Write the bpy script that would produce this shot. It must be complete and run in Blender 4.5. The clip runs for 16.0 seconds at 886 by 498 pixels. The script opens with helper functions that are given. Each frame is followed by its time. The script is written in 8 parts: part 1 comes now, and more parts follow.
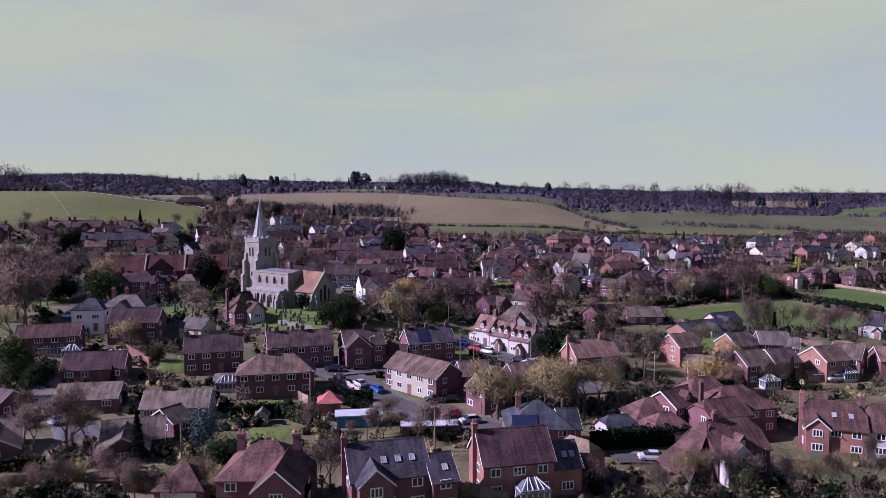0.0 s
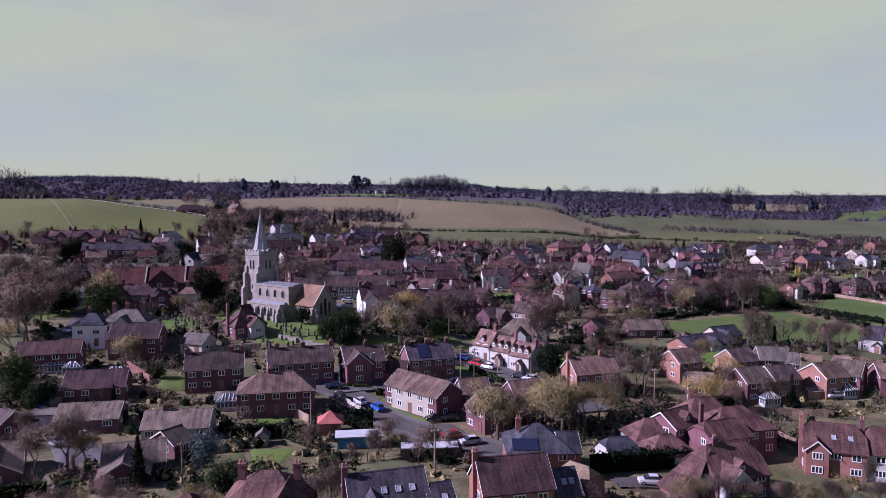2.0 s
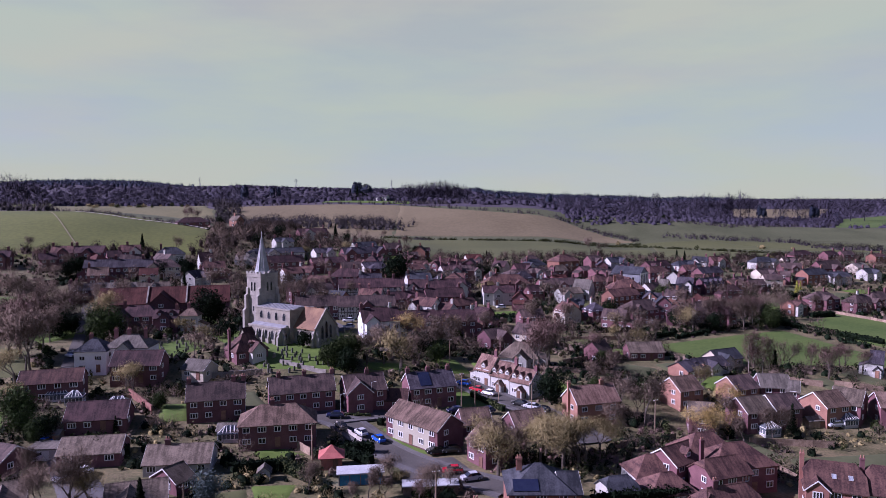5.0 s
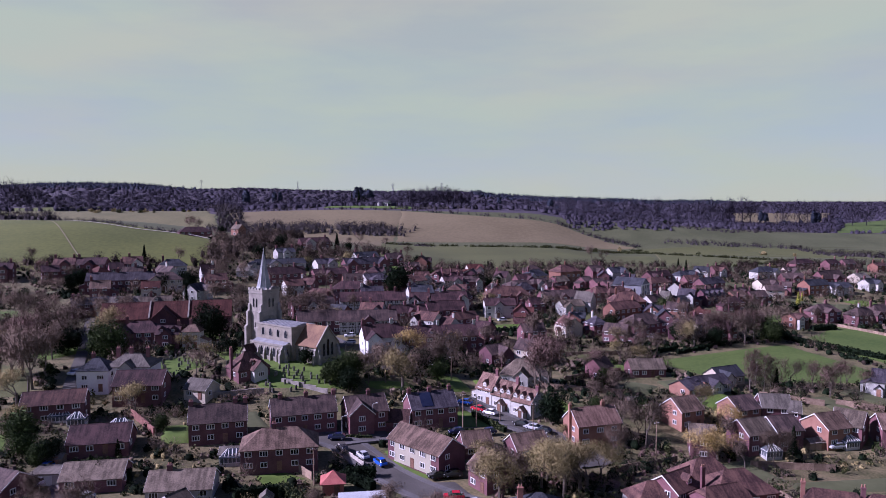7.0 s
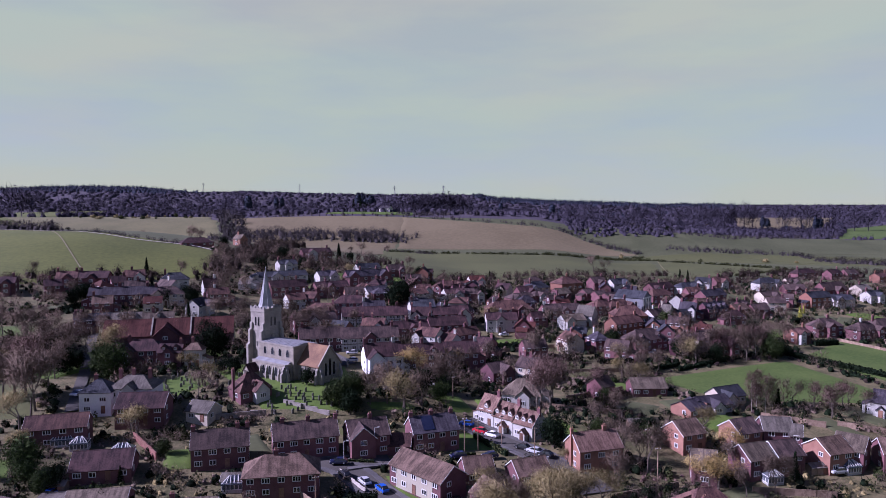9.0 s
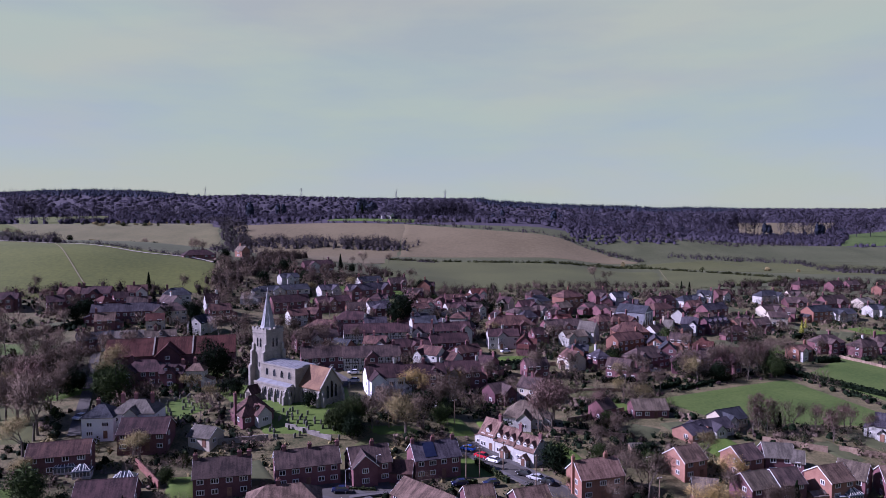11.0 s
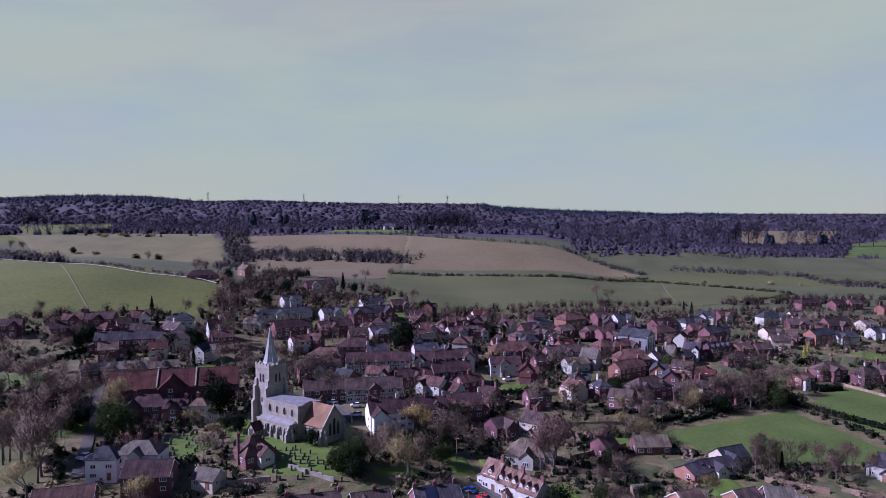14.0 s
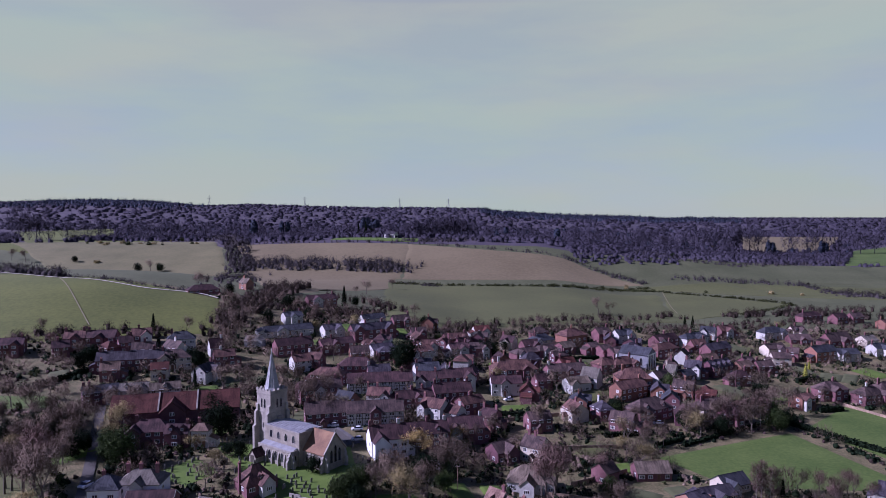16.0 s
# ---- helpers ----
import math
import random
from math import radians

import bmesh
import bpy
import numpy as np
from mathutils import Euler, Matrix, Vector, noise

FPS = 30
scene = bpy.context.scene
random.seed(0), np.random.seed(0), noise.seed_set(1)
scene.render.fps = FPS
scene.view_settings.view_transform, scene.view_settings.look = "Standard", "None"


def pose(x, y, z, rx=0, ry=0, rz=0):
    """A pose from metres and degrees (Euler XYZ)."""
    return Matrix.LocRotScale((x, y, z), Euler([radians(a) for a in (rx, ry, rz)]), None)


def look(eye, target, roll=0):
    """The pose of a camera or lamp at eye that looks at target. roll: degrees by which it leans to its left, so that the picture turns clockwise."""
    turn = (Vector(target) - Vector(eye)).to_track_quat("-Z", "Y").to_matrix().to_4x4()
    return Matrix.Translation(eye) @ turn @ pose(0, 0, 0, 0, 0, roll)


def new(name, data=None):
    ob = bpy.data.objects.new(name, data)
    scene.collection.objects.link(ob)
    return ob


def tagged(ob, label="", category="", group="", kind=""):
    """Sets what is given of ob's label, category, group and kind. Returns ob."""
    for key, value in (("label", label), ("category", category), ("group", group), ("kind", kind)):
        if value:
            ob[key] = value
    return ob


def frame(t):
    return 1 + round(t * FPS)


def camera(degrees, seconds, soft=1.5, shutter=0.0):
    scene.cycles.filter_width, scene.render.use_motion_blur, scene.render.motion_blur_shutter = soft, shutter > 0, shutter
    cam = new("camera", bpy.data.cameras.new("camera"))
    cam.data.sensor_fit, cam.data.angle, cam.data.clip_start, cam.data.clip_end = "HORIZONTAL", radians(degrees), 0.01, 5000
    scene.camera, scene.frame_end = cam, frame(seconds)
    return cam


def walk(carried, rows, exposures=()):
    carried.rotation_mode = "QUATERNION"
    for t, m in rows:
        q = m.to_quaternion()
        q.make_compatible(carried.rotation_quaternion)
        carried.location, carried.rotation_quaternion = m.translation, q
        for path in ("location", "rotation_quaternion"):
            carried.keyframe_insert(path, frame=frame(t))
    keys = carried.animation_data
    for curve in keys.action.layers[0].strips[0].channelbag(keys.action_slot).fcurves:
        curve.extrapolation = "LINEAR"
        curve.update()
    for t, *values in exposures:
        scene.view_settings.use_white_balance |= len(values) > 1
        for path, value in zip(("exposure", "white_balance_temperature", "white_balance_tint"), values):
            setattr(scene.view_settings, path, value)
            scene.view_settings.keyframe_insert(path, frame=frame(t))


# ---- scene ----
cam = camera(65, 16.0, soft=0.6)
PATH = [
    (0, pose(0, 0, 39.54, 86.127, 0, -0.285)),
    (0.5, pose(0, 0, 40.41, 86.153, 0, -0.274)),
    (1, pose(0, 0, 41.33, 86.181, 0, -0.269)),
    (1.5, pose(0, 0, 42.31, 86.211, 0, -0.266)),
    (2, pose(0, 0, 43.31, 86.240, 0, -0.263)),
    (2.5, pose(0, 0, 44.35, 86.268, 0, -0.259)),
    (3, pose(0, 0, 45.42, 86.295, 0, -0.251)),
    (3.5, pose(0, 0, 46.51, 86.320, 0, -0.240)),
    (4, pose(0, 0, 47.62, 86.344, 0, -0.225)),
    (5.2, pose(0, 0, 50.41, 86.400, 0, -0.173)),
    (6.5, pose(0, 0, 53.60, 86.466, 0, -0.097)),
    (7, pose(0, 0, 54.90, 86.495, 0, -0.064)),
    (7.5, pose(0, 0, 56.22, 86.527, 0, -0.031)),
    (8, pose(0, 0, 57.60, 86.560, 0, 0.004)),
    (8.5, pose(0, 0, 59.01, 86.596, 0, 0.038)),
    (9, pose(0, 0, 60.47, 86.634, 0, 0.073)),
    (10.2, pose(0, 0, 64.18, 86.730, 0, 0.154)),
    (11.5, pose(0, 0, 68.53, 86.834, 0, 0.239)),
    (12, pose(0, 0, 70.29, 86.871, 0, 0.272)),
    (12.5, pose(0, 0, 72.10, 86.907, 0, 0.303)),
    (13, pose(0, 0, 73.95, 86.941, 0, 0.335)),
    (13.5, pose(0, 0, 75.84, 86.973, 0, 0.366)),
    (14, pose(0, 0, 77.76, 87.004, 0, 0.396)),
    (14.5, pose(0, 0, 79.71, 87.036, 0, 0.424)),
    (15, pose(0, 0, 81.67, 87.071, 0, 0.450)),
    (15.5, pose(0, 0, 83.63, 87.113, 0, 0.471)),
    (16, pose(0, 0, 85.59, 87.164, 0, 0.485)),
]
# the film's own slow drift of brightness and tint
walk(cam, PATH, exposures=((0.0, 0.76, 5330, 57), (8.0, 0.74, 5180, 55), (16.0, 0.60, 5030, 54)))


# terrain: one height function for the whole valley
def sm(a, b, t):
    t = min(1.0, max(0.0, (t - a) / (b - a)))
    return t * t * (3 - 2 * t)


def hills(x, y):
    """The wider land: low meadows to the east, pasture hill to the west, ridge to the north."""
    knoll = 10.1 * sm(150, 205, y - 0.25 * x) * sm(130, 40, x - min(0.4 * max(0, y - 250), 60))
    rise = 4 * sm(220, 340, y) + 5 * sm(400, 700, y) * sm(250, -100, x) + 5 * sm(400, 620, y) * sm(100, 250, x)
    west = (22 * sm(0, -140, x) + 12 * sm(-140, -280, x)) * sm(200, 380, y) * (1 - 0.95 * sm(440, 760, y))
    north = 38 * sm(690, 905, y) * (1 - 0.22 * sm(-100, -350, x)) * (1 - 0.55 * sm(100, 500, x) * sm(1500, 1000, y))
    far = sm(1200, 2800, y) * (30 - 8 * sm(-800, 1000, x) + 50 * sm(1200, -1400, x))
    a = x / max(y, 300)
    far += sm(1500, 2500, y) * (10 * math.exp(-((a + 0.50) / 0.13) ** 2) - 9 * math.exp(-((a + 0.36) / 0.05) ** 2) + 9 * math.exp(-((a - 0.06) / 0.07) ** 2) - 5 * math.exp(-((a - 0.31) / 0.03) ** 2))
    low = -2.6 - 1.8 * sm(20, 70, x) * sm(230, 180, y) + 3.2 * sm(125, 82, y) * sm(40, -10, x)
    return low + knoll + rise + west + north + far


def village(x, y):
    """The slope that the village stands on: a gentle rise to the north, the churchyard terrace, higher gardens to the west."""
    rise = -2.2 + 2.7 * sm(165, 215, y) + 3.3 * sm(215, 290, y) + 5.5 * sm(260, 345, y) + 7.3 * sm(330, 430, y)
    terrace = 6.6 * sm(20, -30, x) * sm(165, 205, y - 0.1 * x)
    west = 5.8 * sm(-60, -130, x) * sm(190, 300, y) + 5.1 * sm(-10, -110, x) * sm(310, 400, y) + 11.5 * sm(-110, -230, x) * sm(270, 420, y)
    return rise + terrace + west - 3.7 * sm(60, 170, x) * sm(230, 330, y)


def ground(x, y):
    """Height of the land."""
    w = sm(150, 185, y) * sm(640, 430, y)
    return hills(x, y) * (1 - w) + (village(x, y) * w if w else 0)

# ---- world, sun ----
SUN_ELEV, SUN_FROM = 34.0, (-0.985, -0.08)   # low spring sun from the south-west
world = bpy.data.worlds.new("sky")
scene.world = world
world.use_nodes = True
wn, wl = world.node_tree.nodes, world.node_tree.links
wn.clear()
w_out = wn.new("ShaderNodeOutputWorld")
w_bg = wn.new("ShaderNodeBackground")
w_sky = wn.new("ShaderNodeTexSky")
w_sky.sky_type, w_sky.sun_disc = "NISHITA", False
w_sky.sun_elevation = radians(SUN_ELEV)
w_sky.sun_rotation = math.atan2(SUN_FROM[0], SUN_FROM[1])
w_sky.air_density, w_sky.dust_density, w_sky.ozone_density = 0.66, 0.2, 3.0
w_tc = wn.new("ShaderNodeTexCoord")
w_map = wn.new("ShaderNodeMapping")
w_map.inputs["Scale"].default_value = (1.0, 1.0, 4.5)   # cloud streaks lie flat
w_noise = wn.new("ShaderNodeTexNoise")
w_noise.inputs["Scale"].default_value, w_noise.inputs["Detail"].default_value = 2.6, 6.0
w_noise.inputs["Roughness"].default_value = 0.55
w_ramp = wn.new("ShaderNodeValToRGB")
w_ramp.color_ramp.elements[0].position, w_ramp.color_ramp.elements[1].position = 0.36, 0.60
w_ramp.color_ramp.elements[0].color = (0.80, 0.80, 0.80, 1)
w_ramp.color_ramp.elements[1].color = (0.97, 0.97, 0.97, 1)
w_mix = wn.new("ShaderNodeMix")
w_mix.data_type = "RGBA"
w_patch = wn.new("ShaderNodeTexNoise")      # thin high cloud, in places a little greener
w_patch.inputs["Scale"].default_value, w_patch.inputs["Detail"].default_value = 1.7, 3.0
w_tint = wn.new("ShaderNodeValToRGB")
w_tint.color_ramp.elements[0].position, w_tint.color_ramp.elements[1].position = 0.42, 0.62
w_tint.color_ramp.elements[0].color, w_tint.color_ramp.elements[1].color = (0.975, 1.095, 0.565, 1), (0.897, 1.11, 0.58, 1)
w_gain = wn.new("ShaderNodeVectorMath")
w_gain.operation = "SCALE"
w_gain.inputs["Scale"].default_value = 6.1
wl.new(w_map.outputs["Vector"], w_patch.inputs["Vector"])
wl.new(w_patch.outputs["Fac"], w_tint.inputs["Fac"])
wl.new(w_tint.outputs["Color"], w_gain.inputs[0])
wl.new(w_gain.outputs[0], w_mix.inputs["B"])
wl.new(w_tc.outputs["Generated"], w_map.inputs["Vector"])
wl.new(w_map.outputs["Vector"], w_noise.inputs["Vector"])
wl.new(w_noise.outputs["Fac"], w_ramp.inputs["Fac"])
w_sep = wn.new("ShaderNodeSeparateXYZ")
w_high = wn.new("ShaderNodeMapRange")       # the veil of cloud thins out towards the zenith
w_high.inputs["From Min"].default_value, w_high.inputs["From Max"].default_value = 0.285, 0.34
w_high.inputs["To Min"].default_value, w_high.inputs["To Max"].default_value = 1.0, 0.0
w_mul = wn.new("ShaderNodeMath")
w_mul.operation = "MULTIPLY"
wl.new(w_tc.outputs["Generated"], w_sep.inputs[0])
wl.new(w_sep.outputs["Z"], w_high.inputs["Value"])
wl.new(w_ramp.outputs["Color"], w_mul.inputs[0])
wl.new(w_high.outputs["Result"], w_mul.inputs[1])
wl.new(w_mul.outputs[0], w_mix.inputs["Factor"])
wl.new(w_sky.outputs["Color"], w_mix.inputs["A"])
wl.new(w_mix.outputs["Result"], w_bg.inputs["Color"])
w_bg.inputs["Strength"].default_value = 0.05
wl.new(w_bg.outputs["Background"], w_out.inputs["Surface"])
sun = new("sun", bpy.data.lights.new("sun", "SUN"))
sun.data.energy, sun.data.angle, sun.data.color = 5.0, radians(0.6), (1.0, 0.95, 0.82)
sun.matrix_world = look((0, 0, 0), (-SUN_FROM[0], -SUN_FROM[1], -math.tan(radians(SUN_ELEV)) * math.hypot(*SUN_FROM)))

# ---- materials ----
MATS = {}


def material(name, c1, c2, rough=0.85, scale=0.6, fine=6.0, bump=0.0, bump_scale=8.0, metal=0.0, island=0.0, objvar=0.0, spec=0.3, soft=0.14, streak=0.0):
    """A surface with two scales of variation between two colours, an optional relief and a shade that differs from piece to piece."""
    m = bpy.data.materials.new(name)
    m.use_nodes = True
    n, l = m.node_tree.nodes, m.node_tree.links
    b = n["Principled BSDF"]
    b.inputs["Roughness"].default_value, b.inputs["Metallic"].default_value = rough, metal
    b.inputs["Specular IOR Level"].default_value = spec
    geo = n.new("ShaderNodeNewGeometry")
    big, small = n.new("ShaderNodeTexNoise"), n.new("ShaderNodeTexNoise")
    big.inputs["Scale"].default_value, big.inputs["Detail"].default_value = scale, 3.0
    small.inputs["Scale"].default_value, small.inputs["Detail"].default_value = fine, 4.0
    for q in (big, small):
        l.new(geo.outputs["Position"], q.inputs["Vector"])
    add = n.new("ShaderNodeMath")
    add.operation = "MULTIPLY_ADD"
    add.inputs[1].default_value = 0.45
    l.new(small.outputs["Fac"], add.inputs[0])
    half = n.new("ShaderNodeMath")
    half.operation = "MULTIPLY"
    half.inputs[1].default_value = 0.55
    l.new(big.outputs["Fac"], half.inputs[0])
    l.new(half.outputs[0], add.inputs[2])
    ramp = n.new("ShaderNodeValToRGB")
    ramp.color_ramp.elements[0].position, ramp.color_ramp.elements[1].position = 0.5 - soft, 0.5 + soft
    ramp.color_ramp.elements[0].color, ramp.color_ramp.elements[1].color = (*c1, 1), (*c2, 1)
    fac = add.outputs[0]
    if streak:      # weathering that runs down the slope of a roof
        tc, mp, st, ad = n.new("ShaderNodeTexCoord"), n.new("ShaderNodeMapping"), n.new("ShaderNodeTexNoise"), n.new("ShaderNodeMath")
        mp.inputs["Scale"].default_value = (1.6, 0.22, 0.22)
        st.inputs["Scale"].default_value, st.inputs["Detail"].default_value = 1.0, 4.0
        ad.operation = "MULTIPLY_ADD"
        ad.inputs[1].default_value = streak
        l.new(tc.outputs["Object"], mp.inputs["Vector"])
        l.new(mp.outputs["Vector"], st.inputs["Vector"])
        l.new(st.outputs["Fac"], ad.inputs[0])
        lift = n.new("ShaderNodeMath")
        lift.operation = "SUBTRACT"
        lift.inputs[1].default_value = streak * 0.5
        l.new(fac, lift.inputs[0])
        l.new(lift.outputs[0], ad.inputs[2])
        fac = ad.outputs[0]
    l.new(fac, ramp.inputs["Fac"])
    colour = ramp.outputs["Color"]
    for amount, node, socket in ((island, geo, "Random Per Island"), (objvar, n.new("ShaderNodeObjectInfo"), "Random")):
        if amount:
            hsv, rng = n.new("ShaderNodeHueSaturation"), n.new("ShaderNodeMapRange")
            rng.inputs["To Min"].default_value, rng.inputs["To Max"].default_value = 1 - amount, 1 + amount
            l.new(node.outputs[socket], rng.inputs["Value"])
            l.new(rng.outputs["Result"], hsv.inputs["Value"])
            l.new(colour, hsv.inputs["Color"])
            colour = hsv.outputs["Color"]
    l.new(colour, b.inputs["Base Color"])
    if bump:
        bp, bt = n.new("ShaderNodeBump"), n.new("ShaderNodeTexNoise")
        bt.inputs["Scale"].default_value, bp.inputs["Strength"].default_value = bump_scale, bump
        l.new(geo.outputs["Position"], bt.inputs["Vector"])
        l.new(bt.outputs["Fac"], bp.inputs["Height"])
        l.new(bp.outputs["Normal"], b.inputs["Normal"])
    MATS[name] = m
    return m


# walls
material("brick", (0.100, 0.044, 0.051), (0.166, 0.078, 0.085), scale=0.5, fine=9, objvar=0.18)
material("darkbrick", (0.068, 0.030, 0.041), (0.117, 0.053, 0.063), scale=0.5, fine=9, objvar=0.15)
material("orangebrick", (0.179, 0.078, 0.060), (0.275, 0.134, 0.106), scale=0.5, fine=9, objvar=0.1)
material("redbrick", (0.147, 0.066, 0.050), (0.208, 0.102, 0.072), scale=0.5, fine=9, objvar=0.15)
material("pinkbrick", (0.204, 0.100, 0.071), (0.291, 0.154, 0.110), scale=0.5, fine=9, objvar=0.12)
material("white", (0.327, 0.323, 0.298), (0.431, 0.426, 0.398), scale=0.4, fine=3, objvar=0.1)
material("chapelwall", (0.138, 0.143, 0.160), (0.198, 0.204, 0.226), scale=0.5, fine=3)
material("stucco", (0.543, 0.552, 0.560), (0.642, 0.649, 0.658), scale=0.5, fine=3)
material("whitetile", (0.381, 0.368, 0.344), (0.479, 0.467, 0.442), scale=0.8, fine=7)
material("whiterow", (0.294, 0.271, 0.214), (0.357, 0.331, 0.261), scale=0.4, fine=4)
material("cream", (0.361, 0.318, 0.246), (0.491, 0.440, 0.361), scale=0.4, fine=4, objvar=0.1)
material("timber", (0.473, 0.459, 0.432), (0.553, 0.540, 0.513), scale=0.5, fine=4)
material("beam", (0.03, 0.025, 0.02), (0.07, 0.06, 0.05), scale=2, fine=9)
material("flint", (0.17, 0.155, 0.14), (0.31, 0.285, 0.25), scale=0.5, fine=5, bump=0.5, bump_scale=5)
material("stone", (0.190, 0.175, 0.157), (0.292, 0.275, 0.245), scale=0.7, fine=6)
# roofs
for name, c1, c2 in (("redroof", (0.039, 0.021, 0.021), (0.125, 0.068, 0.055)), ("redtile", (0.075, 0.043, 0.034), (0.214, 0.135, 0.107)),
                     ("darkred", (0.023, 0.014, 0.016), (0.073, 0.040, 0.041)), ("barnred", (0.045, 0.016, 0.014), (0.101, 0.039, 0.031)),
                     ("brownroof", (0.053, 0.036, 0.027), (0.157, 0.105, 0.082)), ("darkbrown", (0.030, 0.022, 0.022), (0.092, 0.063, 0.057)),
                     ("greybrown", (0.060, 0.047, 0.036), (0.163, 0.129, 0.099)), ("greyroof", (0.062, 0.055, 0.047), (0.147, 0.131, 0.112)),
                     ("slate", (0.017, 0.019, 0.024), (0.050, 0.052, 0.061)), ("slatebrown", (0.023, 0.020, 0.027), (0.070, 0.062, 0.073)),
                     ("lichenroof", (0.119, 0.084, 0.049), (0.238, 0.182, 0.115))):
    material(name, c1, c2, rough=0.8, scale=0.38, fine=3.5, bump=0.35, bump_scale=7, objvar=0.22, spec=0.15, soft=0.13, streak=0.55)
material("lead", (0.138, 0.141, 0.151), (0.231, 0.235, 0.249), rough=0.7, scale=0.6, fine=5)
material("spirelead", (0.218, 0.225, 0.240), (0.334, 0.342, 0.356), rough=0.7, scale=0.6, fine=5)
material("chancelroof", (0.103, 0.056, 0.038), (0.217, 0.127, 0.071), scale=0.30, fine=5, bump=0.35)
material("churchwall", (0.163, 0.148, 0.122), (0.287, 0.259, 0.214), scale=0.45, fine=4, bump=0.4, bump_scale=5)
material("solar", (0.012, 0.015, 0.035), (0.02, 0.025, 0.05), rough=0.15, spec=0.6)
material("frame", (0.544, 0.544, 0.528), (0.619, 0.619, 0.605), rough=0.5)
material("door", (0.10, 0.05, 0.04), (0.22, 0.12, 0.08), rough=0.6, objvar=0.4)
material("pot", (0.24, 0.12, 0.085), (0.34, 0.18, 0.13))
material("metalgrey", (0.25, 0.26, 0.27), (0.38, 0.39, 0.40), rough=0.5)
material("wood", (0.16, 0.11, 0.075), (0.30, 0.22, 0.16), scale=1, fine=8, objvar=0.25)
material("glass", (0.009, 0.011, 0.015), (0.030, 0.033, 0.039), rough=0.08, scale=0.4, fine=0.8, objvar=0.5, spec=0.7)
material("skyglass", (0.20, 0.22, 0.25), (0.34, 0.36, 0.40), rough=0.12, spec=0.7)
# land
material("pasture", (0.056, 0.070, 0.009), (0.096, 0.108, 0.018), scale=0.02, fine=0.5)
material("meadow", (0.040, 0.072, 0.010), (0.077, 0.112, 0.022), scale=0.04, fine=0.8)
material("lawn", (0.052, 0.092, 0.011), (0.088, 0.135, 0.019), scale=0.2, fine=3)
material("stubble", (0.106, 0.086, 0.042), (0.152, 0.125, 0.065), scale=0.012, fine=0.3)
material("winterwheat", (0.056, 0.063, 0.019), (0.084, 0.091, 0.028), scale=0.015, fine=0.4)
material("scrub", (0.052, 0.060, 0.023), (0.082, 0.089, 0.040), scale=0.03, fine=0.4)
material("drygrass", (0.088, 0.086, 0.034), (0.134, 0.124, 0.054), scale=0.03, fine=0.4)
material("gardens", (0.041, 0.047, 0.014), (0.158, 0.128, 0.065), scale=0.16, fine=1.6)
material("asphalt", (0.047, 0.044, 0.039), (0.084, 0.078, 0.070), scale=0.15, fine=5)
material("footpath", (0.13, 0.12, 0.06), (0.19, 0.175, 0.10), scale=0.1, fine=2)
material("track", (0.357, 0.323, 0.272), (0.493, 0.459, 0.399), scale=0.1, fine=2)
# soil under the far woods, matched to their haze-tinted purple
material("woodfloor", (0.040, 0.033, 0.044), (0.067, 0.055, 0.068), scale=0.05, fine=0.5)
# plants
material("bark", (0.053, 0.043, 0.035), (0.115, 0.096, 0.077), scale=1, fine=8)
material("paletrunk", (0.168, 0.144, 0.120), (0.276, 0.246, 0.216), scale=1, fine=6)
material("twigs", (0.090, 0.068, 0.050), (0.183, 0.139, 0.106), scale=0.2, fine=2, island=0.15, objvar=0.3, spec=0.05)
material("redtwigs", (0.104, 0.065, 0.055), (0.188, 0.126, 0.106), scale=0.2, fine=2, island=0.15, spec=0.05)
# twig colours darkened, with the shade inside distant growth painted in
material("shadebrush", (0.025, 0.020, 0.016), (0.060, 0.045, 0.035), scale=0.15, fine=2, island=0.15, spec=0.05)
material("shaderedbrush", (0.037, 0.025, 0.023), (0.073, 0.050, 0.045), scale=0.15, fine=2, island=0.15, spec=0.05)
material("yellowtwigs", (0.339, 0.245, 0.079), (0.554, 0.410, 0.156), scale=0.2, fine=2, island=0.3, spec=0.05)
material("olivetwigs", (0.161, 0.133, 0.056), (0.300, 0.250, 0.120), scale=0.2, fine=2, island=0.15, spec=0.05)
# dark green pushed near black: deep foliage shade is in the colour too
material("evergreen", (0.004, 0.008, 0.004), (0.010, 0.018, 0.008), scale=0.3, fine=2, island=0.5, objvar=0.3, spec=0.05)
material("bluegreen", (0.035, 0.055, 0.052), (0.07, 0.10, 0.095), scale=0.3, fine=2, island=0.4)
material("leaf", (0.015, 0.027, 0.008), (0.038, 0.054, 0.016), scale=0.3, fine=2, island=0.5, objvar=0.3, spec=0.08)
material("hedgeleaf", (0.026, 0.034, 0.012), (0.066, 0.075, 0.028), scale=0.2, fine=2, island=0.45, objvar=0.3, spec=0.08)
material("golden", (0.20, 0.21, 0.02), (0.34, 0.34, 0.05), scale=0.3, fine=2, island=0.4)
material("thicket", (0.027, 0.024, 0.027), (0.065, 0.058, 0.055), scale=0.04, fine=0.4, island=0.12, spec=0.05)
# far woods: distance haze painted in as a purple-blue tint
material("hazewood", (0.031, 0.027, 0.039), (0.058, 0.053, 0.071), scale=0.018, fine=0.10, island=0.04, spec=0.05, soft=0.2)
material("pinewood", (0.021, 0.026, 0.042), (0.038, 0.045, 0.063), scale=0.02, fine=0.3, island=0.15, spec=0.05)


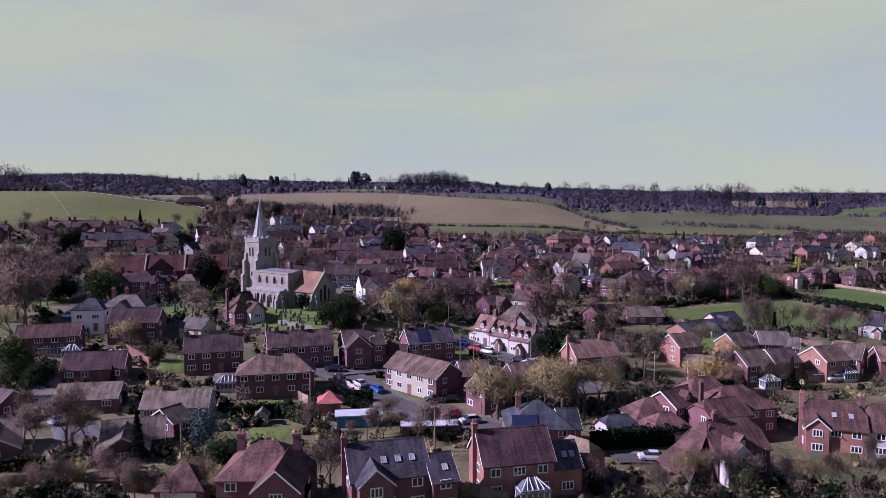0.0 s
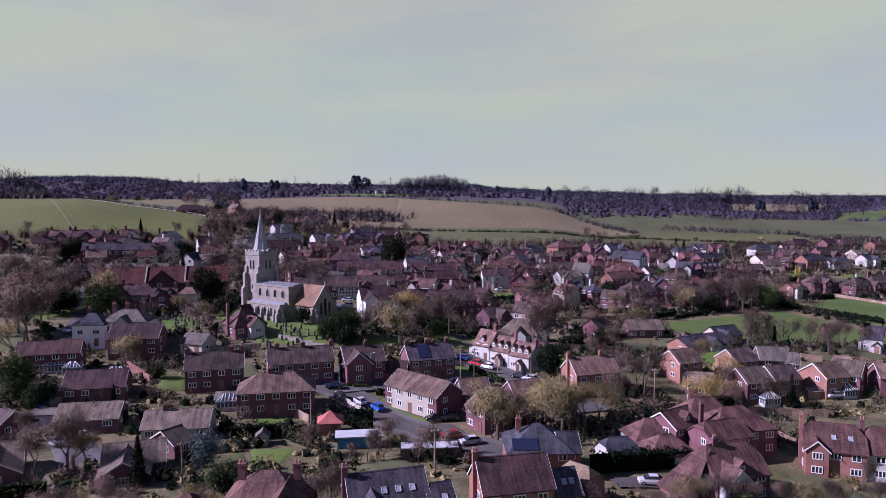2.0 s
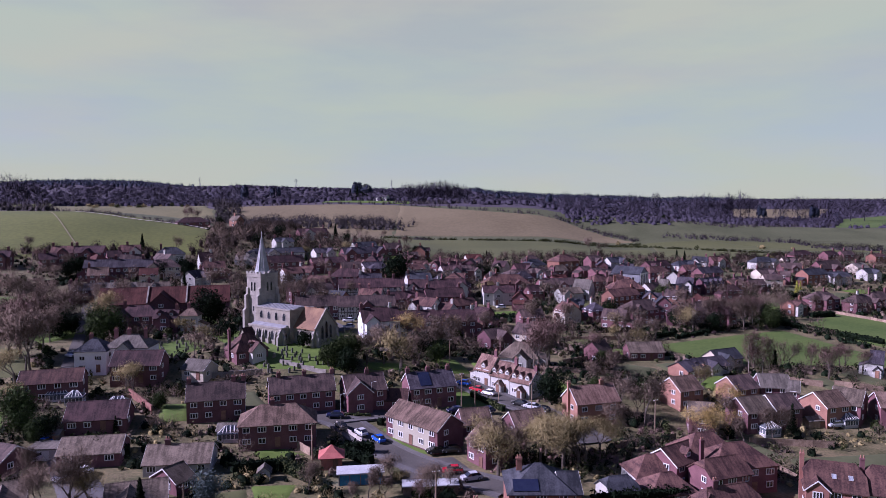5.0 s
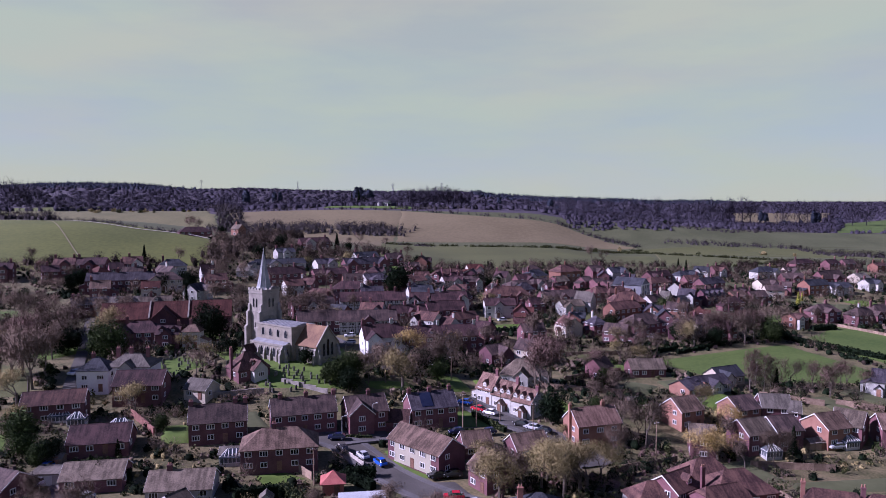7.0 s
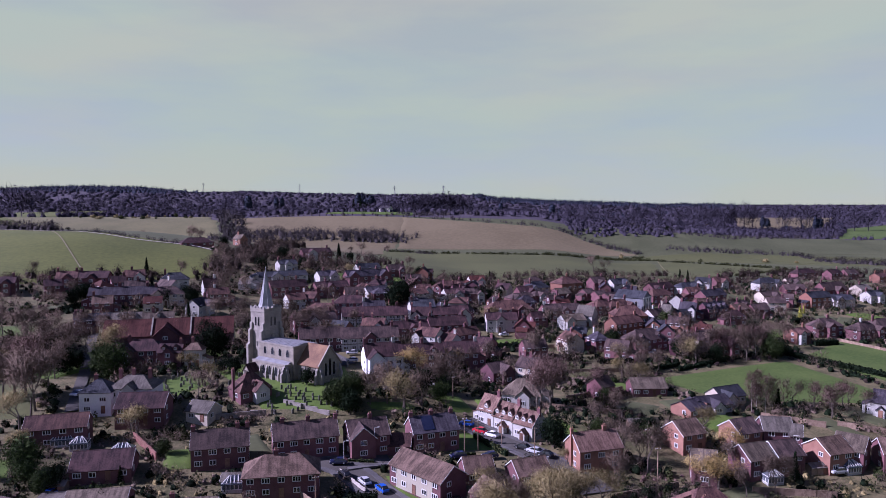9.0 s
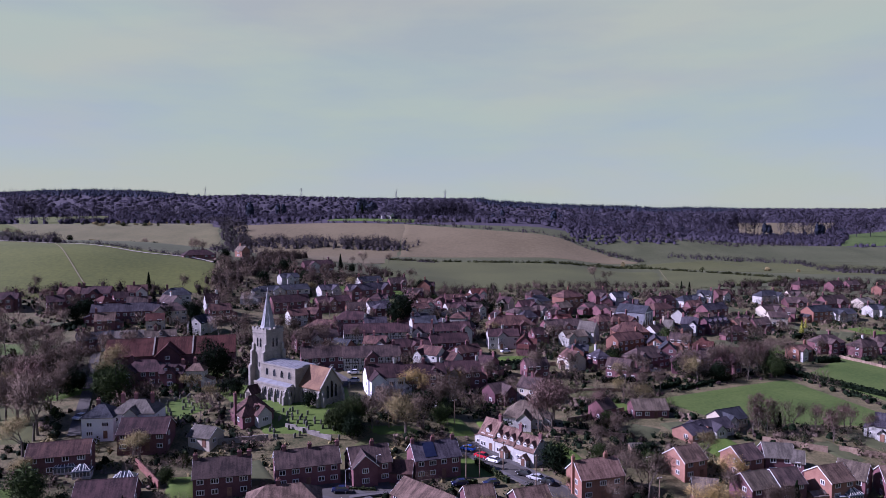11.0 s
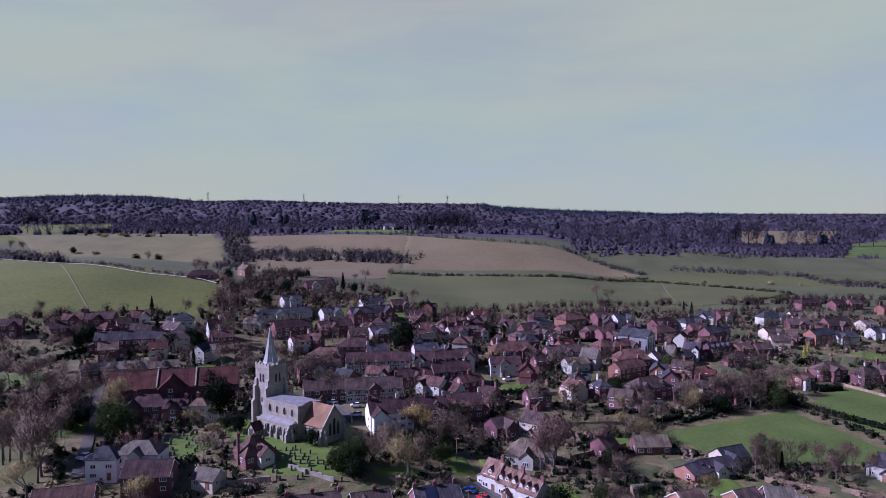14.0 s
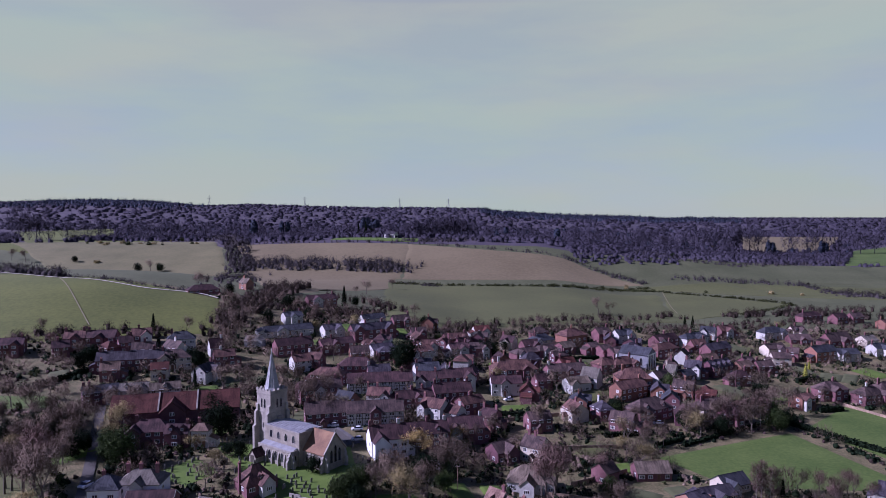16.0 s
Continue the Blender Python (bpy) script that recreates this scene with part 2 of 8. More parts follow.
# ---- mesh helpers ----
def part(name, data, mat, parent=None, label="", m=None):
    """One mesh object from a bmesh or finished mesh data, under a thing or a part."""
    if isinstance(data, bmesh.types.BMesh):
        me = bpy.data.meshes.new(name)
        data.to_mesh(me)
        data.free()
        data = me
    if mat and not data.materials:
        data.materials.append(MATS[mat])
    ob = new(name, data)
    ob.parent = parent
    if m is not None:
        ob.matrix_basis = m
    return tagged(ob, label)


def quick(name, verts, faces):
    me = bpy.data.meshes.new(name)
    me.from_pydata([tuple(v) for v in verts], [], [tuple(f) for f in faces])
    return me


def soup(name, quads):
    """A mesh of loose quads or triangles from an (n, k, 3) array, or (n, k, 6) with the crown's outward direction for soft shading."""
    quads = np.asarray(quads, dtype=np.float32)
    n, k = quads.shape[:2]
    me = bpy.data.meshes.new(name)
    me.vertices.add(n * k)
    me.vertices.foreach_set("co", np.ascontiguousarray(quads[:, :, :3]).ravel())
    me.loops.add(n * k)
    me.loops.foreach_set("vertex_index", np.arange(n * k, dtype=np.int32))
    me.polygons.add(n)
    me.polygons.foreach_set("loop_start", np.arange(0, n * k, k, dtype=np.int32))
    me.update(calc_edges=True)
    if quads.shape[2] == 6:
        me.normals_split_custom_set_from_vertices(quads[:, :, 3:].reshape(-1, 3).tolist())
    return me


def soft(tris, d):
    """Adds the crown's outward direction to each corner."""
    d = d / (np.linalg.norm(d, axis=1, keepdims=True) + 1e-6)
    return np.concatenate([tris, np.repeat(d[:, None, :], tris.shape[1], axis=1)], axis=2)


def box(bm, x0, x1, y0, y1, z0, z1):
    v = [bm.verts.new((x, y, z)) for z in (z0, z1) for y in (y0, y1) for x in (x0, x1)]
    for f in ((0, 2, 3, 1), (4, 5, 7, 6), (0, 1, 5, 4), (2, 6, 7, 3), (0, 4, 6, 2), (1, 3, 7, 5)):
        bm.faces.new([v[i] for i in f])


def boxes(*dims):
    bm = bmesh.new()
    for d in dims:
        box(bm, *d)
    return bm


def thing(name, x, y, rot=0, z=None, label="", category="", group="", sink=0.0):
    e = new(name)
    e.empty_display_size = 0.5
    e.matrix_basis = pose(x, y, (ground(x, y) if z is None else z) - sink, 0, 0, rot)
    return tagged(e, label, category, group)


CACHE = {}


def cached(key, make):
    if key not in CACHE:
        CACHE[key] = make()
    return CACHE[key]


def to_mesh(name, bm, mat):
    me = bpy.data.meshes.new(name)
    bm.to_mesh(me)
    bm.free()
    me.materials.append(MATS[mat])
    return me


def grid_frame(xs, zs, holes, y0, y1):
    """A flat frame cut from one plate: bars between the grid lines, with the given cells left open."""
    bm = bmesh.new()
    v = [[bm.verts.new((x, y1, z)) for x in xs] for z in zs]
    fs = [bm.faces.new((v[j][i], v[j + 1][i], v[j + 1][i + 1], v[j][i + 1])) for j in range(len(zs) - 1) for i in range(len(xs) - 1) if (i, j) not in holes]
    up = bmesh.ops.extrude_face_region(bm, geom=fs)
    for q in up["geom"]:
        if isinstance(q, bmesh.types.BMVert):
            q.co.y = y0
    bmesh.ops.recalc_face_normals(bm, faces=bm.faces)
    return bm


def window_frame(w, h):
    """White casement frame with a mullion for every 0.6 m or so."""
    def make():
        t, n = 0.14, max(1, round(w / 0.6))
        xs = []
        for i in range(n + 1):
            c = -w / 2 + t / 2 + (w - t) * i / n
            xs += [c - t / 2, c + t / 2]
        zs = [-h / 2, -h / 2 + t, h / 2 - t, h / 2]
        return to_mesh("window_frame", grid_frame(xs, zs, {(2 * i + 1, 1) for i in range(n)}, -0.08, 0.02), "frame")
    return cached(("wf", w, h), make)


def window_pane(w, h):
    return cached(("wp", w, h), lambda: to_mesh("pane", boxes((-w / 2 + 0.05, w / 2 - 0.05, -0.035, 0.01, -h / 2 + 0.05, h / 2 - 0.05)), "glass"))


def add_window(parent, x, y, z, turn, w, h):
    """A window on a wall; turn 0 faces local -Y."""
    f = part("window", window_frame(w, h), None, parent, m=pose(x, y, z, 0, 0, turn))
    part("pane", window_pane(w, h), None, f)


def add_door(parent, x, y, turn, mat="door"):
    def make():
        return to_mesh("door", boxes((-0.45, 0.45, -0.05, 0.01, 0, 2.05), (-0.55, -0.45, -0.08, 0.01, 0, 2.15), (0.45, 0.55, -0.08, 0.01, 0, 2.15), (-0.55, 0.55, -0.08, 0.01, 2.05, 2.15)), mat)
    part("door", cached(("door", mat), make), None, parent, m=pose(x, y, 0, 0, 0, turn))


def chimney(parent, x, y, z0, z1, mat, w=0.9, d=0.6):
    c = part("chimney", cached(("chim", round(z1 - z0, 1), mat, w, d), lambda: to_mesh("chimney", boxes(
        (-w / 2, w / 2, -d / 2, d / 2, 0, z1 - z0 - 0.3), (-w / 2 - 0.07, w / 2 + 0.07, -d / 2 - 0.07, d / 2 + 0.07, z1 - z0 - 0.3, z1 - z0)), mat)), None, parent, m=pose(x, y, z0))
    for dx in (-0.22, 0.22):
        part("chimney_pot", cached("pot", make_pot), None, c, m=pose(dx, 0, z1 - z0))


def make_pot():
    bm = bmesh.new()
    bmesh.ops.create_cone(bm, segments=8, radius1=0.14, radius2=0.11, depth=0.5, cap_ends=True, matrix=Matrix.Translation((0, 0, 0.25)))
    return to_mesh("chimney_pot", bm, "pot")


def prism(name, mat, length, depth, eave, ridge, base=-1.5, gable=True):
    """Walls of a house: a box to the eaves, with gable triangles at both ends where the roof is gabled."""
    a, b = length / 2, depth / 2
    v = [(-a, -b, base), (a, -b, base), (a, b, base), (-a, b, base), (-a, -b, eave), (a, -b, eave), (a, b, eave), (-a, b, eave)]
    f = [(0, 1, 5, 4), (2, 3, 7, 6), (3, 2, 1, 0)]
    if gable == "half":
        top = ridge - (ridge - eave) * 0.5
        v += [(u, w * b * 0.47, top) for u in (-a, a) for w in (-1, 1)]
        f += [(3, 0, 4, 8, 9, 7), (1, 2, 6, 11, 10, 5), (8, 10, 11, 9)]
    elif gable:
        v += [(-a, 0, ridge - 0.12), (a, 0, ridge - 0.12)]
        f += [(3, 0, 4, 8, 7), (1, 2, 6, 9, 5)]
    else:
        f += [(3, 0, 4, 7), (1, 2, 6, 5), (4, 5, 6, 7)]
    return quick(name, v, f)


def roof_mesh(length, depth, eave, ridge, kind):
    """A roof shell of real thickness with overhanging eaves; gabled, hipped or half-hipped, with ridge tiles."""
    o, g, th = 0.35, 0.25, 0.16
    a, b = length / 2 + (g if kind != "hip" else o), depth / 2 + o
    slope = (ridge - eave) / (depth / 2)
    ze = eave - slope * o
    r = a if kind == "gable" else (a - depth * 0.18 if kind == "halfhip" else max(0.15, a - b * 0.95))
    hz = ridge - (ridge - ze) * 0.42 if kind == "halfhip" else ze
    outs = []
    for dz in (0.0, -th):
        if kind == "halfhip":
            hb = b * (ridge - hz) / (ridge - ze)
            pts = [(-a, -b, ze), (a, -b, ze), (a, -hb, hz), (r, 0, ridge), (-r, 0, ridge), (-a, -hb, hz), (a, b, ze), (-a, b, ze), (-a, hb, hz), (a, hb, hz)]
            faces = [(0, 1, 2, 3, 4, 5), (6, 7, 8, 4, 3, 9), (2, 9, 3), (8, 5, 4)]
        else:
            pts = [(-a, -b, ze), (a, -b, ze), (r, 0, ridge), (-r, 0, ridge), (a, b, ze), (-a, b, ze)]
            faces = [(0, 1, 2, 3), (4, 5, 3, 2)] + ([(1, 4, 2), (5, 0, 3)] if kind == "hip" else [])
        outs.append(([(x, y, z + dz) for x, y, z in pts], faces))
    n = len(outs[0][0])
    verts = outs[0][0] + outs[1][0]
    faces = list(outs[0][1]) + [tuple(i + n for i in reversed(f)) for f in outs[1][1]]
    edges = {}
    for f in outs[0][1]:
        for i, j in zip(f, f[1:] + f[:1]):
            edges[(i, j)] = True
    for i, j in list(edges):
        if (j, i) not in edges:
            faces.append((j, i, i + n, j + n))
    k = len(verts)
    verts += [(-r, -0.13, ridge - 0.06), (r, -0.13, ridge - 0.06), (r, 0.13, ridge - 0.06), (-r, 0.13, ridge - 0.06), (-r, 0, ridge + 0.09), (r, 0, ridge + 0.09)]
    faces += [(k, k + 1, k + 5, k + 4), (k + 2, k + 3, k + 4, k + 5), (k + 3, k, k + 4), (k + 1, k + 2, k + 5)]
    return quick("roof", verts, faces)


ROOFWORD = {"redroof": "weathered red tile", "redtile": "orange-red tile", "darkred": "dark red tile", "barnred": "deep red tile", "brownroof": "brown tile", "darkbrown": "dark brown tile",
            "greybrown": "grey-brown tile", "greyroof": "grey tile", "slate": "blue-grey slate", "slatebrown": "dark slate", "lichenroof": "lichen-yellow tile"}
WALLWORD = {"brick": "red-brown brick", "darkbrick": "dark brick", "orangebrick": "orange brick", "redbrick": "bright red brick", "pinkbrick": "pale red brick", "white": "white-rendered",
            "whitetile": "white tile-hung", "whiterow": "white-clad brick", "cream": "cream-rendered", "stucco": "white-stuccoed", "timber": "black and white timber-framed"}


def barge(parent, length, depth, eave, ridge, m=None):
    """White bargeboards on both gables."""
    b = depth / 2 + 0.35
    s = (ridge - eave) / (depth / 2)
    ze = eave - s * 0.35
    for x in (-length / 2 - 0.27, length / 2 + 0.25):
        v, f = [], []
        for sy in (-1, 1):
            k = len(v)
            v += [(x, sy * b, ze - 0.24), (x, 0, ridge - 0.26), (x, 0, ridge + 0.0), (x, sy * b, ze + 0.0), (x + 0.03, sy * b, ze - 0.24), (x + 0.03, 0, ridge - 0.26), (x + 0.03, 0, ridge + 0.0), (x + 0.03, sy * b, ze + 0.0)]
            f += [(k, k + 1, k + 2, k + 3), (k + 7, k + 6, k + 5, k + 4), (k, k + 4, k + 5, k + 1), (k + 3, k + 2, k + 6, k + 7)]
        part("bargeboard", quick("bargeboard", v, f), "frame", parent, m=m)


HOUSES = []


def extension(parent, u, v, length, depth, high, wall, roof):
    """A low addition at the end of a house under one sloping roof."""
    a, b = length / 2, depth / 2
    lean = 1.3 if u < 0 else -1.3
    z0, z1 = (high, high + 1.3) if lean > 0 else (high + 1.3, high)
    part("extension", quick("extension", [(-a, -b, -1), (a, -b, -1), (a, b, -1), (-a, b, -1), (-a, -b, z0), (a, -b, z1), (a, b, z1), (-a, b, z0)],
                            [(0, 1, 5, 4), (1, 2, 6, 5), (2, 3, 7, 6), (3, 0, 4, 7)]), wall, parent, m=pose(u, v, 0))
    top = [(-a - 0.2, -b - 0.2, z0 - 0.05), (a + 0.2, -b - 0.2, z1 - 0.05), (a + 0.2, b + 0.2, z1 - 0.05), (-a - 0.2, b + 0.2, z0 - 0.05)]
    part("extension_roof", quick("extension_roof", top + [(p, q, r + 0.14) for p, q, r in top], [(3, 2, 1, 0), (4, 5, 6, 7), (0, 1, 5, 4), (1, 2, 6, 5), (2, 3, 7, 6), (3, 0, 4, 7)]), roof, parent, m=pose(u, v, 0))
    add_window(parent, u, v - b - 0.01, 1.35, 0, 1.2, 1.0)


def porch(parent, u, v, wall, roof):
    """A small gabled porch in front of the door."""
    part("porch", prism("porch", wall, 1.6, 2.0, 2.2, 3.2, base=-1), wall, parent, m=pose(u, v - 0.8, 0, 0, 0, -90))
    part("porch_roof", roof_mesh(1.6, 2.0, 2.2, 3.2, "gable"), roof, parent, m=pose(u, v - 0.8, 0, 0, 0, -90))
    add_door(parent, u, v - 1.62, 0)


def house(x, y, rot, length, depth, eave, ridge, wall, roof, kind, chimneys=(), wing=None, wing2=None, dormers=0, skylights=0, garage=False, solar=(), plain=False, catslide=0, parapets=()):
    """A house with its ridge along local X and its front towards local -Y."""
    a, b = length / 2, depth / 2
    c, s = math.cos(radians(rot)), math.sin(radians(rot))
    HOUSES.append((x, y, c, s, a + 0.6, b + 0.6))
    for w in (wing, wing2):
        if w:
            HOUSES.append((x + c * w[0] * a + s * (b + w[2] / 2), y + s * w[0] * a - c * (b + w[2] / 2), c, s, w[1] / 2 + 0.4, w[2] / 2 + 0.5))
    zs = [ground(x + c * u - s * v, y + s * u + c * v) for u in (-a, a) for v in (-b, b)]
    z = sum(zs) / 4
    big = "bungalow" if eave < 3.2 else "house"
    h = thing("garage" if garage else big, x, y, rot, z,
              f"{WALLWORD[wall]} {'garage' if garage else big} with {ROOFWORD[roof]} {'hipped' if kind == 'hip' else 'half-hipped' if kind == 'halfhip' else 'gabled'} roof" + (" and chimneys" if chimneys and wall != "timber" else ""),
              "garage" if garage else "house", "village houses")
    part("wall", prism("wall", wall, length, depth, eave, ridge, gable="half" if kind == "halfhip" else kind != "hip"), "brick" if wall == "whiterow" else wall, h)
    part("roof", roof_mesh(length, depth, eave, ridge, kind), roof, h)
    if catslide:      # a long tiled slope that runs down almost to the ground beyond one end
        u0, u1, zt, zb = -a + 1.2, -a - catslide, ridge - 0.5, 1.5
        top, low = ((u0, -1.0, zt), (u0, 1.0, zt)), ((u1, -b, zb), (u1, b, zb))
        v = [*top, *low] + [(q[0], q[1], q[2] - 0.18) for q in (*top, *low)]
        part("catslide_roof", quick("catslide_roof", v, [(0, 2, 3, 1), (5, 7, 6, 4), (2, 6, 7, 3), (0, 4, 6, 2), (1, 3, 7, 5), (0, 1, 5, 4)]), roof, h, "long tiled slope reaching down almost to the ground")
        ua = -a - 0.02
        za = zb + (zt - zb) * (ua - u1) / (u0 - u1) - 0.25
        k = u1 + 0.5
        v = [(k, -b + 0.4, -1), (ua, -b + 0.4, -1), (ua, -b + 0.4, zb), (k, -b + 0.4, zb - 0.1), (k, b - 0.4, -1), (ua, b - 0.4, -1), (ua, b - 0.4, zb), (k, b - 0.4, zb - 0.1)]
        part("low_wall", quick("low_wall", v, [(0, 1, 2, 3), (5, 4, 7, 6), (4, 0, 3, 7), (3, 2, 6, 7)]), wall, h)
    slope = (ridge - eave) / b
    floors = 2 if eave > 4.2 else 1
    near = y < 190
    hr = random.Random(int(abs(x) * 7 + y * 13))
    if not (near or garage or plain or wall == "timber") and y < 420:
        if wing is None and length > 7 and hr.random() < 0.5:
            wing = (hr.uniform(-0.8, 0.8), hr.uniform(3.2, 4.2), hr.uniform(1.0, 2.4), hr.choice((wall, wall, "white")))
        if hr.random() < 0.5:
            extension(h, hr.choice((-1, 1)) * (a + 1.4), hr.uniform(-0.3, 0.3), 2.8, depth * hr.uniform(0.6, 0.9), hr.uniform(2.3, 2.8), wall, roof)
        if hr.random() < 0.4:
            porch(h, hr.uniform(-0.3, 0.3) * a, -b, wall, roof)
    if kind == "gable" and near:
        barge(h, length, depth, eave, ridge)
    taken = []
    for w in (wing, wing2):
        if w:
            at, ww, out = w[0] * a, w[1], w[2]
            at = max(-a + ww / 2, min(a - ww / 2, at)) if ww < length else 0
            taken.append((at - ww / 2, at + ww / 2))
            wm = w[3] if len(w) > 3 else wall
            wr = min(ridge - 0.3, eave + ww / 2 * max(0.9, slope))
            m = pose(at, -b - out / 2 + b / 2, 0, 0, 0, -90)
            part("wing_wall", prism("wing_wall", wm, out + b, ww, eave, wr), wm, h, m=m)
            part("wing_roof", roof_mesh(out + b, ww, eave, wr, "gable"), roof, h, m=m)
            if near:
                barge(h, out + b, ww, eave, wr, m)
            for fl in range(floors):
                add_window(h, at, -b - out - 0.01, 1.45 + fl * 2.45, 0, 1.6 if fl else 1.8, 1.3)
    if wall == "whiterow":
        part("cladding", boxes((-a + 2.2, a - 2.4, -b - 0.06, -b - 0.003, 0, eave - 0.05)), "whiterow", h, "white boarding on the upper front")
    # windows in rows along the front
    n = max(1, int(length / (3.0 if near else 2.7 if y < 330 else 3.6)))
    door_at = n // 2
    if not garage and not plain:
        for i in range(n):
            u = -a + length * (i + 0.5) / n
            if any(p - 0.7 < u < q + 0.7 for p, q in taken):
                continue
            for fl in range(floors):
                if fl == 0 and i == door_at and n > 1:
                    add_door(h, u, -b - 0.065 if wall == "whiterow" else -b - 0.01, 0)
                    continue
                add_window(h, u, -b - 0.065 if wall == "whiterow" else -b - 0.01, 1.45 + fl * 2.45, 0, 1.5 if (i + fl) % 2 else 1.8, 1.25)
        for fl in range(floors):
            for sx, tn in ((-a - 0.01, -90), (a + 0.01, 90)):
                if (tn > 0) == (x * c + y * s > 0) or y > 330:      # the end that faces away stays blank
                    continue
                add_window(h, sx, -b * 0.35, 1.45 + fl * 2.45, tn, 1.3, 1.2)
    elif garage:
        part("garage_door", boxes((-min(a - 0.4, 2.3), min(a - 0.4, 2.3), -b - 0.05, -b - 0.003, 0, 2.0)), "frame", h, "white up-and-over garage door")
    if wall == "timber":
        k = int(length / 1.1)
        for i in range(k + 1):
            u = -a + 0.1 + (length - 0.2) * i / k
            part("beam", cached(("beam", eave), lambda: to_mesh("beam", boxes((-0.09, 0.09, -0.05, 0.0, 0, eave)), "beam")), None, h, m=pose(u, -b - 0.012, 0))
        for zz in (2.6, eave - 0.25):
            part("beam", boxes((-a, a, -b - 0.07, -b - 0.004, zz, zz + 0.2)), "beam", h)
    for f in parapets:
        v, g = [], []
        for sy in (-1, 1):
            k = len(v)
            e, r0 = eave - 0.3, ridge
            v += [(f * a + du, sy * (b + 0.35), e + dz) for du in (-0.25, 0.25) for dz in (-0.1, 0.45)] + [(f * a + du, 0, r0 + dz) for du in (-0.25, 0.25) for dz in (-0.1, 0.45)]
            g += [(k, k + 4, k + 5, k + 1), (k + 3, k + 7, k + 6, k + 2), (k + 1, k + 5, k + 7, k + 3), (k, k + 1, k + 3, k + 2)]
        part("parapet", quick("parapet", v, g), "flint", h, "pale stone parapet across the roof")
    for f in chimneys:
        u = f * a * (1 if kind == "gable" else 0.75)
        out = abs(f) >= 1
        if out:
            u = math.copysign(a + 0.25, f)
        chimney(h, u, 0.0, -0.5 if out else ridge - 1.2, ridge + (1.0 if near else 1.5), "white" if hr.random() < 0.3 and 200 < y < 330 else "brick" if wall in ("white", "cream", "whitetile") and not out else (wall if wall in MATS and wall not in ("timber", "stucco", "white") else "brick"), 0.7 if out else 0.95)
    for i in range(dormers):
        u = -a + length * (i + 0.5) / dormers
        dz, dd = eave + 0.55, -b + 0.55 / slope - 0.1
        part("dormer", prism("dormer", wall, 1.4, 1.3, 1.1, 1.75, base=-0.6), wall, h, m=pose(u, dd + 0.7, dz, 0, 0, -90))
        part("dormer_roof", roof_mesh(1.4, 1.3, 1.1, 1.75, "gable"), roof, h, m=pose(u, dd + 0.7, dz, 0, 0, -90))
        add_window(h, u, dd - 0.01, dz + 0.5, 0, 0.9, 0.8)
    tilt = math.degrees(math.atan(slope))
    for i in range(skylights):
        u = -a * 0.3 + a * 1.1 * (i + 0.5) / skylights
        v = -b * 0.55
        f = part("skylight", cached("skyf", lambda: to_mesh("skylight", boxes((-0.36, 0.36, -0.46, -0.38, -0.02, 0.1), (-0.36, 0.36, 0.38, 0.46, -0.02, 0.1), (-0.36, -0.28, -0.38, 0.38, -0.02, 0.1), (0.28, 0.36, -0.38, 0.38, -0.02, 0.1)), "metalgrey")), None, h, m=pose(u, v, ridge + v * slope + 0.03, tilt))
        part("pane", cached("skyp", lambda: to_mesh("pane", boxes((-0.28, 0.28, -0.38, 0.38, -0.02, 0.06)), "skyglass")), None, f)
    if solar:
        u0, u1, s0, s1 = solar
        v, half = -b * (s0 + s1) / 2, b * (s1 - s0) / 2 / math.cos(radians(tilt))
        part("solar_panel", boxes((u0 * a, u1 * a, -half, half, 0.04, 0.12)), "solar", h, "black solar panels", m=pose(0, v, ridge + v * slope, tilt))
    return h


# ---- the land ----
def axis(near, far, step, grow):
    """Grid lines that spread out with distance."""
    out, p, s = [], near, step
    while p < far:
        out.append(p)
        p += s
        if p > 420:
            s *= grow
    return out + [far]


GX = axis(0, 4600, 6, 1.09)
GX = [-v for v in reversed(GX[1:])] + GX
GY = [-3000, -1500, -700, -300, -120] + axis(-40, 4600, 6, 1.06)
verts = [(x, y, ground(x, y)) for y in GY for x in GX]
nx = len(GX)
faces, slots = [], []
for j in range(len(GY) - 1):
    for i in range(nx - 1):
        faces.append((j * nx + i, j * nx + i + 1, (j + 1) * nx + i + 1, (j + 1) * nx + i))
        cy, cx = GY[j], GX[i]
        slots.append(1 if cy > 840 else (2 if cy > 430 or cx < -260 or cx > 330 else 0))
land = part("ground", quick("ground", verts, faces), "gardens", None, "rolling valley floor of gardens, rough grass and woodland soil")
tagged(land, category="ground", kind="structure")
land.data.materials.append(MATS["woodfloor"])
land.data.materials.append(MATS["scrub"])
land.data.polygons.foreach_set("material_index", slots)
land.data.polygons.foreach_set("use_smooth", [True] * len(faces))
FIELDS, YARDS = [], []
LIFT = [0.05]


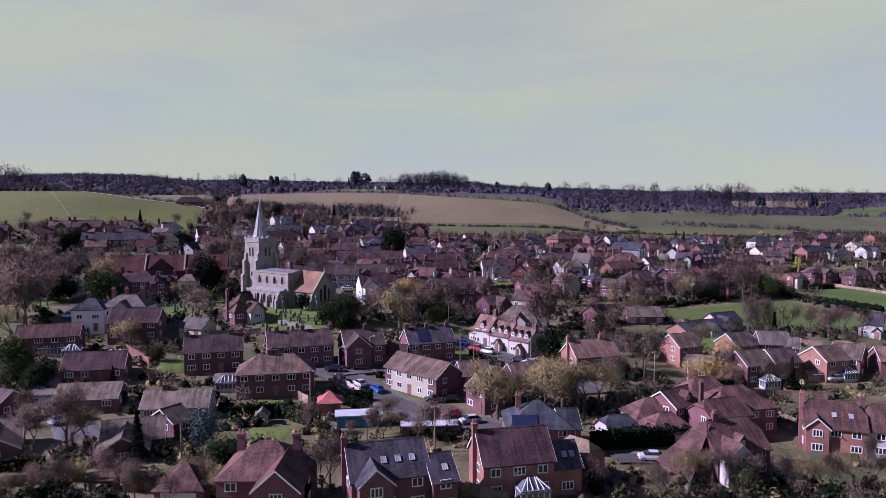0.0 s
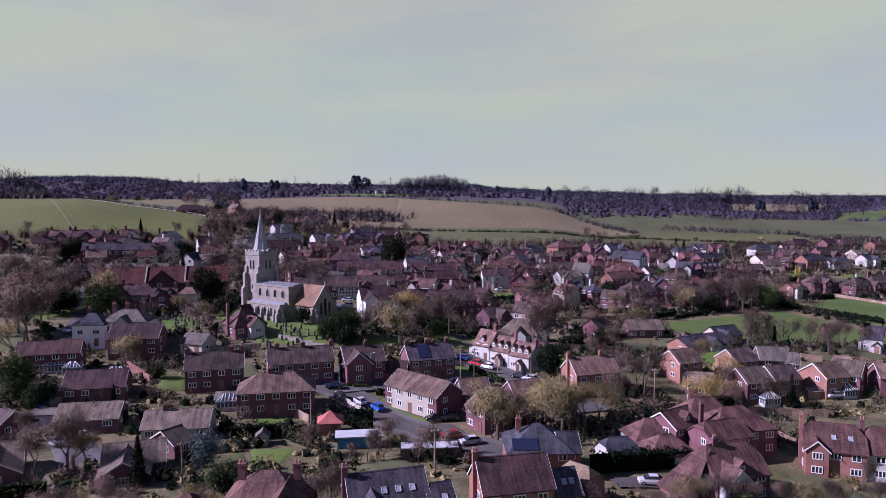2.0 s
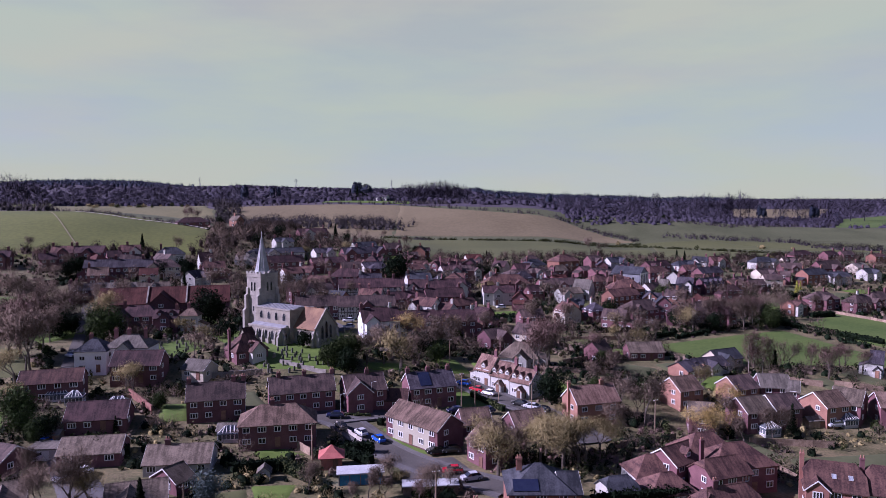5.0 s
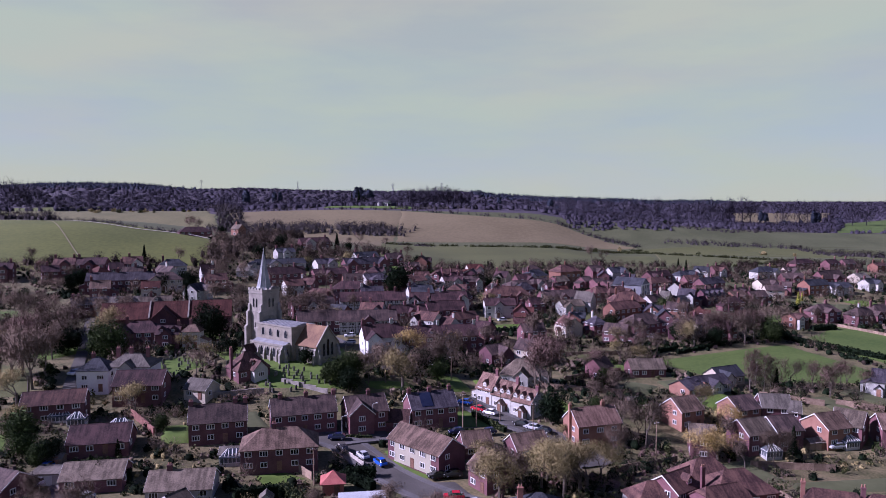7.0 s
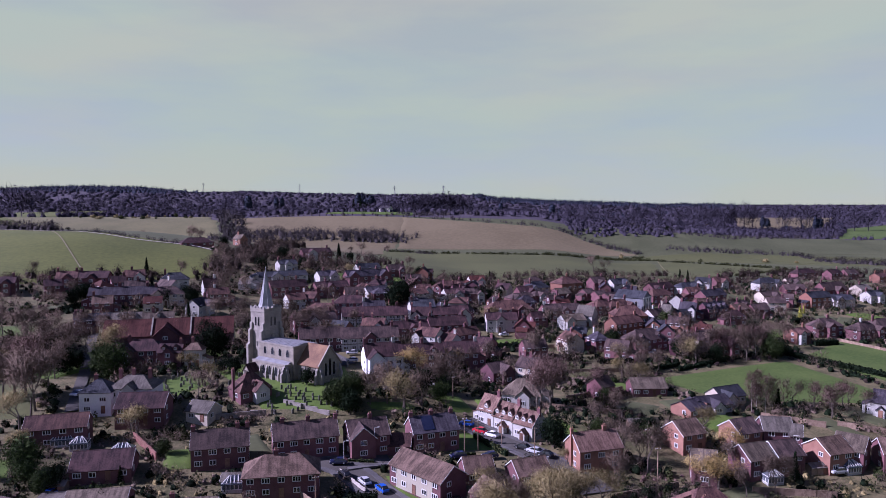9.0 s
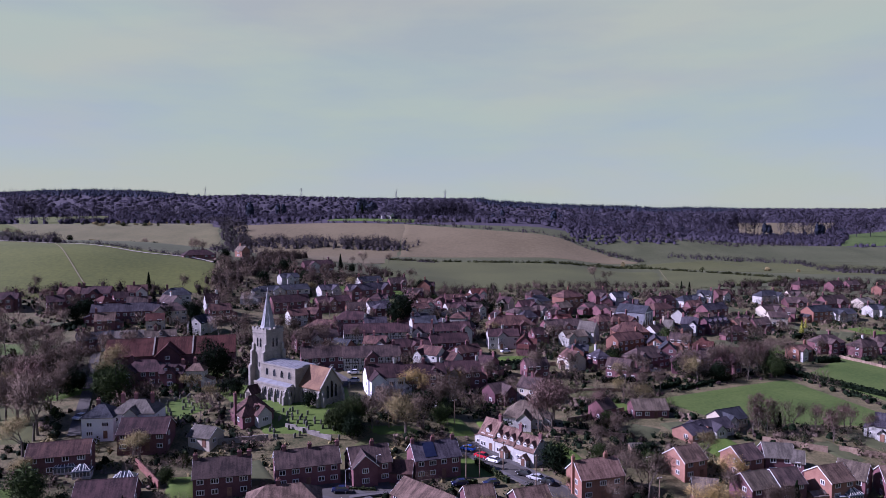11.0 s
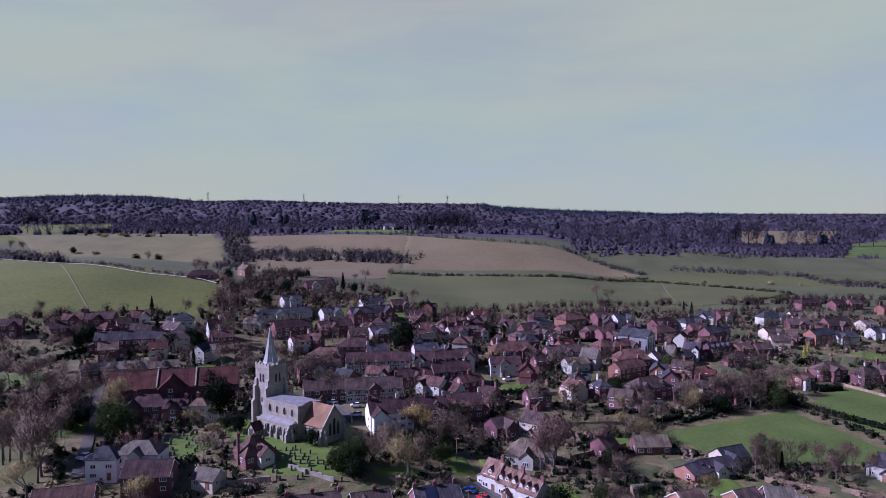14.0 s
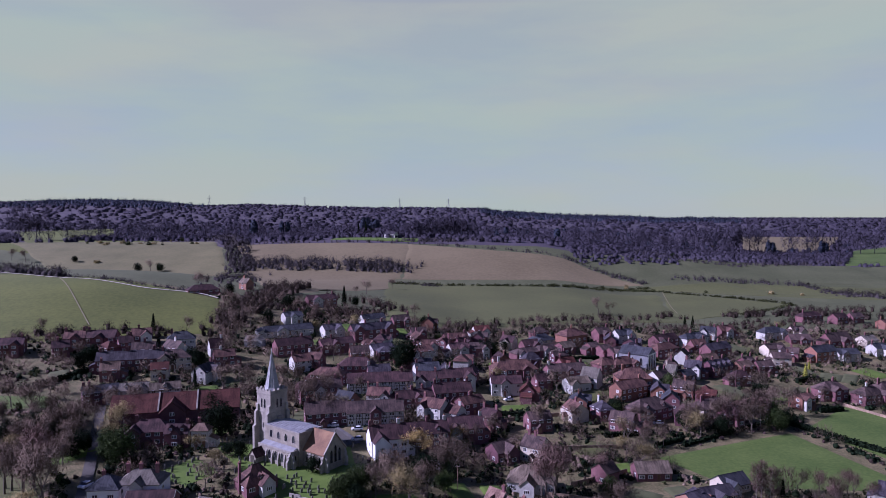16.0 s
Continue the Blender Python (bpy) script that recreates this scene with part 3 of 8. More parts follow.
def field(name, mat, a, b, c, d):
    """A field draped on the land between four corners."""
    LIFT[0] += 0.004
    span = max(math.dist(a, b), math.dist(b, c), math.dist(c, d), math.dist(d, a))
    n = max(8, min(60, int(span / 5)))
    vs, fs = [], []
    for j in range(n + 1):
        for i in range(n + 1):
            u, w = i / n, j / n
            x = (a[0] * (1 - u) + b[0] * u) * (1 - w) + (d[0] * (1 - u) + c[0] * u) * w
            y = (a[1] * (1 - u) + b[1] * u) * (1 - w) + (d[1] * (1 - u) + c[1] * u) * w
            edge = min(u, 1 - u, w, 1 - w) == 0
            if edge:
                x += (noise.noise((x * 0.05, y * 0.05, 1)) * 0.012) * span
            vs.append((x, y, ground(x, y) + LIFT[0] + (0.25 if y > 300 else 0.0) - (0.5 if edge else 0)))
    for j in range(n):
        for i in range(n):
            fs.append((j * (n + 1) + i + n + 1, j * (n + 1) + i + n + 2, j * (n + 1) + i + 1, j * (n + 1) + i))
    ob = part(name, quick(name, vs, fs), mat)
    ob.data.polygons.foreach_set("use_smooth", [True] * len(fs))
    tagged(ob, FIELDWORD[mat] + " " + name.replace("_", " "), "field", kind="structure")
    FIELDS.append((a, b, c, d))
    if name.startswith("churchyard"):
        YARDS.append((a, b, c, d))


FIELDWORD = {"pavement": "pale paved front", "pasture": "sloping green grazing", "scrub": "dry tussocky", "drygrass": "pale dry rough", "stubble": "bare brown ploughed", "winterwheat": "dull green sown", "meadow": "bright green grassy", "lawn": "short mown green", "asphalt": "worn grey asphalt"}


def inside(x, y, quad):
    hit = False
    for (x1, y1), (x2, y2) in zip(quad, quad[1:] + quad[:1]):
        if (y1 > y) != (y2 > y) and x < (x2 - x1) * (y - y1) / (y2 - y1) + x1:
            hit = not hit
    return hit


ROADS = []


def strip(kind, width, *pts):
    """A road or track laid along a line of points, with raised kerbs for roads."""
    fine = []
    for p, q in zip(pts, pts[1:]):
        n = max(2, int(math.dist(p, q) / 4))
        fine += [(p[0] + (q[0] - p[0]) * i / n, p[1] + (q[1] - p[1]) * i / n) for i in range(n)]
    fine.append(pts[-1])
    for _ in range(4):
        fine = [fine[0]] + [((a[0] + 2 * b[0] + c[0]) / 4, (a[1] + 2 * b[1] + c[1]) / 4) for a, b, c in zip(fine, fine[1:], fine[2:])] + [fine[-1]]
    LIFT[0] += 0.012
    vs, fs, kv, kf = [], [], [], []
    for k, p in enumerate(fine):
        a, b = fine[max(0, k - 1)], fine[min(len(fine) - 1, k + 1)]
        dx, dy = b[0] - a[0], b[1] - a[1]
        ln = math.hypot(dx, dy) or 1
        ox, oy = -dy / ln * width / 2, dx / ln * width / 2
        for sgn in (-1, 1):
            x, y = p[0] + ox * sgn, p[1] + oy * sgn
            vs.append((x, y, ground(x, y) + LIFT[0] + 0.15 + (0.4 if y > 300 else 0)))
            ROADS.append((p[0], p[1], width / 2 + 0.8))
    for k in range(len(fine) - 1):
        fs.append((2 * k, 2 * k + 1, 2 * k + 3, 2 * k + 2))
    ob = part("road" if kind == "road" else "track", quick(kind, vs, fs), "asphalt" if kind == "road" else ("track" if width > 1 else "footpath"))
    tagged(ob, "grey worn asphalt village road" if kind == "road" else "pale chalky track across the pasture" if width > 1 else "faint trodden footpath across the grass", "road" if kind == "road" else "track", kind="structure")
    if kind == "road" and width > 4:
        for sgn in (0, 1):
            kv, kf = [], []
            for k in range(len(fine)):
                x, y, z = vs[2 * k + sgn]
                cx, cy = fine[k]
                ux, uy = (x - cx) / (width / 2), (y - cy) / (width / 2)
                kv += [(x, y, z - 0.3), (x, y, z + 0.11), (x + ux * 1.4, y + uy * 1.4, z + 0.12), (x + ux * 1.4, y + uy * 1.4, z - 0.3)]
            for k in range(len(fine) - 1):
                q = 4 * k
                kf += [(q, q + 4, q + 5, q + 1), (q + 1, q + 5, q + 6, q + 2), (q + 2, q + 6, q + 7, q + 3)]
            tagged(part("pavement", quick("pavement", kv, kf), "pavement"), "pale grey kerbed footway beside the road", "pavement", kind="structure")


material("pavement", (0.068, 0.065, 0.065), (0.112, 0.108, 0.105), scale=0.3, fine=4)

# ---- plants ----
RNG = np.random.default_rng(7)


def leaf_cloud(n, centre, radii, size, rng, shell=0.55, flat=1.0):
    """Small loose leaf quads, mostly near the surface of a lumpy ellipsoid."""
    d = rng.normal(size=(n, 3))
    d /= np.linalg.norm(d, axis=1, keepdims=True)
    lump = 1 + 0.16 * np.sin(d[:, :1] * 5 + 1.3) + 0.13 * np.sin(d[:, 1:2] * 6 + 0.4) + 0.12 * np.sin(d[:, 2:] * 7 + d[:, :1] * 4)
    r = (shell + (1 - shell) * rng.random((n, 1)) ** 0.5) * lump
    c = np.asarray(centre) + d * r * np.asarray(radii)
    f = d + 0.55 * rng.normal(size=(n, 3))
    u = np.cross(f, rng.normal(size=(n, 3)))
    u /= np.linalg.norm(u, axis=1, keepdims=True)
    v = np.cross(f, u)
    v /= np.linalg.norm(v, axis=1, keepdims=True)
    s = size * (0.6 + 0.8 * rng.random((n, 1)))
    u, v = u * s, v * s * 0.7 * flat
    return np.stack([c - u - v, c + u - v * 0.6, c + u + v, c - u * 0.7 + v], 1)


def limb(verts, faces, p, q, r0, r1, sides=5):
    d = (q - p).normalized()
    side = d.orthogonal().normalized()
    up = d.cross(side)
    k = len(verts)
    for c, r in ((p, r0), (q, r1)):
        for i in range(sides):
            t = 2 * math.pi * i / sides
            verts.append(c + side * math.cos(t) * r + up * math.sin(t) * r)
    for i in range(sides):
        j = (i + 1) % sides
        faces.append((k + i, k + j, k + sides + j, k + sides + i))


def bare_tree(seed, h, spread, twig_mat, trunk_mat="bark", twigs=1500, upright=0.5, bole=0.28, weep=0.0, fine=1.0):
    """Trunk with forking limbs, and a crown of fine twigs on their ends; meshes of unit-built tree of height h."""
    r = random.Random(seed)
    verts, faces, tips = [], [], []

    def grow(p, d, length, rad, level):
        q = p + d * length
        limb(verts, faces, p, q, rad * (1 if level == 0 else 0.7), rad * (0.72 if level == 0 else 0.5), 6 if level == 0 else 4 if level < 3 else 3)
        tips.append((p, q, level))
        if level >= 4:
            return
        for _ in range(3 if level < 2 else r.choice((2, 3))):
            side = Vector((r.uniform(-1, 1), r.uniform(-1, 1), r.uniform(-0.2, 0.5))).normalized()
            nd = (d * upright + side * (0.72 - 0.06 * level) * spread + Vector((0, 0, 0.22))).normalized()
            grow(q - d * length * r.uniform(0, 0.25), nd, length * r.uniform(0.62, 0.84), rad * (0.56 if level < 2 else 0.46), level + 1)

    grow(Vector((0, 0, -0.3)), Vector((r.uniform(-0.06, 0.06), r.uniform(-0.06, 0.06), 1)).normalized(), h * bole, h * 0.0175, 0)
    top = max(v.z for v in verts)
    k = h / top
    ends = [t for t in tips if t[2] >= 2]
    rng = np.random.default_rng(seed)
    idx = rng.integers(0, len(ends), twigs)
    P = np.array([ends[i][0] for i in idx])
    Q = np.array([ends[i][1] for i in idx])
    f = rng.random((twigs, 1))
    base = P + (Q - P) * f + rng.normal(size=(twigs, 3)) * top * 0.075
    d = (Q - P) / np.linalg.norm(Q - P, axis=1, keepdims=True) * 0.7 + rng.normal(size=(twigs, 3)) * 0.62 + np.array([0, 0, 0.25 - weep])
    d /= np.linalg.norm(d, axis=1, keepdims=True)
    ln = top * 0.085 * (0.5 + rng.random((twigs, 1)))
    side = np.cross(d, rng.normal(size=(twigs, 3)))
    side /= np.linalg.norm(side, axis=1, keepdims=True)
    w = side * 0.021 * fine / k * (h / 10) ** 0.3
    quads = soft(np.stack([base - w * 1.3, base + w * 1.3, base + d * ln], 1) * k, (base - np.array([0, 0, top * 0.45])) / (top * 0.3) + 0.6 * rng.normal(size=(twigs, 3)))
    trunk = quick("trunk", [v * k for v in verts], faces)
    trunk.materials.append(MATS[trunk_mat])
    crown = soup("crown", quads)
    crown.materials.append(MATS[twig_mat])
    return trunk, crown


def leader_tree(seed, h, twig_mat, trunk_mat, twigs):
    """A slender tree with one stem to the top, rising side branches and drooping fine twigs."""
    r = random.Random(seed)
    verts, faces, rods = [], [], []
    p, stem = Vector((0, 0, -0.3)), []
    for k in range(5):
        q = Vector((p.x + r.uniform(-0.02, 0.02) * h, p.y + r.uniform(-0.02, 0.02) * h, h * 0.19 * (k + 1)))
        limb(verts, faces, p, q, h * (0.0105 - 0.002 * k), h * (0.0085 - 0.002 * k) + 0.006, 5)
        stem.append((p, q))
        p = q
    for k in range(30):
        f = 0.22 + 0.72 * (k + r.random()) / 30
        a, b = stem[min(4, int(f * 5))]
        base = a + (b - a) * (f * 5 % 1)
        t = k * 2.4 + r.uniform(-0.4, 0.4)
        ln = h * (0.08 + 0.24 * (1 - f) ** 0.7) * r.uniform(0.7, 1.15)
        tip = base + Vector((math.cos(t) * 0.62, math.sin(t) * 0.62, 0.8)).normalized() * ln
        limb(verts, faces, base, tip, h * 0.0028 + 0.004, 0.006, 3)
        rods.append((base, tip))
    rng = np.random.default_rng(seed)
    idx = rng.integers(0, len(rods), twigs)
    P, Q = np.array([rods[i][0] for i in idx]), np.array([rods[i][1] for i in idx])
    c = P + (Q - P) * (0.25 + 0.8 * rng.random((twigs, 1))) + rng.normal(size=(twigs, 3)) * h * 0.022
    d = (Q - P) / np.linalg.norm(Q - P, axis=1, keepdims=True) * 0.6 + rng.normal(size=(twigs, 3)) * 0.6 + np.array([0, 0, 0.15])
    d /= np.linalg.norm(d, axis=1, keepdims=True)
    side = np.cross(d, rng.normal(size=(twigs, 3)))
    side /= np.linalg.norm(side, axis=1, keepdims=True)
    ln, w = h * 0.07 * (0.5 + rng.random((twigs, 1))), side * 0.028
    out = c * np.array([1, 1, 0]) / (h * 0.15) + np.array([0, 0, 0.3]) + 0.6 * rng.normal(size=(twigs, 3))
    trunk = quick("trunk", verts, faces)
    trunk.materials.append(MATS[trunk_mat])
    crown = soup("crown", soft(np.stack([c - w, c + w, c + d * ln], 1), out))
    crown.materials.append(MATS[twig_mat])
    return trunk, crown


def leafy_tree(seed, h, mat, kind):
    rng = np.random.default_rng(seed)
    r = random.Random(seed)
    verts, faces = [], []
    limb(verts, faces, Vector((0, 0, -0.3)), Vector((0, 0, h * 0.75)), h * 0.028, h * 0.008, 6)
    clouds = []
    if kind == "conifer":
        for i in range(9):
            f = i / 8
            limb(verts, faces, Vector((0, 0, h * (0.1 + 0.8 * f))), Vector((r.uniform(-1, 1), r.uniform(-1, 1), h * (0.1 + 0.8 * f))), 0.04, 0.02, 4)
            clouds.append(leaf_cloud(250, (0, 0, h * (0.1 + 0.84 * f)), (h * 0.19 * (1 - f) + 0.25, h * 0.19 * (1 - f) + 0.25, h * 0.09), 0.15 * h / 7, rng, 0.4)[:, :3])
    else:
        n = 9
        for i in range(n):
            t = i * 2.4
            rad = h * (0.10 + 0.17 * (i % 3) / 2)
            c = Vector((math.cos(t) * rad, math.sin(t) * rad, h * (0.24 + 0.5 * i / n + r.uniform(-0.04, 0.04))))
            limb(verts, faces, Vector((0, 0, h * 0.15 + 0.3 * c.z)), c, h * 0.012, h * 0.005, 4)
            s = h * r.uniform(0.21, 0.28)
            clouds.append(leaf_cloud(360, c, (s, s, s * 0.95), 0.165 * (h / 8) ** 0.5, rng, 0.6)[:, :3])
        clouds.append(leaf_cloud(420, (0, 0, h * 0.44), (h * 0.29, h * 0.29, h * 0.36), 0.36 * (h / 8) ** 0.5, rng, 0.45)[:, :3])
    trunk = quick("trunk", verts, faces)
    trunk.materials.append(MATS["bark"])
    crown = soup("crown", np.concatenate(clouds))
    crown.materials.append(MATS[mat])
    return trunk, crown


TREES = {
    "bare": [bare_tree(s, 10, 0.85, "twigs", twigs=1700, upright=0.75, fine=1.5) for s in (1, 2, 3, 4)],
    "olive": [bare_tree(s, 9, 1.15, "olivetwigs", twigs=2600, bole=0.2, fine=1.3) for s in (11, 12)],
    "red": [bare_tree(s, 10, 0.75, "redtwigs", twigs=1700, upright=0.8, fine=1.45) for s in (21, 22)],
    "yellow": [bare_tree(s, 8, 1.1, "yellowtwigs", twigs=3000, weep=0.8, bole=0.2) for s in (31, 32)],
    "birch": [leader_tree(s, 10, "redtwigs", "paletrunk", 1700) for s in (41, 42, 43)],
    "ever": [leafy_tree(s, 8, "leaf", "round") for s in (51, 52)],
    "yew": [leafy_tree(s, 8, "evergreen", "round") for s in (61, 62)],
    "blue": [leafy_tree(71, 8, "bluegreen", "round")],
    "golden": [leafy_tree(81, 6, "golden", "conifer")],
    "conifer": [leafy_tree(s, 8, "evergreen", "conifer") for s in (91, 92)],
}
NEAR = {
    "bare": [bare_tree(s, 10, 0.85, "twigs", twigs=4300, upright=0.75, fine=0.85) for s in (1, 3)],
    "olive": [bare_tree(s, 9, 1.15, "olivetwigs", twigs=5200, bole=0.2, fine=0.85) for s in (11, 12)],
    "red": [bare_tree(21, 10, 0.9, "redtwigs", twigs=4300, upright=0.7, fine=0.85)],
}
FAR = {
    "bare": [bare_tree(s, 10, 0.85, "twigs", twigs=900, upright=0.75, fine=2.1) for s in (1, 2, 3, 4)],
    "red": [bare_tree(s, 10, 0.75, "redtwigs", twigs=900, upright=0.8, fine=2.0) for s in (21, 22)],
}
TREEH = {"bare": 10, "olive": 9, "red": 10, "yellow": 8, "birch": 10, "ever": 8, "yew": 8, "blue": 8, "golden": 6, "conifer": 8}
TREEWORD = {"bare": "leafless grey-brown garden tree with fine twigs", "olive": "leafless olive-tinged broad tree", "red": "leafless tree with reddish budding twigs", "yellow": "weeping willow with drooping yellow twigs",
            "birch": "slender birch with a pale trunk", "ever": "ivy-green leafy evergreen tree", "yew": "dense dark green yew tree", "blue": "blue-green cedar with drooping boughs",
            "golden": "bushy golden-green garden conifer", "conifer": "tall dark pointed conifer"}
COUNT = [0]


def tree(kind, x, y, h):
    COUNT[0] += 1
    forms = NEAR[kind] if kind in NEAR and y < 162 else FAR[kind] if kind in FAR and y > 300 else TREES[kind]
    trunk, crown = forms[COUNT[0] % len(forms)]
    k = h / TREEH[kind]
    t = thing("tree", x, y, (COUNT[0] * 137) % 360, None, TREEWORD[kind], "tree", "village trees")
    t.scale = (k * (0.94 + 0.02 * (COUNT[0] % 7)), k, k)
    part("trunk", trunk, None, t)
    part("crown", crown, None, t)


BUSHES = {m: [soup("foliage", leaf_cloud(130, (0, 0, 0.5), (0.75, 0.75, 0.62), 0.125, np.random.default_rng(s), 0.35)) for s in (1, 2, 3)] for m in ("leaf", "hedgeleaf", "evergreen", "olivetwigs", "twigs", "redtwigs")}
for mname, group in BUSHES.items():
    for me in group:
        me.materials.append(MATS[mname])
BUSHWORD = {"leaf": "green leafy garden shrub", "hedgeleaf": "dull green clipped shrub", "evergreen": "dark evergreen garden shrub", "olivetwigs": "bare olive-brown twiggy shrub", "twigs": "bare brown twiggy shrub", "redtwigs": "bare reddish twiggy shrub"}


def shrub(mat, x, y, w, h):
    COUNT[0] += 1
    ob = new("shrub", BUSHES[mat][COUNT[0] % 3])
    ob.matrix_basis = pose(x, y, ground(x, y), 0, 0, (COUNT[0] * 71) % 360) @ Matrix.Diagonal((w / 1.5, w / 1.5, h / 1.1, 1))
    tagged(ob, BUSHWORD[mat], "shrub", "garden shrubs")


def crowd(points, heights, n, rng, slim=0.42, size=0.9, stroke=0.10, flat=0.45):
    """Many leafless crowns in one soup: upright twig strips over each spot."""
    out = []
    m = len(points)
    base = np.repeat(np.asarray(points), n, axis=0)
    h = np.repeat(np.asarray(heights), n)[:, None]
    d = rng.normal(size=(m * n, 3))
    d /= np.linalg.norm(d, axis=1, keepdims=True)
    rad = rng.random((m * n, 1)) ** 0.45
    c = base + d * rad * h * np.array([slim, slim, 0.40]) + h * np.array([0, 0, 0.56])
    v = d * np.array([0.6, 0.6, 0.4]) + np.array([0, 0, 0.75]) + rng.normal(size=(m * n, 3)) * 0.35
    v /= np.linalg.norm(v, axis=1, keepdims=True)
    s = np.cross(v, rng.normal(size=(m * n, 3)))
    s /= np.linalg.norm(s, axis=1, keepdims=True)
    ln = h * stroke * (0.5 + rng.random((m * n, 1)))
    w = h * 0.020 * size * (0.6 + 0.8 * rng.random((m * n, 1)))
    return soft(np.stack([c - s * w * 1.4 - v * ln, c + s * w * 1.4 - v * ln, c + v * ln], 1), d * rad + 0.45 * rng.normal(size=(m * n, 3)) + np.array([0, 0, flat]))


def puffs(points, heights, n, rng, wide=0.42, leaf=0.13, flat=0.0):
    """Many rounded crowns in one soup: small tilted flecks over the skin of each crown."""
    m = len(points)
    base = np.repeat(np.asarray(points), n, axis=0)
    h = np.repeat(np.asarray(heights), n)[:, None]
    d = rng.normal(size=(m * n, 3))
    d[:, 2] = np.abs(d[:, 2]) * 1.1 - 0.35
    d /= np.linalg.norm(d, axis=1, keepdims=True)
    c = base + d * (0.72 + 0.28 * rng.random((m * n, 1))) * h * np.array([wide, wide, 0.42]) + h * np.array([0, 0, 0.56])
    f = d + np.array([0, 0, flat]) + 0.38 * rng.normal(size=(m * n, 3))
    u = np.cross(f, rng.normal(size=(m * n, 3)))
    u /= np.linalg.norm(u, axis=1, keepdims=True)
    v = np.cross(f, u)
    v /= np.linalg.norm(v, axis=1, keepdims=True)
    s = h * leaf * (0.5 + rng.random((m * n, 1)))
    return soft(np.stack([c - u * s - v * s * 0.7, c + u * s - v * s * 0.7, c + v * s * 1.1], 1), d + np.array([0, 0, flat]) + 0.3 * rng.normal(size=(m * n, 3)))


def domes(points, heights, rng, wide=0.5, sides=6, rough=0.2, flat=0.3, jitter=0.42):
    """Many lumpy crowns seen from afar: each a ragged skin of triangles over three uneven rings and a peak."""
    m = len(points)
    h = np.asarray(heights, dtype=float)[:, None]
    levels = ((0.06, 0.72), (0.42, 1.0), (0.78, 0.70))
    rings = []
    for j, (z, r) in enumerate(levels):
        for i in range(sides):
            t = 2 * math.pi * (i + 0.5 * (j % 2)) / sides + rng.uniform(-0.35, 0.35, (m, 1))
            k = r * wide * (1 + rough * 1.3 * rng.uniform(-1, 1, (m, 1)))
            rings.append(np.concatenate([np.cos(t) * k * h, np.sin(t) * k * h, h * (z + rough * 0.55 * rng.uniform(-1, 1, (m, 1)))], 1))
    rings.append(np.concatenate([h * rng.uniform(-0.12, 0.12, (m, 2)), h * rng.uniform(0.86, 1.06, (m, 1))], 1))
    V = np.stack(rings, 1)
    faces = []
    for j in range(2):
        for i in range(sides):
            a, b, c, d = j * sides + i, j * sides + (i + 1) % sides, (j + 1) * sides + i, (j + 1) * sides + (i + 1) % sides
            faces += [(a, b, c), (b, d, c)]
    faces += [(2 * sides + i, 2 * sides + (i + 1) % sides, 3 * sides) for i in range(sides)]
    N = V - h[:, None, :] * np.array([0, 0, 0.32])
    N = N / np.linalg.norm(N, axis=2, keepdims=True) + np.array([0, 0, flat]) + jitter * rng.normal(size=V.shape)
    F = np.asarray(faces)
    W = V + np.asarray(points)[:, None, :]
    return np.concatenate([W[:, F], N[:, F]], axis=3).reshape(-1, 3, 6)


def skyline(kind, *spots):
    """Single tall trees that stand up from the distant woods: (x, y, height, half width as a share of it)."""
    rng = np.random.default_rng(17)
    parts = []
    for x, y, h, w in spots:
        at, hs = [(x, y, ground(x, y) - 0.5)], [h]
        if kind == "hazewood":
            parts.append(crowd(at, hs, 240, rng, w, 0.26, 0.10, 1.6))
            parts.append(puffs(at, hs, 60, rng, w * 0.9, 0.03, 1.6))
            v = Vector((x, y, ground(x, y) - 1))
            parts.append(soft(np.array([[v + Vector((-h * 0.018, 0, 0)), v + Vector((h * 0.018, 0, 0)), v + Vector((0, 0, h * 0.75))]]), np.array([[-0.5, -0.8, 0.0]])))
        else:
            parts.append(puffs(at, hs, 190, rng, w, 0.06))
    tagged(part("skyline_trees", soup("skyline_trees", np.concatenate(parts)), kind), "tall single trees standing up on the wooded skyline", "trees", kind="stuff")


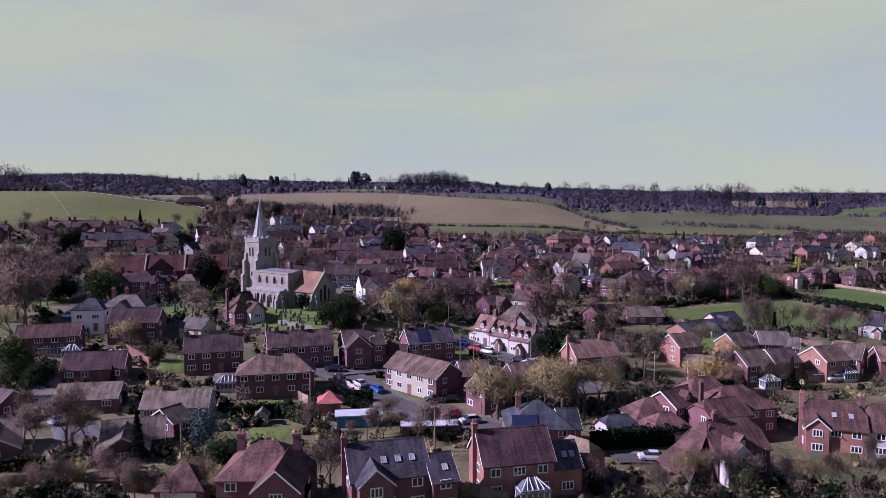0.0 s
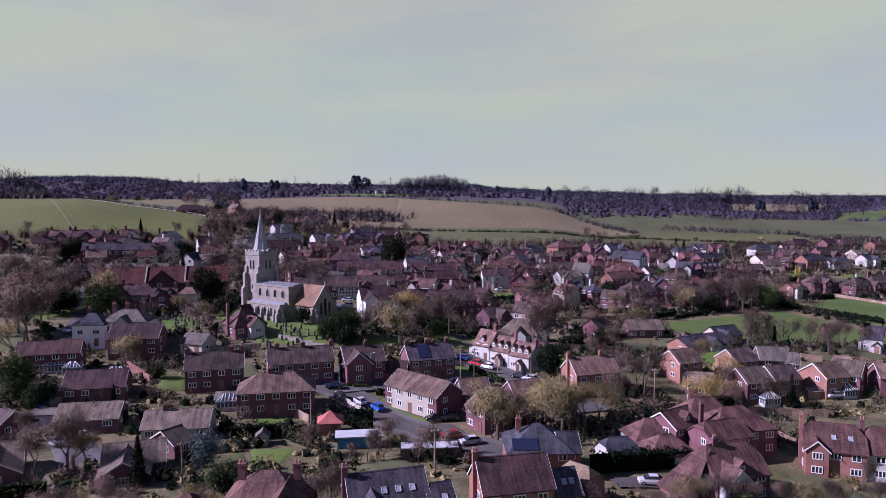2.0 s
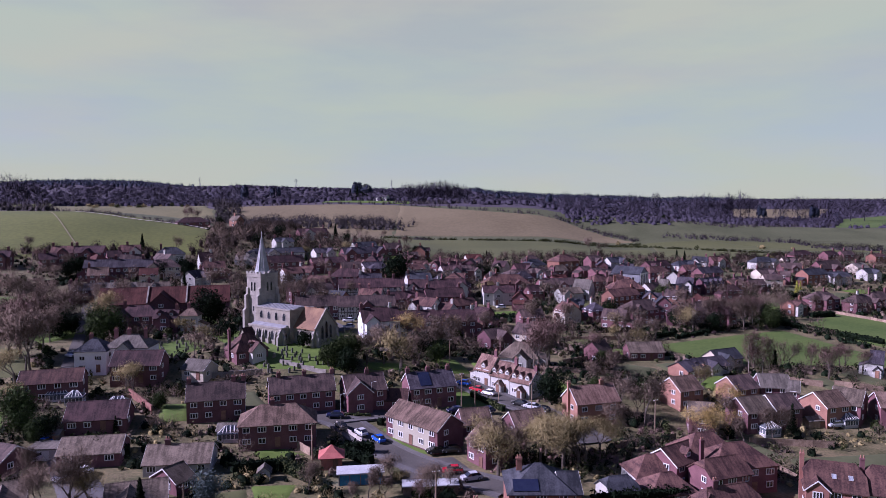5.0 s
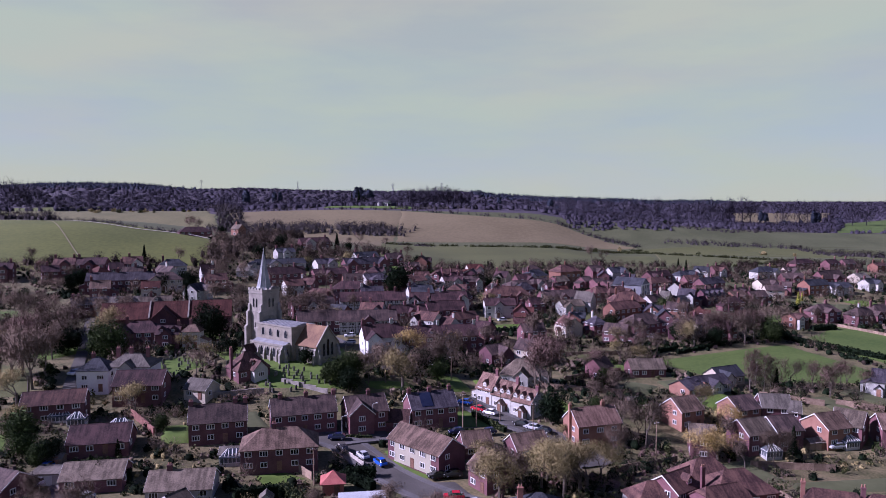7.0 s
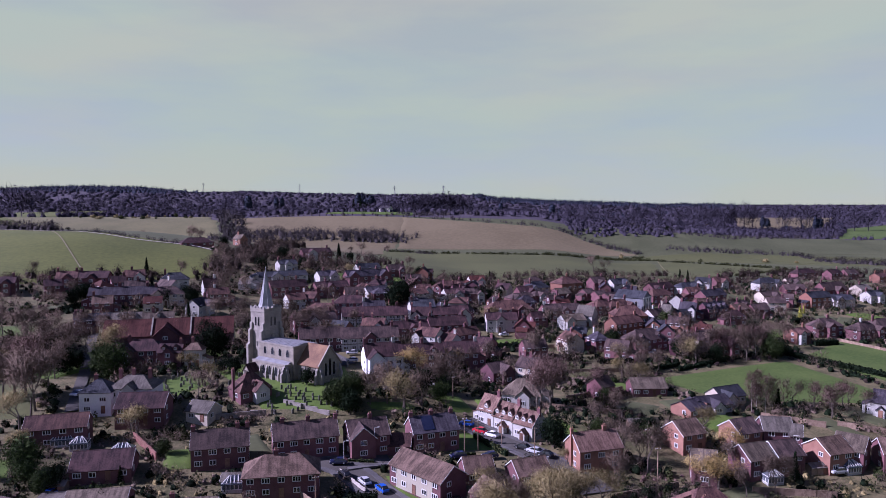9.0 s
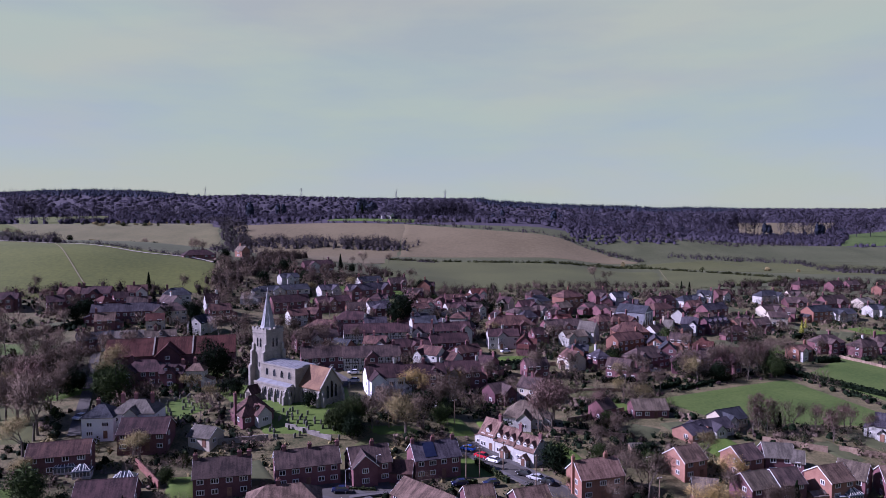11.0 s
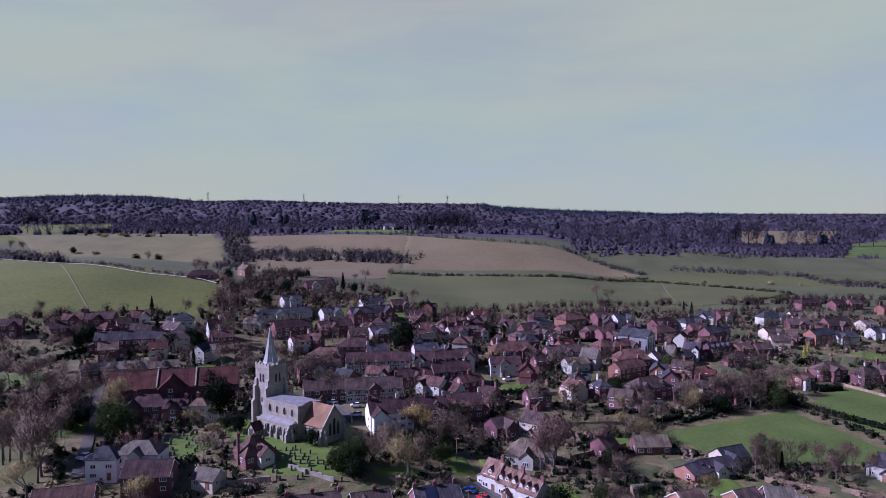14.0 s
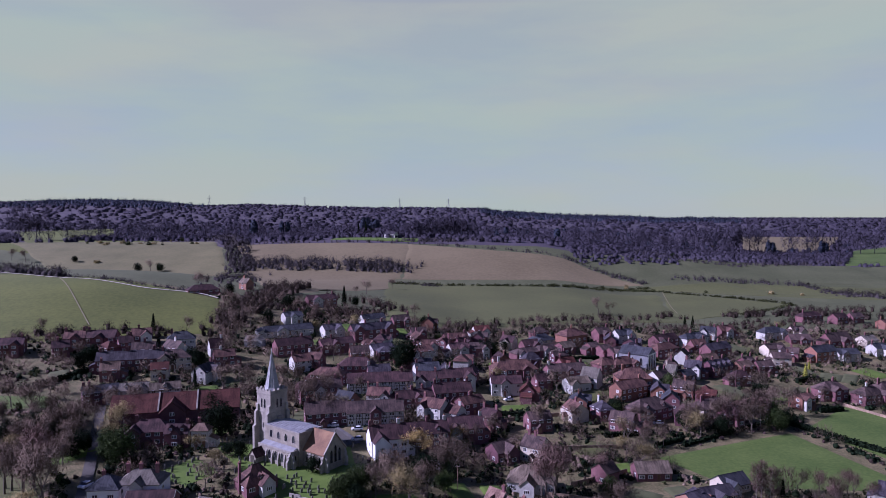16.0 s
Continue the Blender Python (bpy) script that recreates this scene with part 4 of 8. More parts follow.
def belt(kind, width, h, n, *pts):
    """A belt of trees or a hedge along a line, as one mass."""
    rng = np.random.default_rng(int(abs(pts[0][0]) * 7 + abs(pts[0][1])))
    segs = [math.dist(p, q) for p, q in zip(pts, pts[1:])]
    spots, hs = [], []
    for p, q, s in zip(pts, pts[1:], segs):
        for _ in range(max(2, int(n * s / sum(segs)))):
            f = rng.random()
            x, y = p[0] + (q[0] - p[0]) * f + rng.uniform(-0.5, 0.5) * width, p[1] + (q[1] - p[1]) * f + rng.uniform(-0.5, 0.5) * width
            spots.append((x, y, ground(x, y) - 0.4))
            hs.append(h * rng.uniform(0.65, 1.15))
    if kind == "hedge":
        quads = np.concatenate([leaf_cloud(34, (x, y, z + hh * 0.5), (hh * 0.9, hh * 0.9, hh * 0.6), 0.45, rng, 0.3) for (x, y, z), hh in zip(spots, hs)])
        mat, label, name = "hedgeleaf", "long dark field hedge between the fields", "field_hedge"
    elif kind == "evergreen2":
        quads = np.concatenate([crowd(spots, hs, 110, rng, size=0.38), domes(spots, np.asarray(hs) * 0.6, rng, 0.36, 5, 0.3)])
        # the shadow on these belts is painted in by the darker twig colour
        mat, label, name = "shadebrush", "tangled trees along the foot of the hill, shade painted dark", "tree_belt"
    else:
        quads = np.concatenate([crowd(spots, hs, 50, rng, 0.46, 0.6, 0.09, 1.4), domes(spots, np.asarray(hs) * 0.5, rng, 0.42, 4, 0.3, 1.2, 0.3)])
        mat, label, name = "thicket" if kind == "thicket" else "hazewood", "belt of leafless trees along the field edge", "tree_belt"
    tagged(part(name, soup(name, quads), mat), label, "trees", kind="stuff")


# ---- fields, roads, hedgerows ----
field('hill_pasture', 'pasture', (-600.0, 870.0), (-560.0, 1000.0), (-400.0, 985.0), (-420.0, 790.0))
field('wheat_field_east', 'winterwheat', (217.0, 709.0), (303.5, 612.0), (227.8, 539.5), (157.8, 477.7))
field('valley_meadow', 'winterwheat', (159.0, 718.0), (288.0, 754.0), (382.0, 645.0), (219.0, 712.0))
field('rough_meadow', 'scrub', (274.0, 845.0), (498.0, 865.0), (485.0, 747.0), (300.0, 755.0))
field('valley_pasture', 'winterwheat', (288.0, 751.0), (464.0, 733.0), (419.0, 645.0), (384.0, 645.0))
field('far_stubble', 'stubble', (570.0, 1367.0), (767.0, 1369.0), (603.0, 1107.0), (466.0, 1102.0))
field('far_pasture', 'meadow', (653.0, 1128.0), (807.0, 1231.0), (568.0, 866.0), (491.0, 865.0))
field('copse_lawn', 'lawn', (-150.0, 880.0), (-40.0, 868.0), (-38.0, 905.0), (-150.0, 908.0))
field('paddock', 'meadow', (68, 238), (133, 268), (152, 206), (86, 213))
field('paddock_east', 'meadow', (136, 270), (170, 300), (196, 268), (158, 212))
field('churchyard', 'lawn', (-87, 237), (-30, 233), (-21, 188), (-50, 187))
field('churchyard_west', 'lawn', (-92, 206), (-82, 223), (-68, 209), (-76, 196))
field('garden_lawn', 'lawn', (-37.0, 128.0), (-26.0, 129.0), (-27.0, 119.0), (-33.0, 119.0))
field('front_lawn', 'lawn', (-25.4, 167.4), (-17.3, 171.4), (-13.1, 166.8), (-25.2, 164.5))
field('green_strip', 'lawn', (-15.0, 159.3), (-10.0, 161.5), (1.0, 144.0), (-5.0, 141.0))
field('village_green', 'lawn', (2.1, 185.3), (7.3, 188.3), (15.2, 173.8), (2.0, 171.8))
field('back_lawn', 'lawn', (-41.0, 145.0), (-35.0, 148.0), (-27.0, 144.0), (-36.0, 137.0))
field('graveyard_lawn', 'lawn', (-23.6, 195.6), (-10.4, 199.6), (-4.2, 196.7), (-20.6, 190.5))
field('west_lawn', 'lawn', (-103.3, 155.5), (-99.5, 156.8), (-95.0, 149.0), (-98.0, 148.0))
field('allotment', 'scrub', (72.0, 146.0), (102.0, 150.0), (96.0, 141.0), (71.0, 139.0))
field('playing_field', 'meadow', (73.0, 138.0), (96.0, 141.0), (93.0, 129.0), (71.0, 129.0))
field('orchard_lawn', 'lawn', (20.2, 289.3), (39.3, 292.1), (39.4, 285.7), (20.3, 282.1))
field('far_green', 'meadow', (-184.0, 270.0), (-150.0, 268.9), (-143.0, 257.0), (-176.0, 254.0))
field('tree_green', 'winterwheat', (-140.0, 212.0), (-121.0, 205.0), (-108.5, 182.0), (-128.0, 178.0))
strip('road', 5.5, (-34.6, 162.9), (-29.3, 163.3), (-23.9, 162.9), (-16.4, 152.5), (-9.2, 142.6), (-1.8, 134.1), (6.6, 129.2), (12.6, 125.0))
strip('road', 5.5, (-23.9, 162.9), (-18.8, 165.1), (-13.4, 166.5))
strip('road', 5.5, (5.4, 192.2), (10.3, 188.9), (17.1, 178.8), (23.5, 171.2), (28.4, 166.5), (31.4, 160.1), (34.7, 151.3))
strip('road', 3.4, (-101.8, 186.8), (-106.3, 199.1), (-116.0, 222.4), (-124.5, 241.8), (-131.4, 258.7))
strip('road', 4, (28.4, 111.0), (32.9, 112.3), (37.3, 111.4))
strip('road', 5, (-49.9, 252.5), (-41.1, 244.1), (-33.3, 231.1))
strip('track', 0.7, (216.9, 705.7), (176.9, 536.4))
belt('thicket', 18, 6, 70, (-151.1, 445.0), (-220.0, 727.0), (-188.0, 721.0))
belt('evergreen2', 18, 8, 130, (-120.5, 354.2), (-115.8, 383.4), (-113.5, 449.2), (-111.8, 507.9))
belt('hedge', 6, 3, 160, (-56.0, 677.0), (61.0, 687.0), (208.0, 725.0))
belt('thicket', 10, 4.5, 40, (-56.0, 686.0), (-11.0, 670.0))
belt('hedge', 4, 2.5, 80, (215.0, 706.0), (271.0, 655.0), (300.9, 605.7))
belt('hedge', 4, 2.5, 60, (158.0, 722.0), (216.0, 709.0))
belt('hedge', 4, 2, 40, (300.9, 605.7), (223.4, 528.0))
belt('thicket', 14, 6.0, 130, (249.0, 765.0), (313.0, 756.0), (380.0, 743.0), (384.0, 666.0))
belt('thicket', 14, 6.0, 110, (270.0, 852.0), (344.0, 831.0), (513.0, 892.0))
belt('thicket', 14, 7.5, 60, (386.0, 689.0), (419.0, 645.0))
belt('thicket', 12, 6.8, 60, (431.0, 1063.0), (607.0, 1085.0))
belt('thicket', 16, 6.8, 80, (198.0, 902.0), (284.0, 854.0))
belt('thicket', 10, 6.0, 90, (-64.0, 868.0), (50.0, 893.0))
field('scrub_slope', 'drygrass', (-600.0, 930.0), (-325.0, 960.0), (-215.0, 690.0), (-330.0, 640.0))
field('stubble_field', 'stubble', (-267.0, 867.0), (-50.0, 855.0), (-50.0, 716.0), (-200.0, 712.0))
field('stubble_field_east', 'stubble', (-50.0, 855.0), (136.0, 817.0), (210.0, 738.0), (-50.0, 716.0))
field('stubble_strip', 'stubble', (-224.0, 751.0), (-55.0, 747.0), (-50.9, 625.8), (-114.6, 439.8))
field('wheat_field', 'winterwheat', (-66.0, 696.0), (208.0, 690.0), (161.1, 470.3), (-35.4, 397.9))
belt('thicket', 10, 4, 60, (-330.0, 705.0), (-215.0, 665.0))
belt('thicket', 34, 10, 300, (-226.0, 768.0), (-138.0, 766.0), (-46.0, 760.0))
belt('thicket', 28, 11, 190, (-222.0, 735.0), (-275.0, 890.0), (-330.0, 1000.0))
belt('thicket', 10, 5.2, 120, (-267.0, 871.0), (-50.0, 860.0), (136.0, 822.0))
belt('thicket', 10, 5.2, 90, (136.0, 822.0), (210.0, 744.0))
belt('thicket', 16, 6.0, 60, (-138.2, 483.8), (-190.0, 640.0))
belt('hedge', 5, 3, 40, (-200.0, 655.0), (-140.2, 485.1))
field('pasture', 'pasture', (-302.1, 468.0), (-136.5, 413.4), (-120.6, 352.2), (-247.2, 311.7))
strip('track', 1.4, (-343.8, 495.0), (-302.1, 468.0), (-243.0, 431.0), (-182.3, 413.0), (-151.8, 422.0), (-138.1, 412.5))
strip('track', 0.6, (-240.2, 426.0), (-208.4, 383.0), (-183.0, 350.0))
belt('thicket', 12, 8, 90, (-343.8, 504.0), (-302.1, 477.0), (-243.0, 440.0))
belt('thicket', 8, 3.5, 110, (-243.0, 440.0), (-182.3, 422.0), (-151.8, 431.0), (-152.6, 423.6))
belt('twigs', 10, 15, 30, (-620.0, 900.0), (-420.0, 960.0))
belt('twigs', 20, 14, 60, (-330.0, 965.0), (-60.0, 930.0))
field('forecourt', 'asphalt', (-10.0, 142.0), (3.0, 143.0), (10.0, 129.0), (-8.0, 128.0))
field('slope_top', 'pasture', (-879.0, 1400.0), (-726.0, 1500.0), (-563.0, 1170.0), (-548.0, 896.0))
belt('evergreen2', 16, 6, 90, (-7.0, 407.2), (38.6, 435.4), (101.2, 458.3), (163.7, 501.9))
belt('evergreen2', 16, 7, 90, (207.9, 510.1), (263.8, 531.4), (291.6, 519.6), (312.1, 473.9))
belt('evergreen2', 10, 6, 40, (276.6, 567.7), (321.7, 556.4), (366.1, 556.4))
belt('evergreen2', 14, 6, 60, (-208.7, 329.1), (-180.1, 337.9), (-139.4, 348.4))
field('driveway', 'pavement', (-83.0, 142.0), (-75.0, 144.0), (-58.0, 121.0), (-66.0, 117.0))
belt('evergreen2', 22, 6, 60, (-100.9, 396.9), (-77.3, 410.4), (-48.1, 419.7))
belt('evergreen2', 16, 6, 40, (-78.8, 479.3), (-54.9, 477.0), (-28.9, 434.7))
belt('evergreen2', 24, 5, 90, (-9.8, 386.8), (37.0, 413.0), (93.0, 422.0), (149.2, 447.6))
belt('evergreen2', 24, 5, 90, (142.1, 426.4), (186.7, 448.6), (235.7, 474.0), (281.1, 448.6))


# ---- houses of the village ----
house(-22.3, 88.8, -0, 11.0, 9.0, 5.0, 8.2, 'brick', 'redroof', 'hip', wing=(0.75, 5.5, 3.5), chimneys=(-0.85,0.9,))
house(-33.7, 90.5, 0, 6.3, 6.0, 2.4, 4.6, 'brick', 'redroof', 'hip', garage=True)
house(-7.2, 88.9, 17, 10.1, 8.0, 5.0, 8.3, 'brick', 'slatebrown', 'gable', wing=(-0.45, 4.2, 1.8), chimneys=(-1,), skylights=3)
house(-0.3, 89.1, 18, 3.3, 7.0, 4.4, 6.8, 'brick', 'slatebrown', 'gable', skylights=1)
house(10.1, 96.6, 13, 10.2, 7.5, 5.2, 8.8, 'orangebrick', 'darkred', 'gable', chimneys=(-1.02,))
house(17.35, 98.2, 13, 4.2, 6.0, 4.2, 6.9, 'orangebrick', 'slatebrown', 'gable', skylights=2)
house(21.1, 102.9, -46, 5.2, 6.0, 3.6, 6.0, 'orangebrick', 'lichenroof', 'halfhip')
house(16.7, 117.3, 0, 10.8, 10.0, 4.8, 8.0, 'orangebrick', 'slate', 'hip', chimneys=(-0.8,), solar=(-0.86, -0.06, 0.55, 0.95))
house(21.6, 116.4, 3, 3.4, 7.0, 4.6, 7.0, 'orangebrick', 'slate', 'gable')
house(31.6, 120.9, 13, 5.6, 6.5, 2.4, 4.8, 'white', 'slate', 'halfhip', garage=True)
house(45.9, 132.7, 35, 9.1, 7.0, 4.8, 7.2, 'brick', 'redroof', 'gable', dormers=1)
house(52.3, 135.7, 11, 11.2, 8.0, 5.4, 8.8, 'cream', 'redroof', 'hip')
house(56.3, 131.3, 13, 13.0, 9.0, 5.2, 8.4, 'brick', 'redroof', 'hip', chimneys=(-1,))
house(51.9, 126.3, 19, 9.0, 6.5, 4.8, 7.2, 'brick', 'redroof', 'halfhip')
house(40.3, 131.1, 10, 8.5, 7.0, 2.6, 5.4, 'white', 'redroof', 'hip', garage=True)
house(40.9, 123.1, 9, 8.9, 7.0, 2.4, 5.0, 'brick', 'redroof', 'hip', garage=True)
house(45.9, 109.2, 19, 10.1, 8.5, 4.6, 8.6, 'brick', 'redroof', 'halfhip', wing=(-0.5, 4.4, 2.0, 'whitetile'), chimneys=(-0.6,), dormers=1, catslide=5)
house(70.1, 121.4, -21, 9.5, 8.0, 5.0, 8.6, 'orangebrick', 'redroof', 'halfhip', chimneys=(-1,), skylights=2, wing=(-0.85, 3.6, 0.9, 'orangebrick'))
house(78.8, 118.8, -22, 8.3, 8.0, 5.0, 8.6, 'white', 'redroof', 'halfhip', chimneys=(-1,))
house(62.6, 178.4, 23, 7.3, 7.9, 4.8, 7.5, 'pinkbrick', 'brownroof', 'gable')
house(77.8, 179.5, 21, 7.2, 7.8, 4.8, 7.4, 'pinkbrick', 'darkbrown', 'gable')
house(87.3, 180.5, -10, 7.3, 7.8, 4.8, 7.4, 'brick', 'greyroof', 'gable')
house(91.5, 177.8, -25, 2.9, 6.8, 4.5, 6.6, 'brick', 'greyroof', 'gable')
house(74.4, 165.0, 17, 7.2, 7.9, 4.8, 7.5, 'brick', 'greybrown', 'gable')
house(82.5, 167.1, 13, 7.2, 7.9, 4.7, 7.3, 'brick', 'darkbrown', 'gable')
house(94.8, 168.5, 17, 7.3, 8.4, 4.8, 7.5, 'pinkbrick', 'brownroof', 'gable')
house(101.3, 169.6, -42, 6.7, 7.9, 4.9, 7.7, 'brick', 'greybrown', 'gable')
house(109.3, 167.5, -12, 5.2, 7.9, 4.9, 7.5, 'brick', 'brownroof', 'gable')
house(61.4, 161.5, -15, 5.6, 7.9, 4.9, 7.3, 'brick', 'greybrown', 'gable')
house(-95.2, 168.8, 17, 13.9, 7.8, 4.8, 7.2, 'brick', 'redroof', 'gable')
house(-94.6, 188.6, 6, 8.2, 7.6, 6.0, 8.8, 'stucco', 'slate', 'hip', chimneys=(-0.3,))
house(-86.2, 192.0, 2, 12.0, 8.4, 5.8, 8.6, 'stucco', 'greyroof', 'hip', chimneys=(-0.9, -0.1, 0.9,))
house(-80.2, 183.4, 6, 12.4, 9.0, 4.8, 7.8, 'brick', 'darkred', 'gable')
house(-65.0, 185.4, -18, 6.8, 6.3, 2.7, 4.8, 'cream', 'greyroof', 'gable')
house(-52.7, 161.2, 15, 12.8, 8.1, 5.0, 8.1, 'brick', 'darkbrown', 'gable', chimneys=(-0.95,0.6,0.95,))
house(-34.3, 168.4, 18, 15.4, 8.1, 5.1, 8.1, 'brick', 'darkbrown', 'gable', chimneys=(-0.7,0.1,0.98,))
house(-19.5, 171.3, 20, 9.9, 8.7, 5.1, 8.2, 'brick', 'darkbrown', 'gable', chimneys=(0.2,), wing=(-0.75, 6, 1.5))
house(-35.8, 150.6, 11, 16.2, 9.0, 5.0, 8.0, 'brick', 'brownroof', 'hip', chimneys=(-0.2,))
house(-46.8, 151.0, 5, 4.4, 4.0, 2.2, 3.2, 'white', 'greyroof', 'gable')
house(-3.1, 176.2, 19, 12.0, 8.2, 5.1, 8.2, 'brick', 'slatebrown', 'gable', chimneys=(-0.95,-0.05,0.85,), solar=(-0.55, -0.05, 0.08, 0.92))
house(-10.8, 171.6, -5, 5.4, 6.1, 2.6, 4.7, 'brick', 'redroof', 'gable')
house(-3.7, 151.9, -45, 16.4, 8.0, 4.9, 7.6, 'whiterow', 'brownroof', 'gable')
house(7.6, 158.7, 13, 6.8, 7.0, 2.6, 5.2, 'brick', 'brownroof', 'gable')
house(19.6, 158.1, 21, 8.4, 7.0, 2.6, 5.2, 'brick', 'brownroof', 'gable')
house(10.1, 139.7, -57, 6.4, 7.0, 4.8, 7.4, 'brick', 'brownroof', 'gable')
house(13.9, 194.2, -44, 5.6, 6.6, 4.4, 8.0, 'white', 'redtile', 'gable', chimneys=(0.8,), dormers=1)
porch(house(18.3, 190.0, -44, 6.8, 6.4, 4.2, 7.5, 'white', 'redtile', 'gable', chimneys=(0.97,), dormers=3), 0.6, -3.2, 'white', 'redtile')
porch(house(23.2, 185.2, -44, 6.6, 6.4, 4.2, 7.2, 'white', 'redtile', 'gable', chimneys=(0.95,), dormers=3), 0.9, -3.2, 'white', 'redtile')
house(24.7, 213.4, -14, 12.0, 9.0, 3.4, 7.2, 'white', 'greybrown', 'hip', wing=(0.1, 4.4, 3, 'white'))
house(36.6, 167.1, 17, 11.4, 8.0, 5.4, 8.6, 'pinkbrick', 'redtile', 'gable', chimneys=(-1,0.5,))
house(-52.2, 116.9, 19, 9.7, 8.0, 2.5, 5.0, 'brick', 'greybrown', 'gable', wing=(-0.55, 7.5, 5))
house(-51.9, 136.3, 7, 12.5, 8.0, 2.5, 5.0, 'white', 'greybrown', 'gable', chimneys=(-0.4,))
house(-49.6, 126.2, 59, 4.2, 7.0, 2.5, 4.6, 'brick', 'greybrown', 'gable')
house(-74.8, 116.2, 27, 6.9, 8.0, 2.5, 5.0, 'brick', 'greybrown', 'gable', wing=(0.8, 7, 5))
house(-87.7, 135.4, -20, 9.6, 8.0, 2.5, 5.0, 'brick', 'darkbrown', 'gable')
house(-71.0, 139.9, 10, 11.8, 8.0, 2.5, 4.8, 'brick', 'greybrown', 'gable')
house(-76.2, 153.1, 12, 12.6, 8.0, 2.6, 5.6, 'brick', 'darkred', 'gable')
house(-100.2, 253.0, 15, 44.0, 13.0, 4.6, 9.6, 'darkbrick', 'barnred', 'gable', plain=True, wing=(-0.04, 8.5, 3), parapets=(-0.27, 0.33))
house(-100.7, 230.9, 11, 13.7, 8.0, 5.0, 8.0, 'brick', 'darkred', 'hip', wing=(-0.7, 4.5, 1.5), chimneys=(-0.85,))
house(-91.0, 230.2, 3, 7.6, 6.0, 4.8, 7.1, 'brick', 'darkred', 'gable', dormers=2, chimneys=(0.8,))
house(-83.3, 230.4, 0, 5.7, 4.4, 5.9, 7.9, 'white', 'brownroof', 'hip', chimneys=(-0.3,))
house(-20.4, 227.1, 18, 12.3, 8.6, 6.2, 9.8, 'stucco', 'darkred', 'gable', chimneys=(-0.95, 0.6,), wing=(-0.55, 4.6, 3.5, 'stucco'))
house(-56.0, 198.0, 42, 9.6, 8.0, 3.0, 7.2, 'brick', 'redroof', 'hip', chimneys=(-1,), wing=(0.2, 4.2, 2.2, 'white'), dormers=1)
house(-200.0, 313.7, 20, 10.9, 8.5, 4.9, 7.4, 'brick', 'darkred', 'gable', chimneys=(0.8,))
house(-176.5, 312.0, 32, 6.9, 7.3, 4.8, 7.3, 'brick', 'darkred', 'gable', chimneys=(-0.3,))
house(-175.8, 323.7, 17, 8.9, 8.4, 5.1, 7.9, 'brick', 'redroof', 'gable', chimneys=(0.85, -0.9,))
house(-164.5, 326.3, 8, 13.4, 8.5, 5.1, 7.9, 'brick', 'darkred', 'gable', chimneys=(-0.85,))
house(-151.1, 321.1, 32, 6.1, 7.4, 4.9, 7.4, 'brick', 'darkred', 'gable', chimneys=(0.8,))
house(-147.8, 331.2, 24, 8.8, 8.5, 5.1, 8.0, 'brick', 'redroof', 'gable', wing=(0.7, 5, 1.5, 'white'), chimneys=(-0.3,))
house(-137.6, 297.4, 16, 26.8, 8.3, 5.4, 8.3, 'darkbrick', 'slatebrown', 'gable', chimneys=(-0.9,-0.1,0.7,))
house(-127.1, 327.0, 19, 12.5, 7.4, 5.7, 8.5, 'white', 'slate', 'hip', chimneys=(-0.9,))
house(-108.4, 320.0, 32, 6.1, 6.3, 5.3, 8.9, 'white', 'darkred', 'gable', chimneys=(0.8,))
house(-101.6, 310.6, 26, 9.0, 7.3, 4.8, 7.3, 'brick', 'redroof', 'gable', chimneys=(-0.3,))
house(-120.6, 302.1, 21, 13.9, 8.3, 5.0, 7.8, 'cream', 'darkbrown', 'hip', chimneys=(0.85, -0.9,))
house(-134.0, 263.2, 32, 12.6, 7.1, 4.4, 6.6, 'darkbrick', 'slate', 'gable', chimneys=(-0.9,-0.6,), wing=(0.6, 5, 1.5, 'white'))
house(-122.4, 267.1, 16, 10.6, 7.1, 4.0, 6.1, 'cream', 'greyroof', 'gable', dormers=2)
house(-111.1, 268.3, 25, 11.3, 7.1, 4.5, 6.6, 'white', 'greybrown', 'gable', dormers=1, chimneys=(-0.3,))
house(-86.8, 381.8, 32, 9.9, 8.1, 4.6, 6.6, 'white', 'slate', 'gable', chimneys=(0.85, -0.9,))
house(-85.5, 364.6, 32, 26.2, 8.3, 2.7, 5.0, 'white', 'slate', 'gable', wing=(-0.3, 6, 2, 'white'))
house(-97.5, 341.9, -3, 6.1, 6.4, 2.8, 4.8, 'white', 'greyroof', 'gable')
house(-62.6, 368.6, 32, 10.5, 8.0, 4.6, 7.0, 'white', 'slatebrown', 'gable', wing=(0.5, 5, 2, 'white'), chimneys=(-0.3,))
house(-41.6, 370.7, 32, 24.1, 7.6, 5.3, 8.3, 'brick', 'slatebrown', 'gable', wing=(-0.85, 6, 2), wing2=(0.85, 6, 2), chimneys=(-0.3,0.5,))
house(-43.8, 394.4, 32, 13.6, 7.3, 4.5, 6.8, 'white', 'slate', 'gable', chimneys=(-0.9,))
house(-33.5, 341.0, 32, 11.7, 7.8, 3.5, 5.8, 'white', 'slatebrown', 'gable')
house(-76.4, 337.5, 32, 18.1, 8.4, 5.0, 7.9, 'brick', 'darkred', 'gable', chimneys=(0.5,))
house(-61.7, 319.2, -13, 6.9, 7.2, 4.8, 7.2, 'brick', 'redroof', 'gable', chimneys=(0.85, -0.9,))
house(-67.9, 315.1, 32, 8.4, 7.3, 4.8, 7.3, 'white', 'redroof', 'gable', chimneys=(-0.9,))
